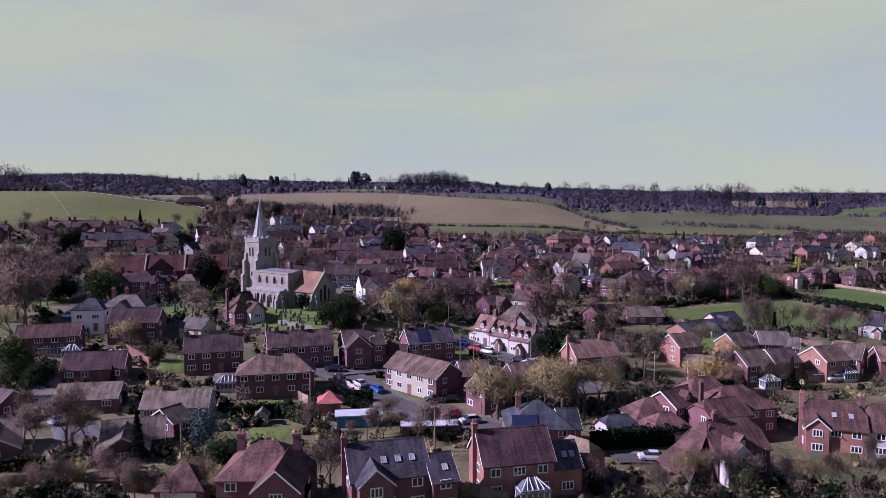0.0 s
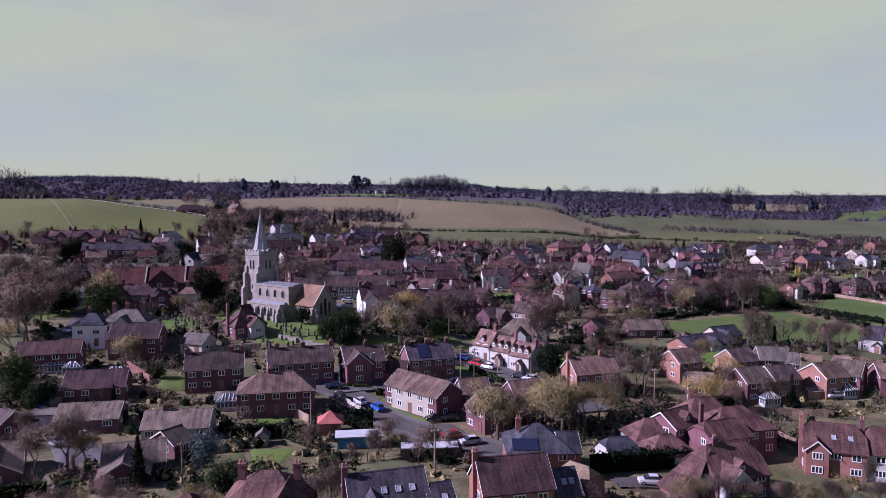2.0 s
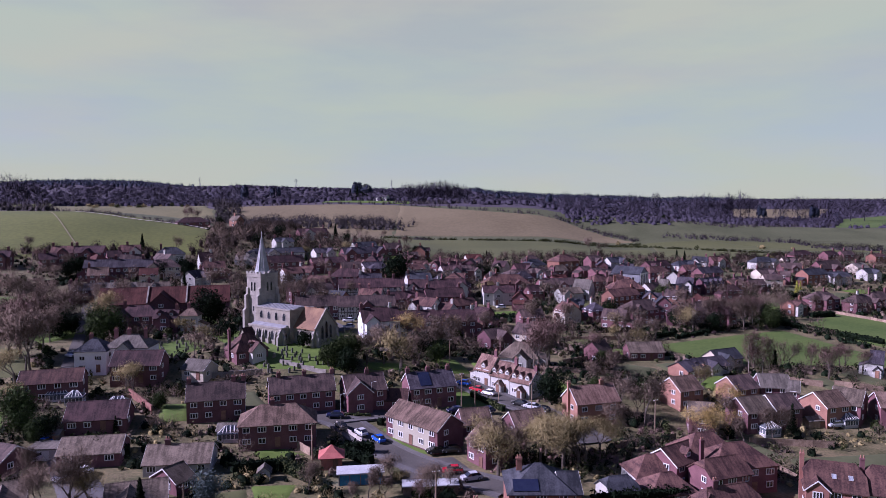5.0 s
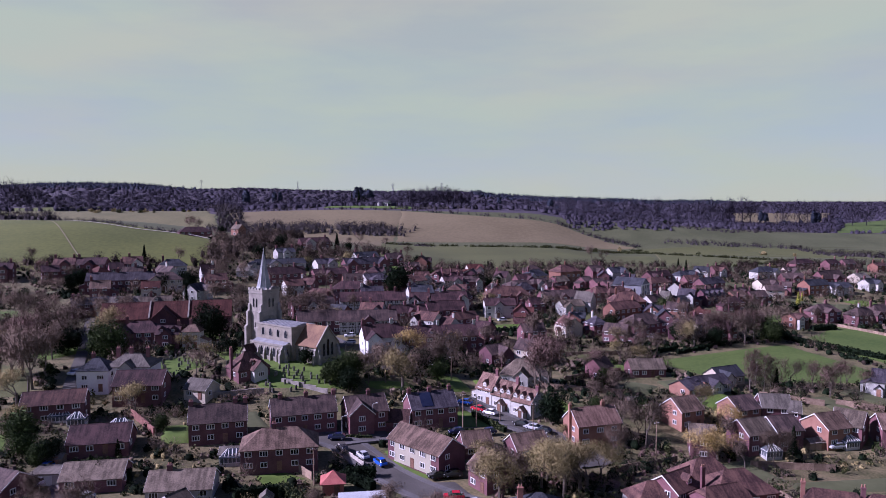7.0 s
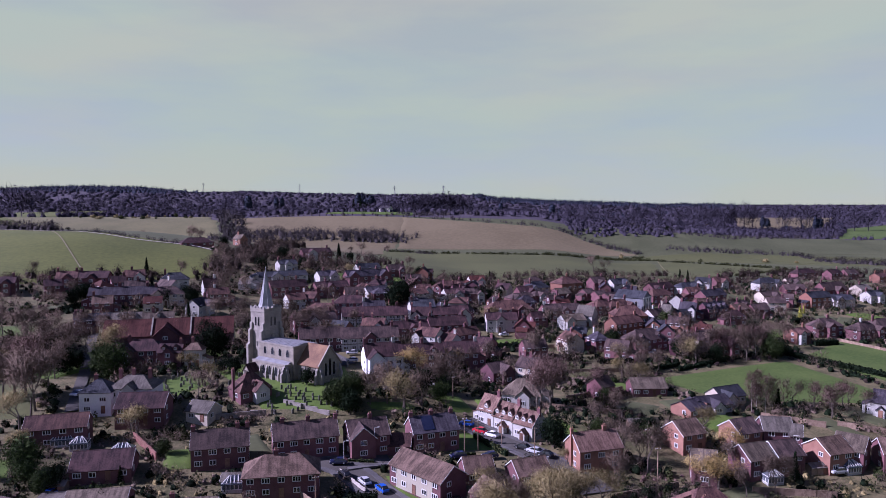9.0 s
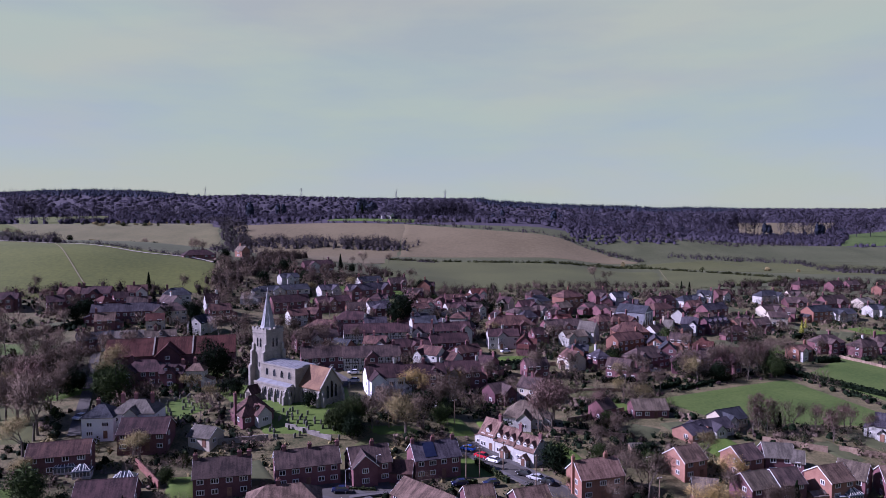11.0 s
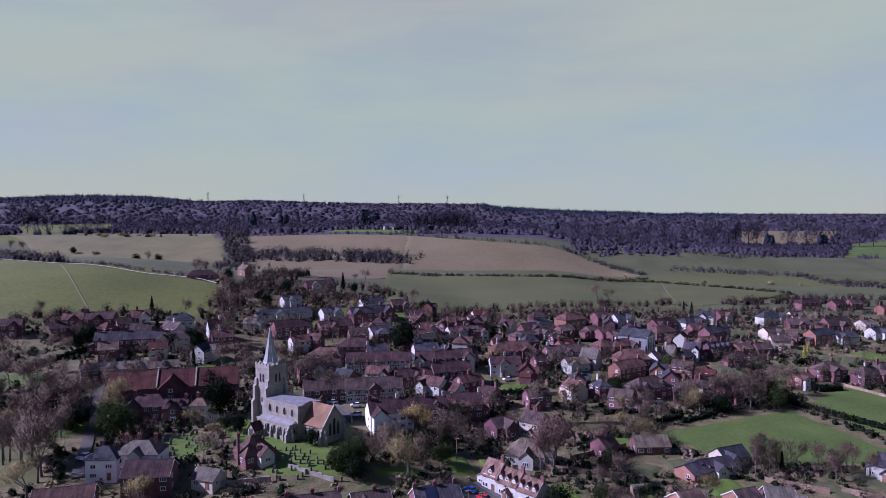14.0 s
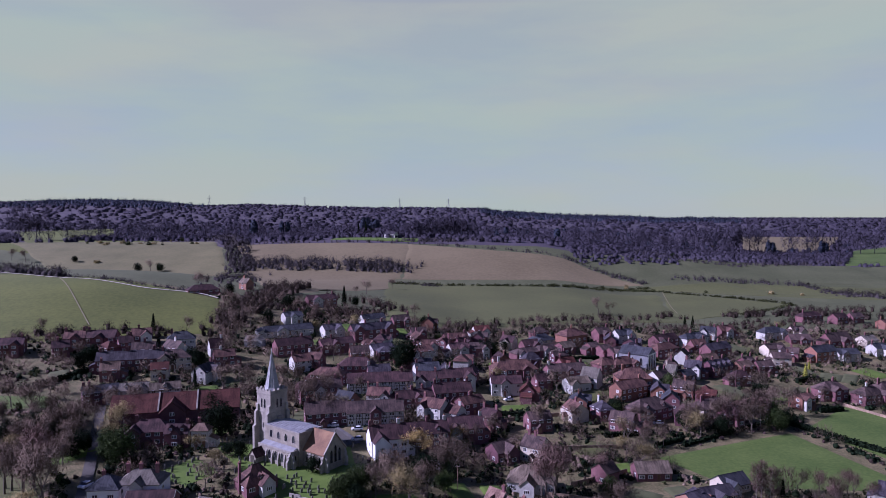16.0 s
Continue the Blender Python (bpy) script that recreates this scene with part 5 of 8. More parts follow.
house(-52.8, 279.3, 26, 17.1, 9.1, 5.1, 7.6, 'brick', 'darkbrown', 'gable', chimneys=(0.8,))
house(-41.1, 309.0, 3, 15.8, 8.0, 5.0, 8.0, 'brick', 'darkred', 'hip', chimneys=(0.4,))
house(-29.2, 290.4, 11, 27.1, 8.9, 4.8, 7.9, 'timber', 'darkred', 'gable', chimneys=(0.7,))
house(-10.0, 307.8, 15, 10.8, 9.0, 5.8, 8.5, 'white', 'slate', 'gable', chimneys=(-0.85,))
house(-9.5, 296.8, -5, 8.2, 7.0, 5.0, 8.0, 'white', 'darkred', 'gable', chimneys=(-1,0.9,))
house(-27.5, 273.3, -8, 9.0, 7.0, 4.6, 7.0, 'white', 'redroof', 'gable', chimneys=(-1,-0.2,))
house(-14.2, 274.8, 23, 15.1, 7.1, 4.6, 7.1, 'brick', 'darkred', 'gable', chimneys=(-0.1,0.5,))
house(-45.4, 253.0, 16, 15.4, 9.1, 5.0, 8.3, 'brick', 'darkbrown', 'gable', chimneys=(-0.85,))
house(-27.7, 255.8, 12, 21.0, 9.0, 5.0, 8.2, 'timber', 'darkbrown', 'gable', wing=(0, 4, 1, 'brick'), chimneys=(0.8,))
house(-5.6, 267.3, -32, 9.7, 7.2, 5.2, 7.7, 'white', 'redroof', 'gable', chimneys=(-0.9,))
house(1.5, 265.7, -32, 7.7, 7.4, 5.0, 7.4, 'white', 'redroof', 'gable', chimneys=(0.85, -0.9,))
house(8.5, 278.4, 32, 10.2, 7.4, 5.1, 7.4, 'brick', 'redroof', 'gable', chimneys=(0,))
house(-8.5, 239.5, 17, 16.0, 8.3, 5.2, 8.3, 'brick', 'darkred', 'gable', chimneys=(0.1,0.9,), dormers=2)
house(5.8, 250.9, 12, 12.7, 8.6, 5.4, 8.6, 'brick', 'darkred', 'gable', chimneys=(0.9,))
house(16.1, 265.8, -32, 6.2, 7.6, 5.0, 7.6, 'brick', 'darkred', 'gable', chimneys=(0.85, -0.9,))
house(-15.0, 339.6, 32, 13.0, 7.7, 4.4, 6.7, 'white', 'redroof', 'gable', chimneys=(-0.85,))
house(-52.0, 297.2, -11, 15.0, 8.1, 4.7, 7.1, 'brick', 'redroof', 'hip', chimneys=(0.8,))
house(-56.5, 344.6, 32, 17.1, 8.2, 4.7, 7.1, 'brick', 'darkred', 'gable', chimneys=(-0.3,))
house(4.6, 358.4, 19, 9.9, 7.9, 4.7, 6.9, 'white', 'darkred', 'gable', chimneys=(0.85, -0.9,))
house(16.3, 363.5, 9, 11.3, 8.0, 4.6, 7.0, 'brick', 'darkbrown', 'gable', chimneys=(0.5,))
house(3.5, 377.1, 17, 13.1, 7.6, 4.4, 6.7, 'brick', 'redroof', 'gable', chimneys=(0.8,))
house(1.7, 306.6, 13, 17.9, 8.2, 5.1, 8.2, 'brick', 'darkred', 'gable', wing=(0.95, 5, 2, 'white'), chimneys=(-0.3,))
house(1.1, 287.6, 16, 16.0, 8.3, 5.2, 8.3, 'brick', 'darkred', 'gable', chimneys=(0.85, -0.9,))
house(30.5, 325.2, 10, 21.4, 9.4, 5.2, 8.9, 'brick', 'redroof', 'hip', chimneys=(-0.9,))
house(25.2, 304.9, 4, 13.4, 8.4, 5.3, 7.9, 'white', 'darkred', 'gable', chimneys=(-0.8,0,0.8,))
house(62.2, 370.0, 32, 8.5, 7.9, 3.6, 6.0, 'brick', 'greybrown', 'gable')
house(67.8, 382.9, 32, 14.8, 9.7, 6.4, 9.7, 'redbrick', 'redroof', 'hip', chimneys=(0,))
house(50.3, 378.0, 32, 13.2, 7.8, 4.9, 7.8, 'cream', 'slate', 'hip', chimneys=(-0.85,))
house(86.8, 394.1, 25, 8.5, 7.7, 4.8, 7.7, 'brick', 'darkbrown', 'gable', chimneys=(0.8,))
house(98.6, 393.6, 25, 10.6, 7.7, 4.6, 7.3, 'white', 'slate', 'gable', wing=(0.5, 5, 2, 'white'), chimneys=(-0.3,))
house(76.3, 369.4, 32, 6.4, 7.0, 4.0, 6.0, 'brick', 'darkbrown', 'gable')
house(81.7, 365.1, 32, 7.0, 7.1, 4.0, 6.1, 'brick', 'darkbrown', 'gable')
house(86.5, 361.4, 32, 7.6, 7.1, 4.1, 6.1, 'brick', 'darkbrown', 'gable')
house(77.2, 337.1, 27, 13.2, 8.3, 4.6, 7.3, 'brick', 'redroof', 'hip', chimneys=(-0.3,))
house(84.9, 338.5, 24, 13.7, 8.3, 4.6, 7.3, 'brick', 'redroof', 'hip', chimneys=(0.85, -0.9,))
house(82.8, 310.5, 2, 15.0, 9.3, 6.2, 9.9, 'redbrick', 'redroof', 'hip', chimneys=(-0.85,))
house(78.3, 300.1, 32, 16.0, 7.3, 5.2, 7.8, 'redbrick', 'redroof', 'gable', chimneys=(0.8,))
house(64.8, 313.4, -32, 7.8, 7.3, 5.2, 8.9, 'white', 'greyroof', 'gable', chimneys=(0.8,))
house(54.8, 324.7, 16, 18.7, 8.3, 4.7, 7.3, 'brick', 'darkbrown', 'gable', chimneys=(0.85, -0.9,))
house(57.0, 307.9, 19, 10.6, 7.4, 4.2, 6.3, 'white', 'greybrown', 'gable')
house(80.1, 276.7, 30, 17.8, 9.3, 4.8, 8.3, 'brick', 'darkbrown', 'hip', dormers=2, chimneys=(0.8,))
house(49.9, 218.5, 36, 5.8, 6.5, 4.1, 6.5, 'brick', 'darkbrown', 'gable')
house(65.5, 222.1, 3, 11.1, 7.4, 2.8, 5.3, 'brick', 'greybrown', 'gable')
house(30.0, 237.0, -36, 7.9, 7.7, 5.3, 8.2, 'cream', 'darkbrown', 'gable', chimneys=(-0.6,0,))
house(17.9, 236.0, 32, 7.7, 7.7, 4.0, 6.6, 'darkbrick', 'darkbrown', 'gable', wing=(0.7, 5, 2))
house(50.8, 364.0, 32, 13.0, 7.0, 4.0, 6.0, 'brick', 'darkbrown', 'hip')
house(39.8, 358.0, 32, 16.3, 7.1, 4.1, 6.1, 'brick', 'darkbrown', 'hip')
house(120.4, 388.0, 32, 16.4, 7.7, 4.6, 7.2, 'brick', 'darkred', 'gable', chimneys=(0,))
house(114.2, 369.2, 32, 16.0, 7.9, 4.8, 7.4, 'brick', 'redroof', 'hip', chimneys=(0.8,))
house(138.6, 393.4, 32, 18.2, 7.2, 5.0, 7.2, 'white', 'slate', 'hip', chimneys=(-0.3,))
house(144.3, 374.4, 32, 17.2, 7.5, 4.7, 7.5, 'brick', 'slatebrown', 'gable', chimneys=(0.2,))
house(119.1, 336.0, -32, 7.7, 6.9, 4.9, 7.9, 'brick', 'slatebrown', 'gable', chimneys=(-0.9,0.9,))
house(132.2, 340.5, 32, 15.0, 7.7, 4.8, 7.7, 'darkbrick', 'slatebrown', 'gable', dormers=4, chimneys=(-0.5,0.5,))
house(104.8, 324.7, -32, 4.3, 7.1, 5.1, 8.1, 'cream', 'greyroof', 'gable', chimneys=(-1,))
house(96.3, 316.3, 32, 8.5, 7.1, 5.1, 7.7, 'white', 'darkbrown', 'gable', chimneys=(-0.2,0.8,))
house(111.3, 325.4, 32, 7.5, 7.0, 3.8, 6.0, 'brick', 'slate', 'gable')
house(153.5, 409.8, -32, 8.3, 6.3, 4.5, 7.2, 'white', 'slate', 'gable', chimneys=(0.8,))
house(165.1, 414.6, 18, 9.7, 7.2, 4.5, 7.2, 'brick', 'redroof', 'gable', wing=(0, 4, 2, 'white'), chimneys=(-0.3,))
house(151.0, 351.1, 32, 7.4, 6.6, 4.5, 7.0, 'brick', 'darkbrown', 'gable', chimneys=(0.85, -0.9,))
house(156.7, 344.5, 9, 8.5, 6.5, 4.5, 7.0, 'brick', 'darkbrown', 'gable', chimneys=(-0.85,))
house(190.6, 410.5, 19, 15.0, 7.2, 4.5, 7.2, 'white', 'slate', 'hip', chimneys=(0.8,))
house(210.1, 419.0, 11, 8.7, 7.2, 3.2, 5.9, 'cream', 'darkbrown', 'gable', dormers=2, chimneys=(-0.3,))
house(202.8, 401.9, -1, 12.2, 8.1, 2.3, 5.0, 'brick', 'darkbrown', 'gable')
house(177.2, 378.8, 20, 12.0, 7.2, 4.0, 6.3, 'cream', 'darkbrown', 'gable', chimneys=(-0.85,))
house(172.5, 360.3, -8, 8.9, 7.3, 4.6, 6.9, 'cream', 'darkbrown', 'gable', chimneys=(0.8,))
house(183.6, 369.3, -32, 5.7, 6.3, 4.5, 6.8, 'brick', 'darkbrown', 'gable', chimneys=(-0.3,))
house(198.5, 369.4, 21, 14.8, 8.1, 5.4, 8.1, 'redbrick', 'slate', 'gable', chimneys=(0.85, -0.9,))
house(221.7, 397.5, 20, 16.5, 9.0, 3.2, 7.2, 'brick', 'darkbrown', 'gable', chimneys=(-0.85,))
house(211.6, 370.0, 7, 12.2, 8.1, 4.0, 6.3, 'white', 'slate', 'gable', chimneys=(0.8,))
house(237.8, 394.8, 19, 8.5, 8.1, 4.0, 6.3, 'cream', 'greyroof', 'gable', chimneys=(-0.3,))
house(234.9, 379.6, 17, 9.2, 7.2, 4.0, 6.3, 'white', 'slate', 'gable', chimneys=(0.85, -0.9,))
house(249.4, 480.8, 20, 17.8, 7.2, 4.5, 7.2, 'brick', 'darkred', 'hip', chimneys=(-0.85,))
house(262.9, 469.3, 27, 11.2, 7.2, 4.5, 7.2, 'brick', 'darkred', 'gable', chimneys=(0.8,))
house(276.9, 473.9, 13, 8.8, 7.2, 4.5, 7.2, 'brick', 'darkbrown', 'gable', chimneys=(-0.3,))
house(279.0, 443.5, 20, 9.6, 7.2, 4.5, 6.3, 'redbrick', 'redroof', 'gable', chimneys=(0.85, -0.9,))
house(169.8, 307.9, 15, 13.2, 7.7, 4.8, 7.7, 'brick', 'darkbrown', 'hip', chimneys=(0.3,))
house(150.8, 294.4, 26, 8.5, 6.7, 4.6, 6.2, 'redbrick', 'redroof', 'gable', chimneys=(0.8,))
house(182.7, 300.9, 21, 12.3, 7.7, 4.8, 7.7, 'brick', 'darkbrown', 'hip', chimneys=(-0.3,))
house(194.7, 307.7, 9, 12.1, 7.7, 4.8, 7.7, 'brick', 'darkbrown', 'hip', chimneys=(0.85, -0.9,))
house(106.6, 280.4, 26, 16.7, 8.9, 4.6, 7.4, 'cream', 'darkbrown', 'hip', chimneys=(-0.85,))
house(72.2, 201.4, 31, 7.6, 7.4, 2.5, 4.5, 'pinkbrick', 'slatebrown', 'gable')
house(79.4, 205.0, 19, 11.0, 7.0, 2.5, 4.5, 'white', 'slatebrown', 'gable', wing=(-0.1, 3.4, 1.8, 'white'))
house(87.2, 212.4, 24, 9.8, 7.0, 2.8, 5.2, 'cream', 'slate', 'gable', wing=(-0.6, 4.0, 2.0, 'white'))
house(128.6, 202.0, -35, 3.3, 6.7, 4.2, 7.2, 'white', 'slatebrown', 'gable')
house(-136.2, 464.5, -32, 7.1, 6.5, 4.7, 7.5, 'pinkbrick', 'greybrown', 'gable', chimneys=(-0.5,))
house(-80.3, 434.0, 32, 18.7, 7.6, 4.6, 7.1, 'brick', 'darkred', 'gable', wing=(-0.4, 6, 2, 'white'), chimneys=(0.8,))
house(-152.2, 427.0, 32, 18.9, 9.2, 2.3, 5.1, 'brick', 'darkred', 'hip')


# ---- the church ----
def lancet(parent, x, y, z, turn, w, h, glass="glass"):
    """A pointed window: a stone surround, proud of the wall, with a dark leaded pane in it."""
    def arch(w, h, n=5):
        pts = [(-w / 2, 0), (w / 2, 0), (w / 2, h - w)]
        for i in range(1, n):
            t = i / n
            pts.append((w / 2 - w * 0.5 * t ** 1.6, h - w + w * math.sin(t * math.pi / 2)))
        pts.append((0, h))
        return pts + [(-px, pz) for px, pz in reversed(pts[3:-1])] + [(-w / 2, h - w)]

    def solid(pts, y0, y1, mat, name):
        bm = bmesh.new()
        f = bm.faces.new([bm.verts.new((px, y1, pz)) for px, pz in pts])
        up = bmesh.ops.extrude_face_region(bm, geom=[f])
        for q in up["geom"]:
            if isinstance(q, bmesh.types.BMVert):
                q.co.y = y0
        bmesh.ops.recalc_face_normals(bm, faces=bm.faces)
        return to_mesh(name, bm, mat)
    m = pose(x, y, z, 0, 0, turn)
    win = part("window", cached(("ls", w, h), lambda: solid([(px * 1.35, pz * 1.06 - 0.1) for px, pz in arch(w, h)], -0.06, 0.02, "stone", "window_surround")), None, parent, m=m)
    part("pane", cached(("lp", w, h), lambda: solid(arch(w, h), -0.075, -0.05, glass, "pane")), None, win)


def buttress(parent, x, y, turn, h, mat="stone", w=1.0, d=1.5):
    """A stepped buttress standing out towards local -Y."""
    v, f = [], []
    steps = ((d, 0, h * 0.55), (d * 0.62, h * 0.55, h * 0.85), (d * 0.25, h * 0.85, h))
    prof = [(0, -1.5), (-d, -1.5)]
    for k, (dd, z0, z1) in enumerate(steps):
        prof += [(-dd, z0 + (0.5 if k else 0)), (-dd, z1)]
    prof.append((0, h + 0.3))
    for sx in (-w / 2, w / 2):
        v += [(sx, py, pz) for py, pz in prof]
    n = len(prof)
    f = [tuple(range(n)), tuple(reversed(range(n, 2 * n)))] + [(i, i + n, (i + 1) % n + n, (i + 1) % n) for i in range(n)]
    part("buttress", cached(("butt", h, w, d), lambda: quick("buttress", v, f)), mat, parent, m=pose(x, y, 0, 0, 0, turn))


CH = thing("church", -59.0, 229.0, -37, 7.0, "flint and stone village church with a lead-covered spire", "church")
HOUSES.extend([(-47, 219, 0.8, -0.6, 19, 9), (-59, 229, 0.8, -0.6, 5, 5)])
TW = 3.5
part("tower", boxes((-TW, TW, -TW, TW, -2, 20.3)), "flint", CH, "square flint church tower")
part("plinth", boxes((-TW - 0.2, TW + 0.2, -TW - 0.2, TW + 0.2, -2, 1.2)), "stone", CH)
for zz, out in ((7.2, 0.10), (13.4, 0.12), (19.5, 0.16)):
    part("string_course", boxes((-TW - out, TW + out, -TW - out, TW + out, zz, zz + 0.28)), "stone", CH)
part("parapet", boxes((-TW - 0.1, TW + 0.1, -TW - 0.1, -TW + 0.35, 20.3, 20.75), (-TW - 0.1, TW + 0.1, TW - 0.35, TW + 0.1, 20.3, 20.75),
                      (-TW - 0.1, -TW + 0.35, -TW + 0.35, TW - 0.35, 20.3, 20.75), (TW - 0.35, TW + 0.1, -TW + 0.35, TW - 0.35, 20.3, 20.75)), "flint", CH)
for i in range(5):
    u = -TW + 0.3 + (2 * TW - 0.6) * i / 4
    for px, py in ((u, -TW + 0.12), (u, TW - 0.12)) + (((-TW + 0.12, u), (TW - 0.12, u)) if 0 < i < 4 else ()):
        part("merlon", cached("merlon", lambda: to_mesh("merlon", boxes((-0.4, 0.4, -0.22, 0.22, 0, 0.55)), "stone")), None, CH, m=pose(px, py, 20.74))
SPIRE = ((2.95, 20.35), (2.35, 21.5), (1.72, 24.4), (0.9, 28.6), (0.06, 33.0))
bm = bmesh.new()
rings = [[bm.verts.new((r * math.cos(math.pi / 8 + i * math.pi / 4), r * math.sin(math.pi / 8 + i * math.pi / 4), z)) for i in range(8)] for r, z in SPIRE]
for lo, hi in zip(rings, rings[1:]):
    for i in range(8):
        bm.faces.new((lo[i], lo[(i + 1) % 8], hi[(i + 1) % 8], hi[i]))
part("spire", bm, "spirelead", CH, "pale grey lead-covered octagonal spire")
for i in range(16):     # lead rolls on the arrises and down the middle of each face
    t = math.pi / 8 + i * math.pi / 8
    k = 1.0 if i % 2 == 0 else math.cos(math.pi / 8)
    v, f = [], []
    for (r0, z0), (r1, z1) in zip(SPIRE[1:], SPIRE[2:]):
        limb(v, f, Vector((r0 * k * math.cos(t), r0 * k * math.sin(t), z0)), Vector((r1 * k * math.cos(t), r1 * k * math.sin(t), z1)), 0.07, 0.06, 4)
    part("spire_roll", quick("spire_roll", v, f), "spirelead", CH)
part("finial", boxes((-0.04, 0.04, -0.04, 0.04, 32.9, 34.3), (-0.3, 0.3, -0.03, 0.03, 33.8, 33.9)), "metalgrey", CH, "weather vane")
for sx in (-0.75, 0.75):
    lancet(CH, sx - 0.2, -TW - 0.02, 15.0, 0, 0.7, 2.9)
    lancet(CH, TW + 0.02, sx, 15.0, 90, 0.7, 2.9)
lancet(CH, -0.3, -TW - 0.02, 8.4, 0, 0.5, 1.6)
part("stair_turret", boxes((TW - 0.5, TW + 0.9, -0.9, 1.1, 9.5, 12.2)), "flint", CH)
for bx, by, tn in ((-TW + 0.55, -TW, 0), (TW - 0.55, -TW, 0), (-TW, -TW + 0.55, -90), (-TW, TW - 0.55, -90), (TW, TW - 0.55, 90)):
    buttress(CH, bx, by, tn, 15.8, w=1.0, d=2.0)
# nave with clerestory and a shallow lead roof
NX0, NX1, NW0, NW1 = 3.5, 20.0, -5.7, 3.9
part("nave_wall", boxes((NX0, NX1, NW0, NW1, -2, 10.3)), "churchwall", CH)
part("nave_parapet", boxes((NX0, NX1 + 0.15, NW0 - 0.15, NW0 + 0.2, 10.3, 10.75), (NX1 - 0.2, NX1 + 0.15, NW0 + 0.2, NW1 + 0.15, 10.3, 10.75)), "stone", CH)
mid = (NW0 + NW1) / 2
part("nave_roof", quick("nave_roof", [(NX0, NW0 + 0.2, 10.5), (NX1 - 0.2, NW0 + 0.2, 10.5), (NX1 - 0.2, mid, 11.3), (NX0, mid, 11.3), (NX1 - 0.2, NW1, 10.5), (NX0, NW1, 10.5)],
                      [(0, 1, 2, 3), (4, 5, 3, 2), (1, 4, 2)]), "lead", CH, "shallow lead-covered nave roof")
for i in range(12):
    u = NX0 + 0.7 + 1.36 * i
    v, f = [], []
    limb(v, f, Vector((u, NW0 + 0.25, 10.56)), Vector((u, mid, 11.36)), 0.06, 0.06, 4)
    part("lead_roll", cached(("nroll", i == 0), lambda: quick("lead_roll", [q - Vector((u, 0, 0)) for q in v], f)), "lead", CH, m=pose(u, 0, 0))
# south aisle with a parapet and an almost flat lead roof
AX0, AX1, AW = 3.6, 19.4, -8.6
part("aisle_wall", boxes((AX0, AX1, AW, NW0 - 0.002, -2, 4.9)), "churchwall", CH)
part("aisle_parapet", boxes((AX0 - 0.12, AX1 + 0.12, AW - 0.12, AW + 0.3, 4.9, 5.4), (AX1 - 0.3, AX1 + 0.12, AW + 0.3, NW0 - 0.16, 4.9, 5.4)), "stone", CH)
part("aisle_roof", quick("aisle_roof", [(AX0, AW + 0.3, 5.0), (AX1 - 0.3, AW + 0.3, 5.0), (AX1 - 0.3, NW0 - 0.16, 5.9), (AX0, NW0 - 0.16, 5.9)], [(0, 1, 2, 3)]), "lead", CH, "almost flat lead aisle roof")
part("aisle_string", boxes((AX0 - 0.06, AX1 + 0.06, AW - 0.08, AW - 0.003, 1.0, 1.2)), "stone", CH)
for i in range(4):
    lancet(CH, NX0 + 3.0 + 3.6 * i, NW0 - 0.02, 7.1, 0, 1.25, 2.3)
    lancet(CH, AX0 + 5.6 + 3.0 * i, AW - 0.02, 1.5, 0, 1.35, 2.8)
    buttress(CH, AX0 + 4.2 + 3.0 * i, AW, 0, 4.0, w=0.5, d=0.7)
buttress(CH, AX1 - 0.4, AW, 0, 4.6, w=0.8, d=1.4)
buttress(CH, AX1, AW + 0.5, 90, 4.6, w=0.8, d=1.2)
lancet(CH, AX1 + 0.02, (AW + NW0) / 2, 1.5, 90, 1.2, 2.6)
PX = AX0 + 1.6
part("south_porch_wall", prism("south_porch_wall", "churchwall", 3.6, 3.2, 2.5, 4.5), "churchwall", CH, m=pose(PX, AW - 1.8, 0, 0, 0, -90))
part("south_porch_roof", roof_mesh(3.6, 3.2, 2.5, 4.5, "gable"), "darkred", CH, "small dark tiled porch roof", m=pose(PX, AW - 1.8, 0, 0, 0, -90))
part("south_door", boxes((PX - 0.9, PX + 0.9, AW - 3.68, AW - 3.58, 0, 2.5)), "beam", CH, "dark timber porch opening")
# chancel
CX1, CW, CY = 29.6, 4.5, 0.4
cm = pose((NX1 + CX1) / 2, CY, 0)
part("chancel_wall", prism("chancel_wall", "churchwall", CX1 - NX1, CW * 2, 5.6, 11.2, base=-2), "churchwall", CH, m=cm)
part("chancel_roof", roof_mesh(CX1 - NX1 - 0.3, CW * 2, 5.6, 11.1, "gable"), "chancelroof", CH, "orange-brown clay-tiled chancel roof with yellow lichen", m=cm)
for sy, hh in ((-1.7, 4.0), (0.0, 5.2), (1.7, 4.0)):
    lancet(CH, CX1 + 0.03, CY + sy, 2.2, 90, 0.95, hh)
for i in range(3):
    lancet(CH, NX1 + 1.8 + 2.9 * i, CY - CW - 0.02, 1.6, 0, 0.75, 2.7)
buttress(CH, NX1 + 3.3, CY - CW, 0, 4.4, w=0.6, d=0.9)
buttress(CH, CX1 - 0.5, CY - CW, 0, 5.0, w=0.8, d=1.2)
buttress(CH, CX1, CY - CW + 0.5, 90, 5.0, w=0.8, d=1.2)
buttress(CH, CX1, CY + CW - 0.5, 90, 5.0, w=0.8, d=1.2)
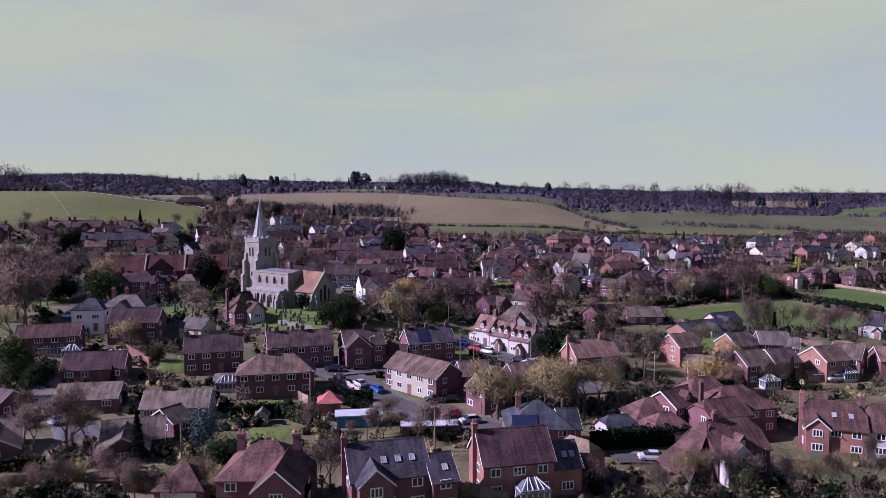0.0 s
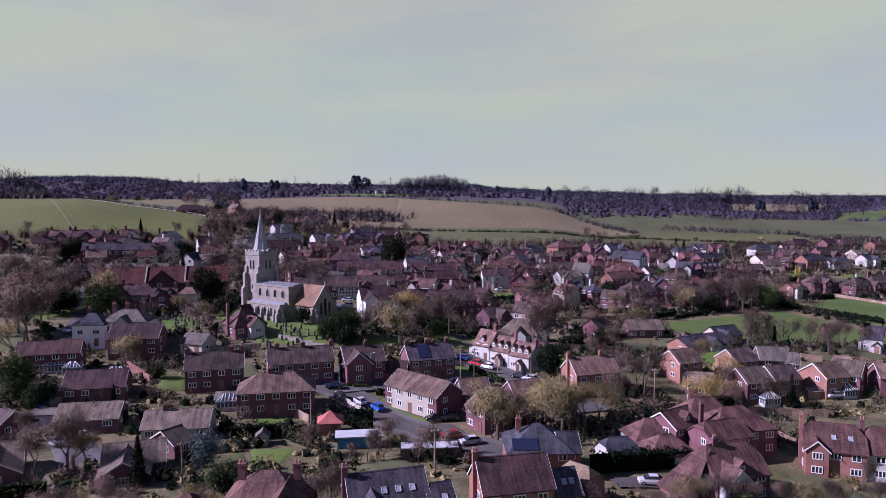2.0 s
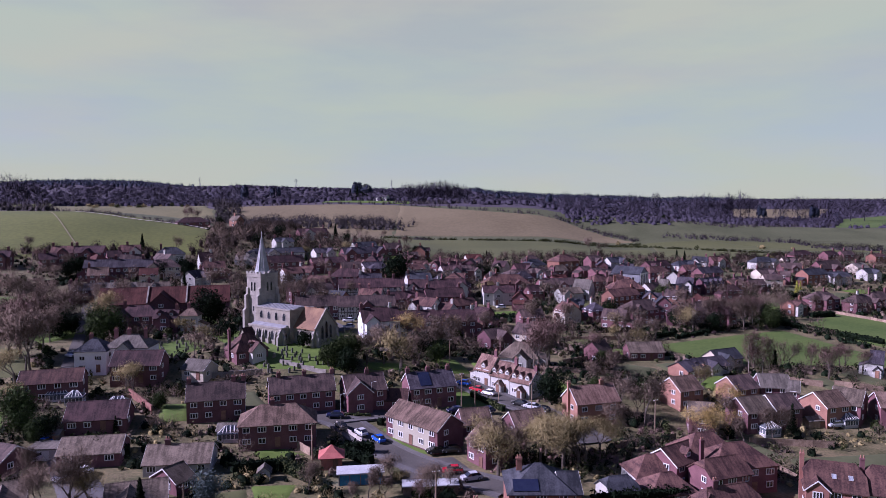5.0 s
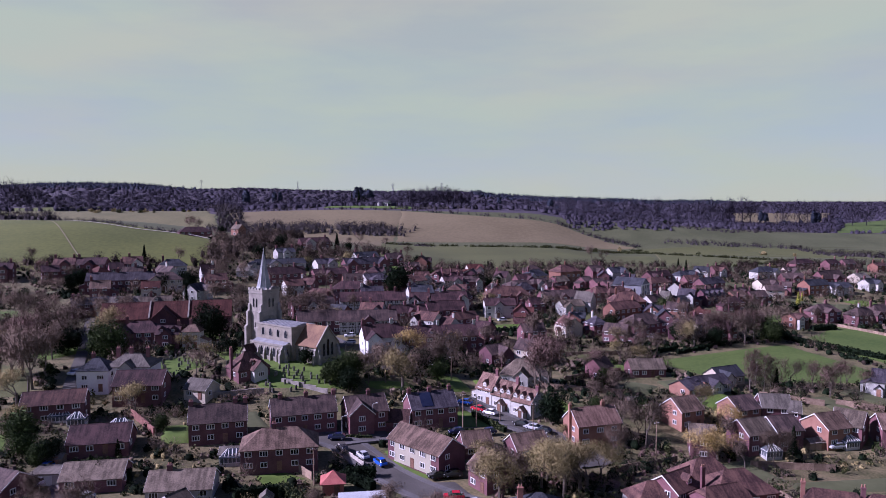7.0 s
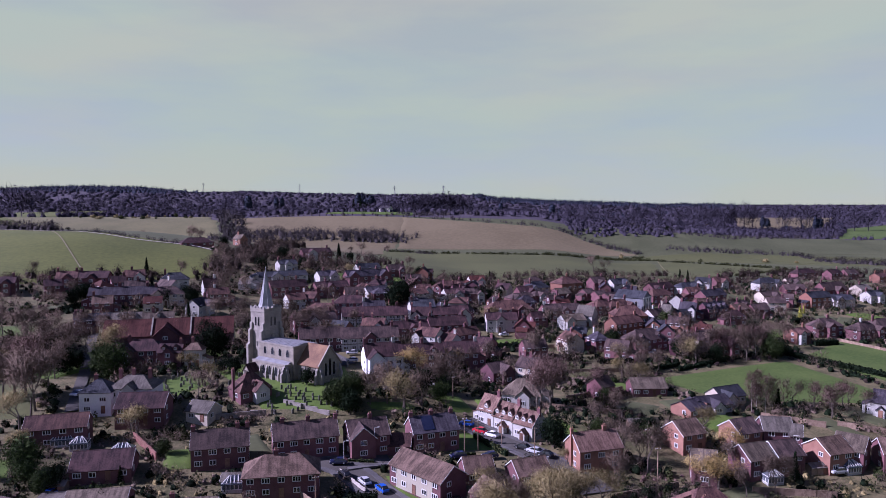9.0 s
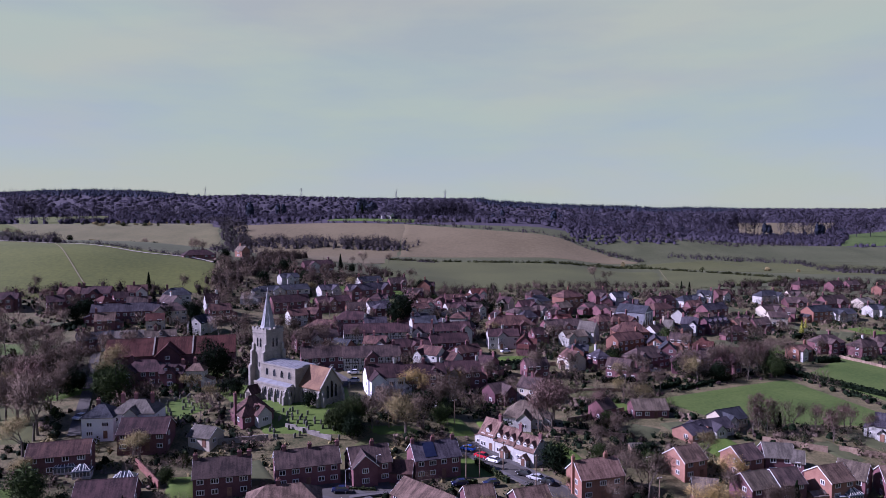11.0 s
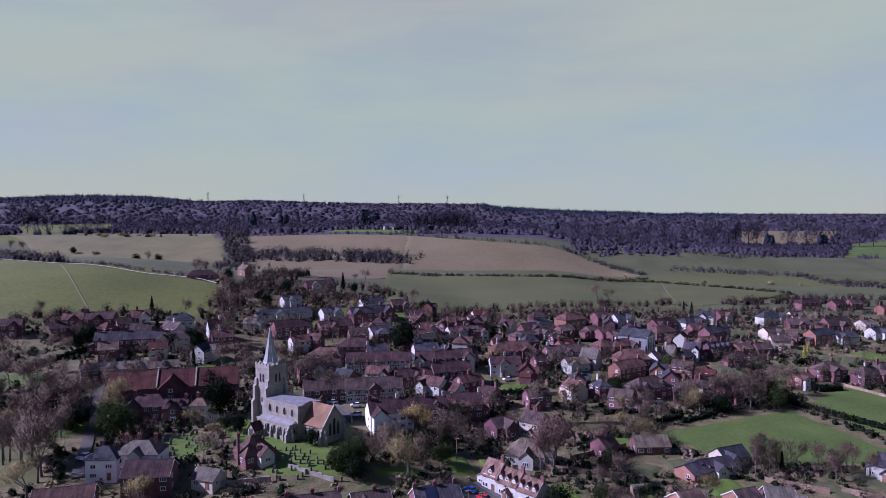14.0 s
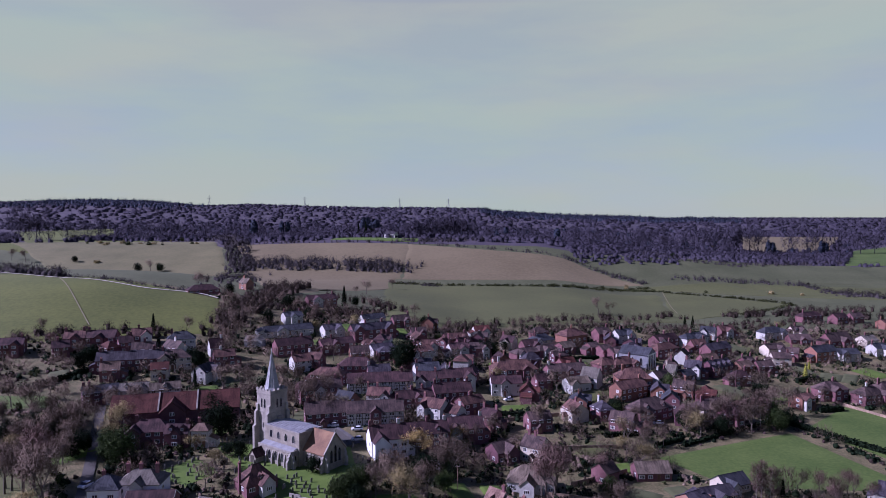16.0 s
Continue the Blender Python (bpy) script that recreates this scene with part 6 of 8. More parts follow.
part("gable_coping", quick("gable_coping", [(0, sy * (CW + 0.3), 5.3 + dz) for sy in (-1, 1) for dz in (0, 0.35)] + [(0, 0, 11.15), (0, 0, 11.55)] + [(0.45, sy * (CW + 0.3), 5.3 + dz) for sy in (-1, 1) for dz in (0, 0.35)] + [(0.45, 0, 11.15), (0.45, 0, 11.55)],
                           [(0, 4, 5, 1), (4, 2, 3, 5), (7, 11, 10, 6), (11, 9, 8, 10), (1, 5, 11, 7), (5, 3, 9, 11)]), "stone", CH, m=pose(CX1 - 0.2, CY, 0))
part("gable_cross", boxes((-0.08, 0.08, -0.08, 0.08, 11.5, 12.5), (-0.07, 0.07, -0.4, 0.4, 12.0, 12.16)), "stone", CH, m=pose(CX1, CY, 0))
# gravestones
grng = random.Random(5)


def gravestone(form):
    bm = bmesh.new()
    w, h = (0.7, 1.0) if form == 0 else (0.6, 1.2)
    pts = [(-w / 2, -0.3), (w / 2, -0.3), (w / 2, h * 0.75)] + [(w / 2 * math.cos(t), h * 0.75 + h * 0.25 * math.sin(t)) for t in (0.5, 1.0, 1.57, 2.1, 2.6)] + [(-w / 2, h * 0.75)]
    f = bm.faces.new([bm.verts.new((px, -0.08, pz)) for px, pz in pts])
    up = bmesh.ops.extrude_face_region(bm, geom=[f])
    for q in up["geom"]:
        if isinstance(q, bmesh.types.BMVert):
            q.co.y = 0.08
    bmesh.ops.recalc_face_normals(bm, faces=bm.faces)
    return to_mesh("gravestone", bm, "gravestone")


material("gravestone", (0.062, 0.062, 0.053), (0.161, 0.155, 0.130), scale=1, fine=6, objvar=0.4)
placed = 0
while placed < 150:
    gx, gy = grng.uniform(-92, -20), grng.uniform(186, 236)
    if any(abs(c * (gx - hx) + s * (gy - hy)) < ha + 1 and abs(-s * (gx - hx) + c * (gy - hy)) < hb + 1 for hx, hy, c, s, ha, hb in HOUSES):
        placed += 0.02
        continue
    if not (inside(gx, gy, YARDS[0]) or inside(gx, gy, YARDS[1])):
        placed += 0.02
        continue
    ob = new("gravestone", cached(("grave", placed % 2 >= 1), lambda: gravestone(int(placed) % 2)))
    ob.matrix_basis = pose(gx, gy, ground(gx, gy) + 0.25, grng.uniform(-6, 6), 0, -36 + 90 + grng.uniform(-8, 8))
    tagged(ob, "weathered lichen-grey gravestone standing in mown grass", "gravestone", "churchyard gravestones")
    placed += 1

for row in range(8):
    for i in range(7):
        gx, gy = -47.5 + i * 2.5 + grng.uniform(-0.7, 0.7) + row * 0.35, 195.5 + row * 2.1 + grng.uniform(-0.4, 0.4)
        if grng.random() < 0.8 and not any(abs(c * (gx - hx) + s * (gy - hy)) < ha + 1 and abs(-s * (gx - hx) + c * (gy - hy)) < hb + 1 for hx, hy, c, s, ha, hb in HOUSES):
            ob = new("gravestone", cached(("grave", i % 2 == 1), lambda: gravestone(i % 2)))
            ob.matrix_basis = pose(gx, gy, ground(gx, gy) + 0.25, grng.uniform(-6, 6), 0, 54 + grng.uniform(-8, 8))
            tagged(ob, "weathered lichen-grey gravestone standing in mown grass", "gravestone", "churchyard gravestones")

house(-76.0, 913.0, -28, 16.0, 8.0, 5.4, 8.5, "white", "slatebrown", "gable")


# ---- the chapel: a classical front with pilasters ----
CP = thing("chapel", 95.4, 349.6, -38, None, "blue-grey classical chapel with a slate roof and pilastered front", "chapel")
HOUSES.append((95.4, 349.6, 0.79, -0.62, 9, 7))
part("wall", prism("wall", "chapelwall", 15, 10, 7.0, 10.0), "chapelwall", CP)
part("roof", roof_mesh(15, 10, 7.0, 10.0, "gable"), "slate", CP)
part("entablature", boxes((7.45, 7.8, -5.1, 5.1, 6.5, 7.1)), "frame", CP)
for i in range(4):
    part("pilaster", boxes((7.48, 7.75, -4.8 + i * 3.05, -4.2 + i * 3.05, -1, 6.5)), "frame", CP)
for i, yy in enumerate((-3.0, 0.0, 3.0)):
    lancet(CP, 7.52, yy, 1.2 if i != 1 else 3.6, 90, 1.1, 4.0 if i != 1 else 2.4)
add_door(CP, 7.52, 0, 90)
for i in range(3):
    lancet(CP, -5 + i * 4.5, -5.03, 1.6, 0, 1.1, 3.6)


# ---- vehicles and small buildings ----
for cname, c in (("blue", (0.02, 0.09, 0.42)), ("navy", (0.015, 0.02, 0.06)), ("dark", (0.018, 0.018, 0.02)), ("silver", (0.42, 0.43, 0.45)), ("white", (0.72, 0.72, 0.72)), ("red", (0.42, 0.015, 0.03))):
    material("paint_" + cname, tuple(v * 0.9 for v in c), c, rough=0.25, scale=0.5, fine=2, spec=0.5)
material("tyre", (0.012, 0.012, 0.012), (0.03, 0.03, 0.03), rough=0.9)
material("blueboard", (0.02, 0.16, 0.30), (0.05, 0.26, 0.42), scale=0.4, fine=3)
material("paleroof", (0.294, 0.304, 0.315), (0.412, 0.428, 0.442), scale=0.4, fine=3)
material("kioskbrick", (0.30, 0.10, 0.075), (0.42, 0.17, 0.12), scale=0.5, fine=9)
material("kioskroof", (0.27, 0.075, 0.065), (0.37, 0.12, 0.10), scale=0.6, fine=6, bump=0.3)


def loft(sections):
    """A hull through rings of equal point count."""
    bm = bmesh.new()
    rings = [[bm.verts.new(p) for p in s] for s in sections]
    n = len(rings[0])
    for a, b in zip(rings, rings[1:]):
        for i in range(n):
            bm.faces.new((a[i], a[(i + 1) % n], b[(i + 1) % n], b[i]))
    bm.faces.new(list(reversed(rings[0])))
    bm.faces.new(rings[-1])
    bmesh.ops.recalc_face_normals(bm, faces=bm.faces)
    return bm


def car_body():
    def ring(x, w, z0, z1):
        return [(x, -w, z0), (x, w, z0), (x, w * 1.02, (z0 + z1) / 2), (x, w * 0.9, z1), (x, -w * 0.9, z1), (x, -w * 1.02, (z0 + z1) / 2)]
    return loft([ring(-2.1, 0.72, 0.35, 0.62), ring(-1.95, 0.82, 0.25, 0.85), ring(-0.9, 0.87, 0.22, 0.95), ring(0.9, 0.87, 0.22, 0.97), ring(1.85, 0.84, 0.25, 0.95), ring(2.05, 0.76, 0.35, 0.75)])


def car_cabin():
    def ring(x, w0, w1, z1):
        return [(x, -w0, 0.90), (x, w0, 0.90), (x, w1, z1), (x, -w1, z1)]
    return loft([ring(-1.15, 0.78, 0.76, 0.93), ring(-0.45, 0.80, 0.62, 1.40), ring(1.2, 0.80, 0.62, 1.42), ring(1.85, 0.76, 0.70, 0.98)])


def wheel_mesh(r, w, mat, name):
    bm = bmesh.new()
    bmesh.ops.create_cone(bm, segments=14, radius1=r, radius2=r, depth=w, cap_ends=True, matrix=Matrix.Rotation(math.pi / 2, 4, "X"))
    bmesh.ops.bevel(bm, geom=[e for e in bm.edges if abs(e.verts[0].co.y - e.verts[1].co.y) < 1e-4], offset=0.02, segments=1, affect="EDGES")
    return to_mesh(name, bm, mat)


def car(x, y, rot, paint):
    z = ground(x, y) + LIFT[0] + 0.16
    t = thing("car", x, y, rot, z, f"parked {'dark blue' if paint == 'navy' else 'black' if paint == 'dark' else paint} car standing beside the road", "car", "parked cars")
    ROADS.append((x, y, 3.4))
    part("body", cached(("body", paint), lambda: to_mesh("body", car_body(), "paint_" + paint)), None, t)
    part("cabin", cached("cabin", lambda: to_mesh("cabin", car_cabin(), "glass")), None, t)
    part("roof_panel", cached(("croof", paint), lambda: to_mesh("roof_panel", boxes((-0.35, 1.1, -0.6, 0.6, 1.39, 1.46)), "paint_" + paint)), None, t)
    for wx in (-1.3, 1.3):
        for wy in (-0.8, 0.8):
            w = part("wheel", cached("tyre", lambda: wheel_mesh(0.32, 0.2, "tyre", "wheel")), None, t, m=pose(wx, wy, 0.32))
            part("rim", cached("rim", lambda: wheel_mesh(0.19, 0.215, "metalgrey", "rim")), None, w)
    for wy in (-0.6, 0.6):
        part("headlight", cached("lamp", lambda: to_mesh("headlight", boxes((-0.06, 0.06, -0.16, 0.16, -0.07, 0.07)), "frame")), None, t, m=pose(-2.02, wy, 0.68))


def kiosk(x, y):
    t = thing("pavilion", x, y, 8, None, "small brick pavilion with a flared red pyramid roof", "pavilion")
    HOUSES.append((x, y, 1, 0, 3, 3))
    part("wall", boxes((-2.1, 2.1, -2.1, 2.1, -1, 2.6)), "kioskbrick", t)
    bm = bmesh.new()
    rings = [[bm.verts.new((sx * r, sy * r, z)) for sx, sy in ((-1, -1), (1, -1), (1, 1), (-1, 1))] for r, z in ((2.6, 2.4), (2.6, 2.52), (1.4, 3.25), (0.05, 4.5))]
    for a, b in zip(rings, rings[1:]):
        for i in range(4):
            bm.faces.new((a[i], a[(i + 1) % 4], b[(i + 1) % 4], b[i]))
    bm.faces.new(list(reversed(rings[0])))
    part("roof", bm, "kioskroof", t)
    add_door(t, 0.8, -2.11, 0)


def blue_garage(x, y):
    t = thing("garage", x, y, 8, None, "low blue-boarded garage with a pale flat roof", "garage")
    HOUSES.append((x + 2, y + 2, 1, 0, 6, 4))
    part("wall", boxes((-2.2, 6, -2.4, 1.2, -1, 2.1)), "blueboard", t)
    for i in range(5):
        part("post", cached("bgp", lambda: to_mesh("post", boxes((-0.07, 0.07, -0.05, 0.03, 0, 2.1)), "wood")), None, t, m=pose(-2.1 + i * 2.0, -2.42, 0))
    part("roof", boxes((-2.6, 6.4, -2.8, 1.5, 2.1, 2.35)), "paleroof", t)


def flat_garage(x, y):
    t = thing("garage", x, y, 4, None, "long low garage block with a pale flat roof", "garage")
    HOUSES.append((x, y + 2, 1, 0, 7, 4))
    part("wall", boxes((-5, 5, -1.5, 1.2, -1, 1.9)), "wood", t)
    part("roof", boxes((-5.2, 5.2, -1.8, 1.5, 1.9, 2.08)), "paleroof", t)


def small_garage(x, y):
    t = thing("garage", x, y, 5, None, "pale single garage with a flat felt roof", "garage")
    HOUSES.append((x, y + 2, 1, 0, 3, 4))
    part("wall", boxes((-3.0, 3.0, 0, 5, -1, 2.4)), "white", t)
    part("roof", boxes((-3.3, 3.3, -0.3, 5.3, 2.4, 2.6)), "greyroof", t)
    part("garage_door", boxes((-1.3, 1.3, -0.06, -0.003, 0, 2.05)), "frame", t)


material("clearglass", (0.04, 0.05, 0.06), (0.13, 0.15, 0.165), rough=0.1, spec=0.7)


def conservatory(x, y, rot, w, d):
    t = thing("conservatory", x, y, rot, None, "white-framed glazed conservatory with a pitched glass roof", "conservatory", "conservatories")
    HOUSES.append((x, y, math.cos(radians(rot)), math.sin(radians(rot)), w / 2, d / 2))
    a, b, e, r = w / 2, d / 2, 2.1, 3.2
    part("dwarf_wall", boxes((-a, a, -b, b, -1, 0.5)), "white", t)
    n, m = max(3, int(w / 0.8)), max(2, int(d / 0.8))

    def glazed(nn, width):
        tt = 0.13
        xs = []
        for i in range(nn + 1):
            c = -width / 2 + tt / 2 + (width - tt) * i / nn
            xs += [c - tt / 2, c + tt / 2]
        return grid_frame(xs, [0.5, 0.6, 1.6, 1.68, e - 0.1, e], {(2 * i + 1, j) for i in range(nn) for j in (1, 3)}, -0.05, 0.05)
    for px, py, tn, width, nn in ((0, -b, 0, w, n), (-a, 0, -90, d, m), (a, 0, 90, d, m)):
        part("glazed_wall", glazed(nn, width), "frame", t, m=pose(px, py, 0, 0, 0, tn))
    part("glazing", boxes((-a + 0.03, a - 0.03, -b + 0.02, b, 0.5, e)), "clearglass", t)
    rm = roof_mesh(w - 0.3, d - 0.3, e, r, "hip")
    part("glass_roof", rm, "clearglass", t)
    for i in range(n + 1):
        u = -a * 0.95 + 1.9 * a * i / n
        top = max(-a + b, min(a - b, u)) if a > b else 0
        v, f = [], []
        limb(v, f, Vector((u, -b - 0.12, e + 0.08)), Vector((top, 0, r + 0.1)), 0.075, 0.075, 4)
        part("glazing_bar", quick("glazing_bar", v, f), "frame", t)


def greenhouse(x, y, rot):
    t = thing("summerhouse", x, y, rot, None, "small pale painted garden summerhouse with pointed roof", "summerhouse")
    part("wall", prism("wall", "white", 2.2, 2.2, 1.9, 2.8), "paint_silver", t, m=pose(0, 0, 0, 0, 0, -90))
    part("roof", roof_mesh(2.2, 2.2, 1.9, 2.8, "gable"), "greyroof", t, m=pose(0, 0, 0, 0, 0, -90))
    add_window(t, 0, -1.11, 1.1, 0, 1.1, 1.0)


def shed(x, y, rot, roof):
    t = thing("shed", x, y, rot, None, "weathered wooden garden shed with a low pitched roof", "shed", "garden sheds")
    HOUSES.append((x, y, 1, 0, 2, 2))
    part("wall", prism("wall", "wood", 3.4, 2.4, 1.9, 2.5), "wood", t)
    part("roof", roof_mesh(3.4, 2.4, 1.9, 2.5, "gable"), roof, t)
    add_door(t, 0.4, -1.21, 0)


def lamp_post(x, y, h):
    t = thing("street_lamp", x, y, 0, None, "grey metal street lamp with a short curved arm", "street lamp", "street lamps")
    v, f = [], []
    limb(v, f, Vector((0, 0, -0.3)), Vector((0, 0, h)), 0.09, 0.06, 8)
    limb(v, f, Vector((0, 0, h)), Vector((0.8, 0, h + 0.25)), 0.05, 0.04, 6)
    part("column", quick("column", v, f), "metalgrey", t)
    part("lantern", boxes((0.65, 1.15, -0.13, 0.13, h + 0.16, h + 0.32)), "frame", t)


def utility_pole(x, y, h):
    t = thing("utility_pole", x, y, 20, None, "tall dark wooden utility pole with a crossarm", "utility pole", "utility poles")
    v, f = [], []
    limb(v, f, Vector((0, 0, -0.3)), Vector((0, 0, h)), 0.14, 0.10, 8)
    part("pole", quick("pole", v, f), "wood", t)
    part("crossarm", boxes((-0.7, 0.7, -0.06, 0.06, h - 0.5, h - 0.38)), "wood", t)
    for u in (-0.6, -0.2, 0.2, 0.6):
        part("insulator", cached("insul", lambda: to_mesh("insulator", boxes((-0.05, 0.05, -0.05, 0.05, 0, 0.16)), "frame")), None, t, m=pose(u, 0, h - 0.38))


def hedge(x1, y1, x2, y2, width, height, tone):
    """A clipped hedge: a dark inner mass as painted shade, coated in small leaves."""
    ln = math.dist((x1, y1), (x2, y2))
    rng = np.random.default_rng(int(abs(x1 * 10 + y1)))
    rot = math.degrees(math.atan2(y2 - y1, x2 - x1))
    c, s = (x2 - x1) / ln, (y2 - y1) / ln
    far = y1 > 200
    n = int(ln * (width + height * 2) * (10 if not far else 5))
    u = rng.uniform(0, ln, n)
    face = rng.random(n)
    v = np.where(face < 0.35, rng.uniform(-0.5, 0.5, n) * width, np.where(face < 0.8, -width / 2, width / 2))
    w = np.where(face < 0.35, height, rng.uniform(0.05, 1, n) * height)
    bulge = 0.12 * np.sin(u * 1.7 + x1) + 0.1 * np.sin(u * 3.9)
    p = np.stack([u, v * (1 + bulge), w * (1 + bulge * 0.6)], 1) + rng.normal(size=(n, 3)) * 0.09
    a = rng.normal(size=(n, 3))
    b = np.cross(a, rng.normal(size=(n, 3)))
    sz = (0.11 if not far else 0.2) * (0.6 + rng.random((n, 1)))
    a, b = a / np.linalg.norm(a, axis=1, keepdims=True) * sz, b / np.linalg.norm(b, axis=1, keepdims=True) * sz
    z = np.array([ground(x1 + c * t, y1 + s * t) for t in np.linspace(0, ln, 20)])
    p[:, 2] += np.interp(u, np.linspace(0, ln, 20), z)
    q = np.stack([p - a - b, p + a - b, p + a + b, p - a + b], 1)
    e = new("hedge")
    e.matrix_basis = pose(x1, y1, 0, 0, 0, rot)
    tagged(e, "clipped dark evergreen garden hedge" if tone == "dark" else "clipped dull green garden hedge", "hedge", "garden hedges")
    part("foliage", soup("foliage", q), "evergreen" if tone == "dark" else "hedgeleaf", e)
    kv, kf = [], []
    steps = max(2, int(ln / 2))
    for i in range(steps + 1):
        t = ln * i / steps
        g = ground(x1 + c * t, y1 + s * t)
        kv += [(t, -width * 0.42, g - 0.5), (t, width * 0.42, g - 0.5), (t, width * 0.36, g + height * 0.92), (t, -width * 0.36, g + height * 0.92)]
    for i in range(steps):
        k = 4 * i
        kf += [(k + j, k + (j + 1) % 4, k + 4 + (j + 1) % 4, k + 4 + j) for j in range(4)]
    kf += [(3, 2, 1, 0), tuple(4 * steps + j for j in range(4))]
    # near-black filler painted as the shade behind the leaves, whatever their tone
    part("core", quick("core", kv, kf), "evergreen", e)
    for i in range(int(ln) + 1):
        ROADS.append((x1 + c * i, y1 + s * i, width / 2 + 0.3))


def fence(x1, y1, x2, y2, height, kind):
    """A boarded fence of panels between posts, or a garden wall with a coping."""
    ln = math.dist((x1, y1), (x2, y2))
    rot = math.degrees(math.atan2(y2 - y1, x2 - x1))
    n = max(1, round(ln / (2.4 if kind in ("wood", "pale") else 4)))
    c, s = (x2 - x1) / ln, (y2 - y1) / ln
    word = {"wood": "weathered brown panel garden fence", "pale": "pale grey close-boarded field fence", "brickw": "orange brick garden wall with coping", "flintw": "low grey flint churchyard wall"}[kind]
    mat = {"wood": "wood", "pale": "palewood", "brickw": "orangebrick", "flintw": "flint"}[kind]
    e = thing("garden_wall" if kind in ("brickw", "flintw") else "fence", x1, y1, rot, 0.0, word, "fence" if kind in ("wood", "pale") else "wall", "garden boundaries")
    step = ln / n
    for i in range(n):
        u = step * i
        g = ground(x1 + c * (u + step / 2), y1 + s * (u + step / 2))
        thick = 0.04 if kind in ("wood", "pale") else 0.16
        part("panel", cached(("panel", round(step, 1), height, kind), lambda: to_mesh("panel", boxes((0.0, round(step, 1), -thick, thick, -0.6, height - 0.06)), mat)), None, e, m=pose(u, 0, g))
        part("coping", cached(("cop", round(step, 1), height, kind), lambda: to_mesh("coping", boxes((0.0, round(step, 1), -thick - 0.03, thick + 0.03, height - 0.06, height)), mat)), None, e, m=pose(u, 0, g))
        if kind in ("wood", "pale"):
            part("post", cached(("post", height, kind), lambda: to_mesh("post", boxes((-0.06, 0.06, -0.07, 0.07, -0.6, height + 0.08)), mat)), None, e, m=pose(u, 0, g))


material("palewood", (0.36, 0.33, 0.29), (0.52, 0.48, 0.43), scale=1, fine=6, objvar=0.2)


# ---- vehicles, hedges, fences, posts ----
car(-32.7, 244.6, 8, 'white')
car(-31.4, 235.1, 8, 'silver')
car(-4.1, 218.6, -5, 'white')
car(-22.8, 156.3, -58, 'dark')
car(-17.9, 153.7, -58, 'silver')
car(-13.7, 150.6, -58, 'blue')
car(-25.0, 162.0, 5, 'navy')
car(2.3, 132.7, 5, 'red')
car(2.3, 144.2, 10, 'dark')
car(5.8, 129.2, 20, 'silver')
car(12.8, 183.7, -38, 'white')
car(9.8, 185.9, -38, 'red')
car(6.3, 189.6, -30, 'blue')
car(20.1, 174.8, -38, 'dark')
car(22.9, 172.2, -38, 'silver')
car(25.3, 170.2, -38, 'dark')
car(3.6, 168.0, 15, 'navy')
car(11.4, 168.5, 15, 'navy')
car(-105.0, 197.0, 75, 'white')
car(-105.5, 197.1, 75, 'silver')
car(-41.8, 248.0, 10, 'silver')
car(-41.3, 236.7, 10, 'silver')
car(-5.2, 222.5, 5, 'white')
car(34.6, 111.0, -5, 'silver')
car(-81.7, 138.3, 75, 'silver')
car(-71.8, 129.6, 60, 'white')
car(-69.6, 132.0, 60, 'white')
car(-83.5, 143.6, 75, 'blue')
car(94.9, 163.9, 10, 'silver')
car(-1.1, 143.6, 20, 'dark')
car(-48.5, 226.1, 80, 'dark')
car(25.6, 294.1, 20, 'white')
car(82.0, 269.2, 0, 'silver')
kiosk(-22.0, 137.2)
blue_garage(-17.3, 130.0)
flat_garage(-1.9, 124.1)
small_garage(-80.8, 138.4)
conservatory(12.5, 92.0, 13, 4.2, 3.0)
conservatory(-7.9, 86.4, 8, 4.2, 3.6)
conservatory(-92.8, 166.5, 15, 5, 3)
conservatory(-87.5, 164.1, 15, 4, 3)
conservatory(98.4, 165.3, 15, 4, 3)
conservatory(-45.2, 150.1, 10, 7, 3)
greenhouse(-33.9, 130.8, 10)
conservatory(77.1, 160.0, 10, 4, 3)
conservatory(-75.8, 161.1, 10, 5, 3)
shed(-46.2, 93.7, 10, 'brownroof')
shed(-41.4, 93.6, 10, 'redroof')
shed(-82.8, 146.1, 5, 'greyroof')
shed(91.3, 165.3, 10, 'greyroof')
shed(53.2, 191.6, 8, 'greyroof')
shed(-31.5, 149.2, 20, 'greyroof')
shed(89.8, 165.2, 12, 'greyroof')
shed(-15.9, 203.2, 5, 'greyroof')
lamp_post(-16.9, 166.8, 7.5)
lamp_post(-23.7, 161.6, 6)
utility_pole(5.2, 172.5, 9)
utility_pole(-26.5, 140.3, 8)
utility_pole(-0.8, 113.5, 8)
utility_pole(50.2, 168.7, 9)
utility_pole(49.4, 157.4, 9)
utility_pole(8.7, 173.9, 8)
utility_pole(15.1, 178.5, 8)
utility_pole(2.7, 206.2, 8)
utility_pole(-41.1, 108.5, 7)
utility_pole(22.5, 169.3, 8)
hedge(-40.3, 131.8, -32.5, 134.3, 1.6, 2.8, 'dark')
hedge(-32.7, 136.5, -23.5, 128.0, 1.8, 2.2, 'green')
hedge(-21.2, 144.3, -14.0, 137.9, 2, 2, 'dark')
hedge(26.0, 115.9, 44.1, 121.2, 2, 3.2, 'dark')
hedge(-20.4, 144.3, -14.1, 144.2, 2, 2.6, 'dark')
hedge(-72.0, 139.0, -64.4, 141.2, 2, 2.8, 'dark')
hedge(-33.1, 99.9, -28.4, 101.1, 1.5, 2.5, 'dark')
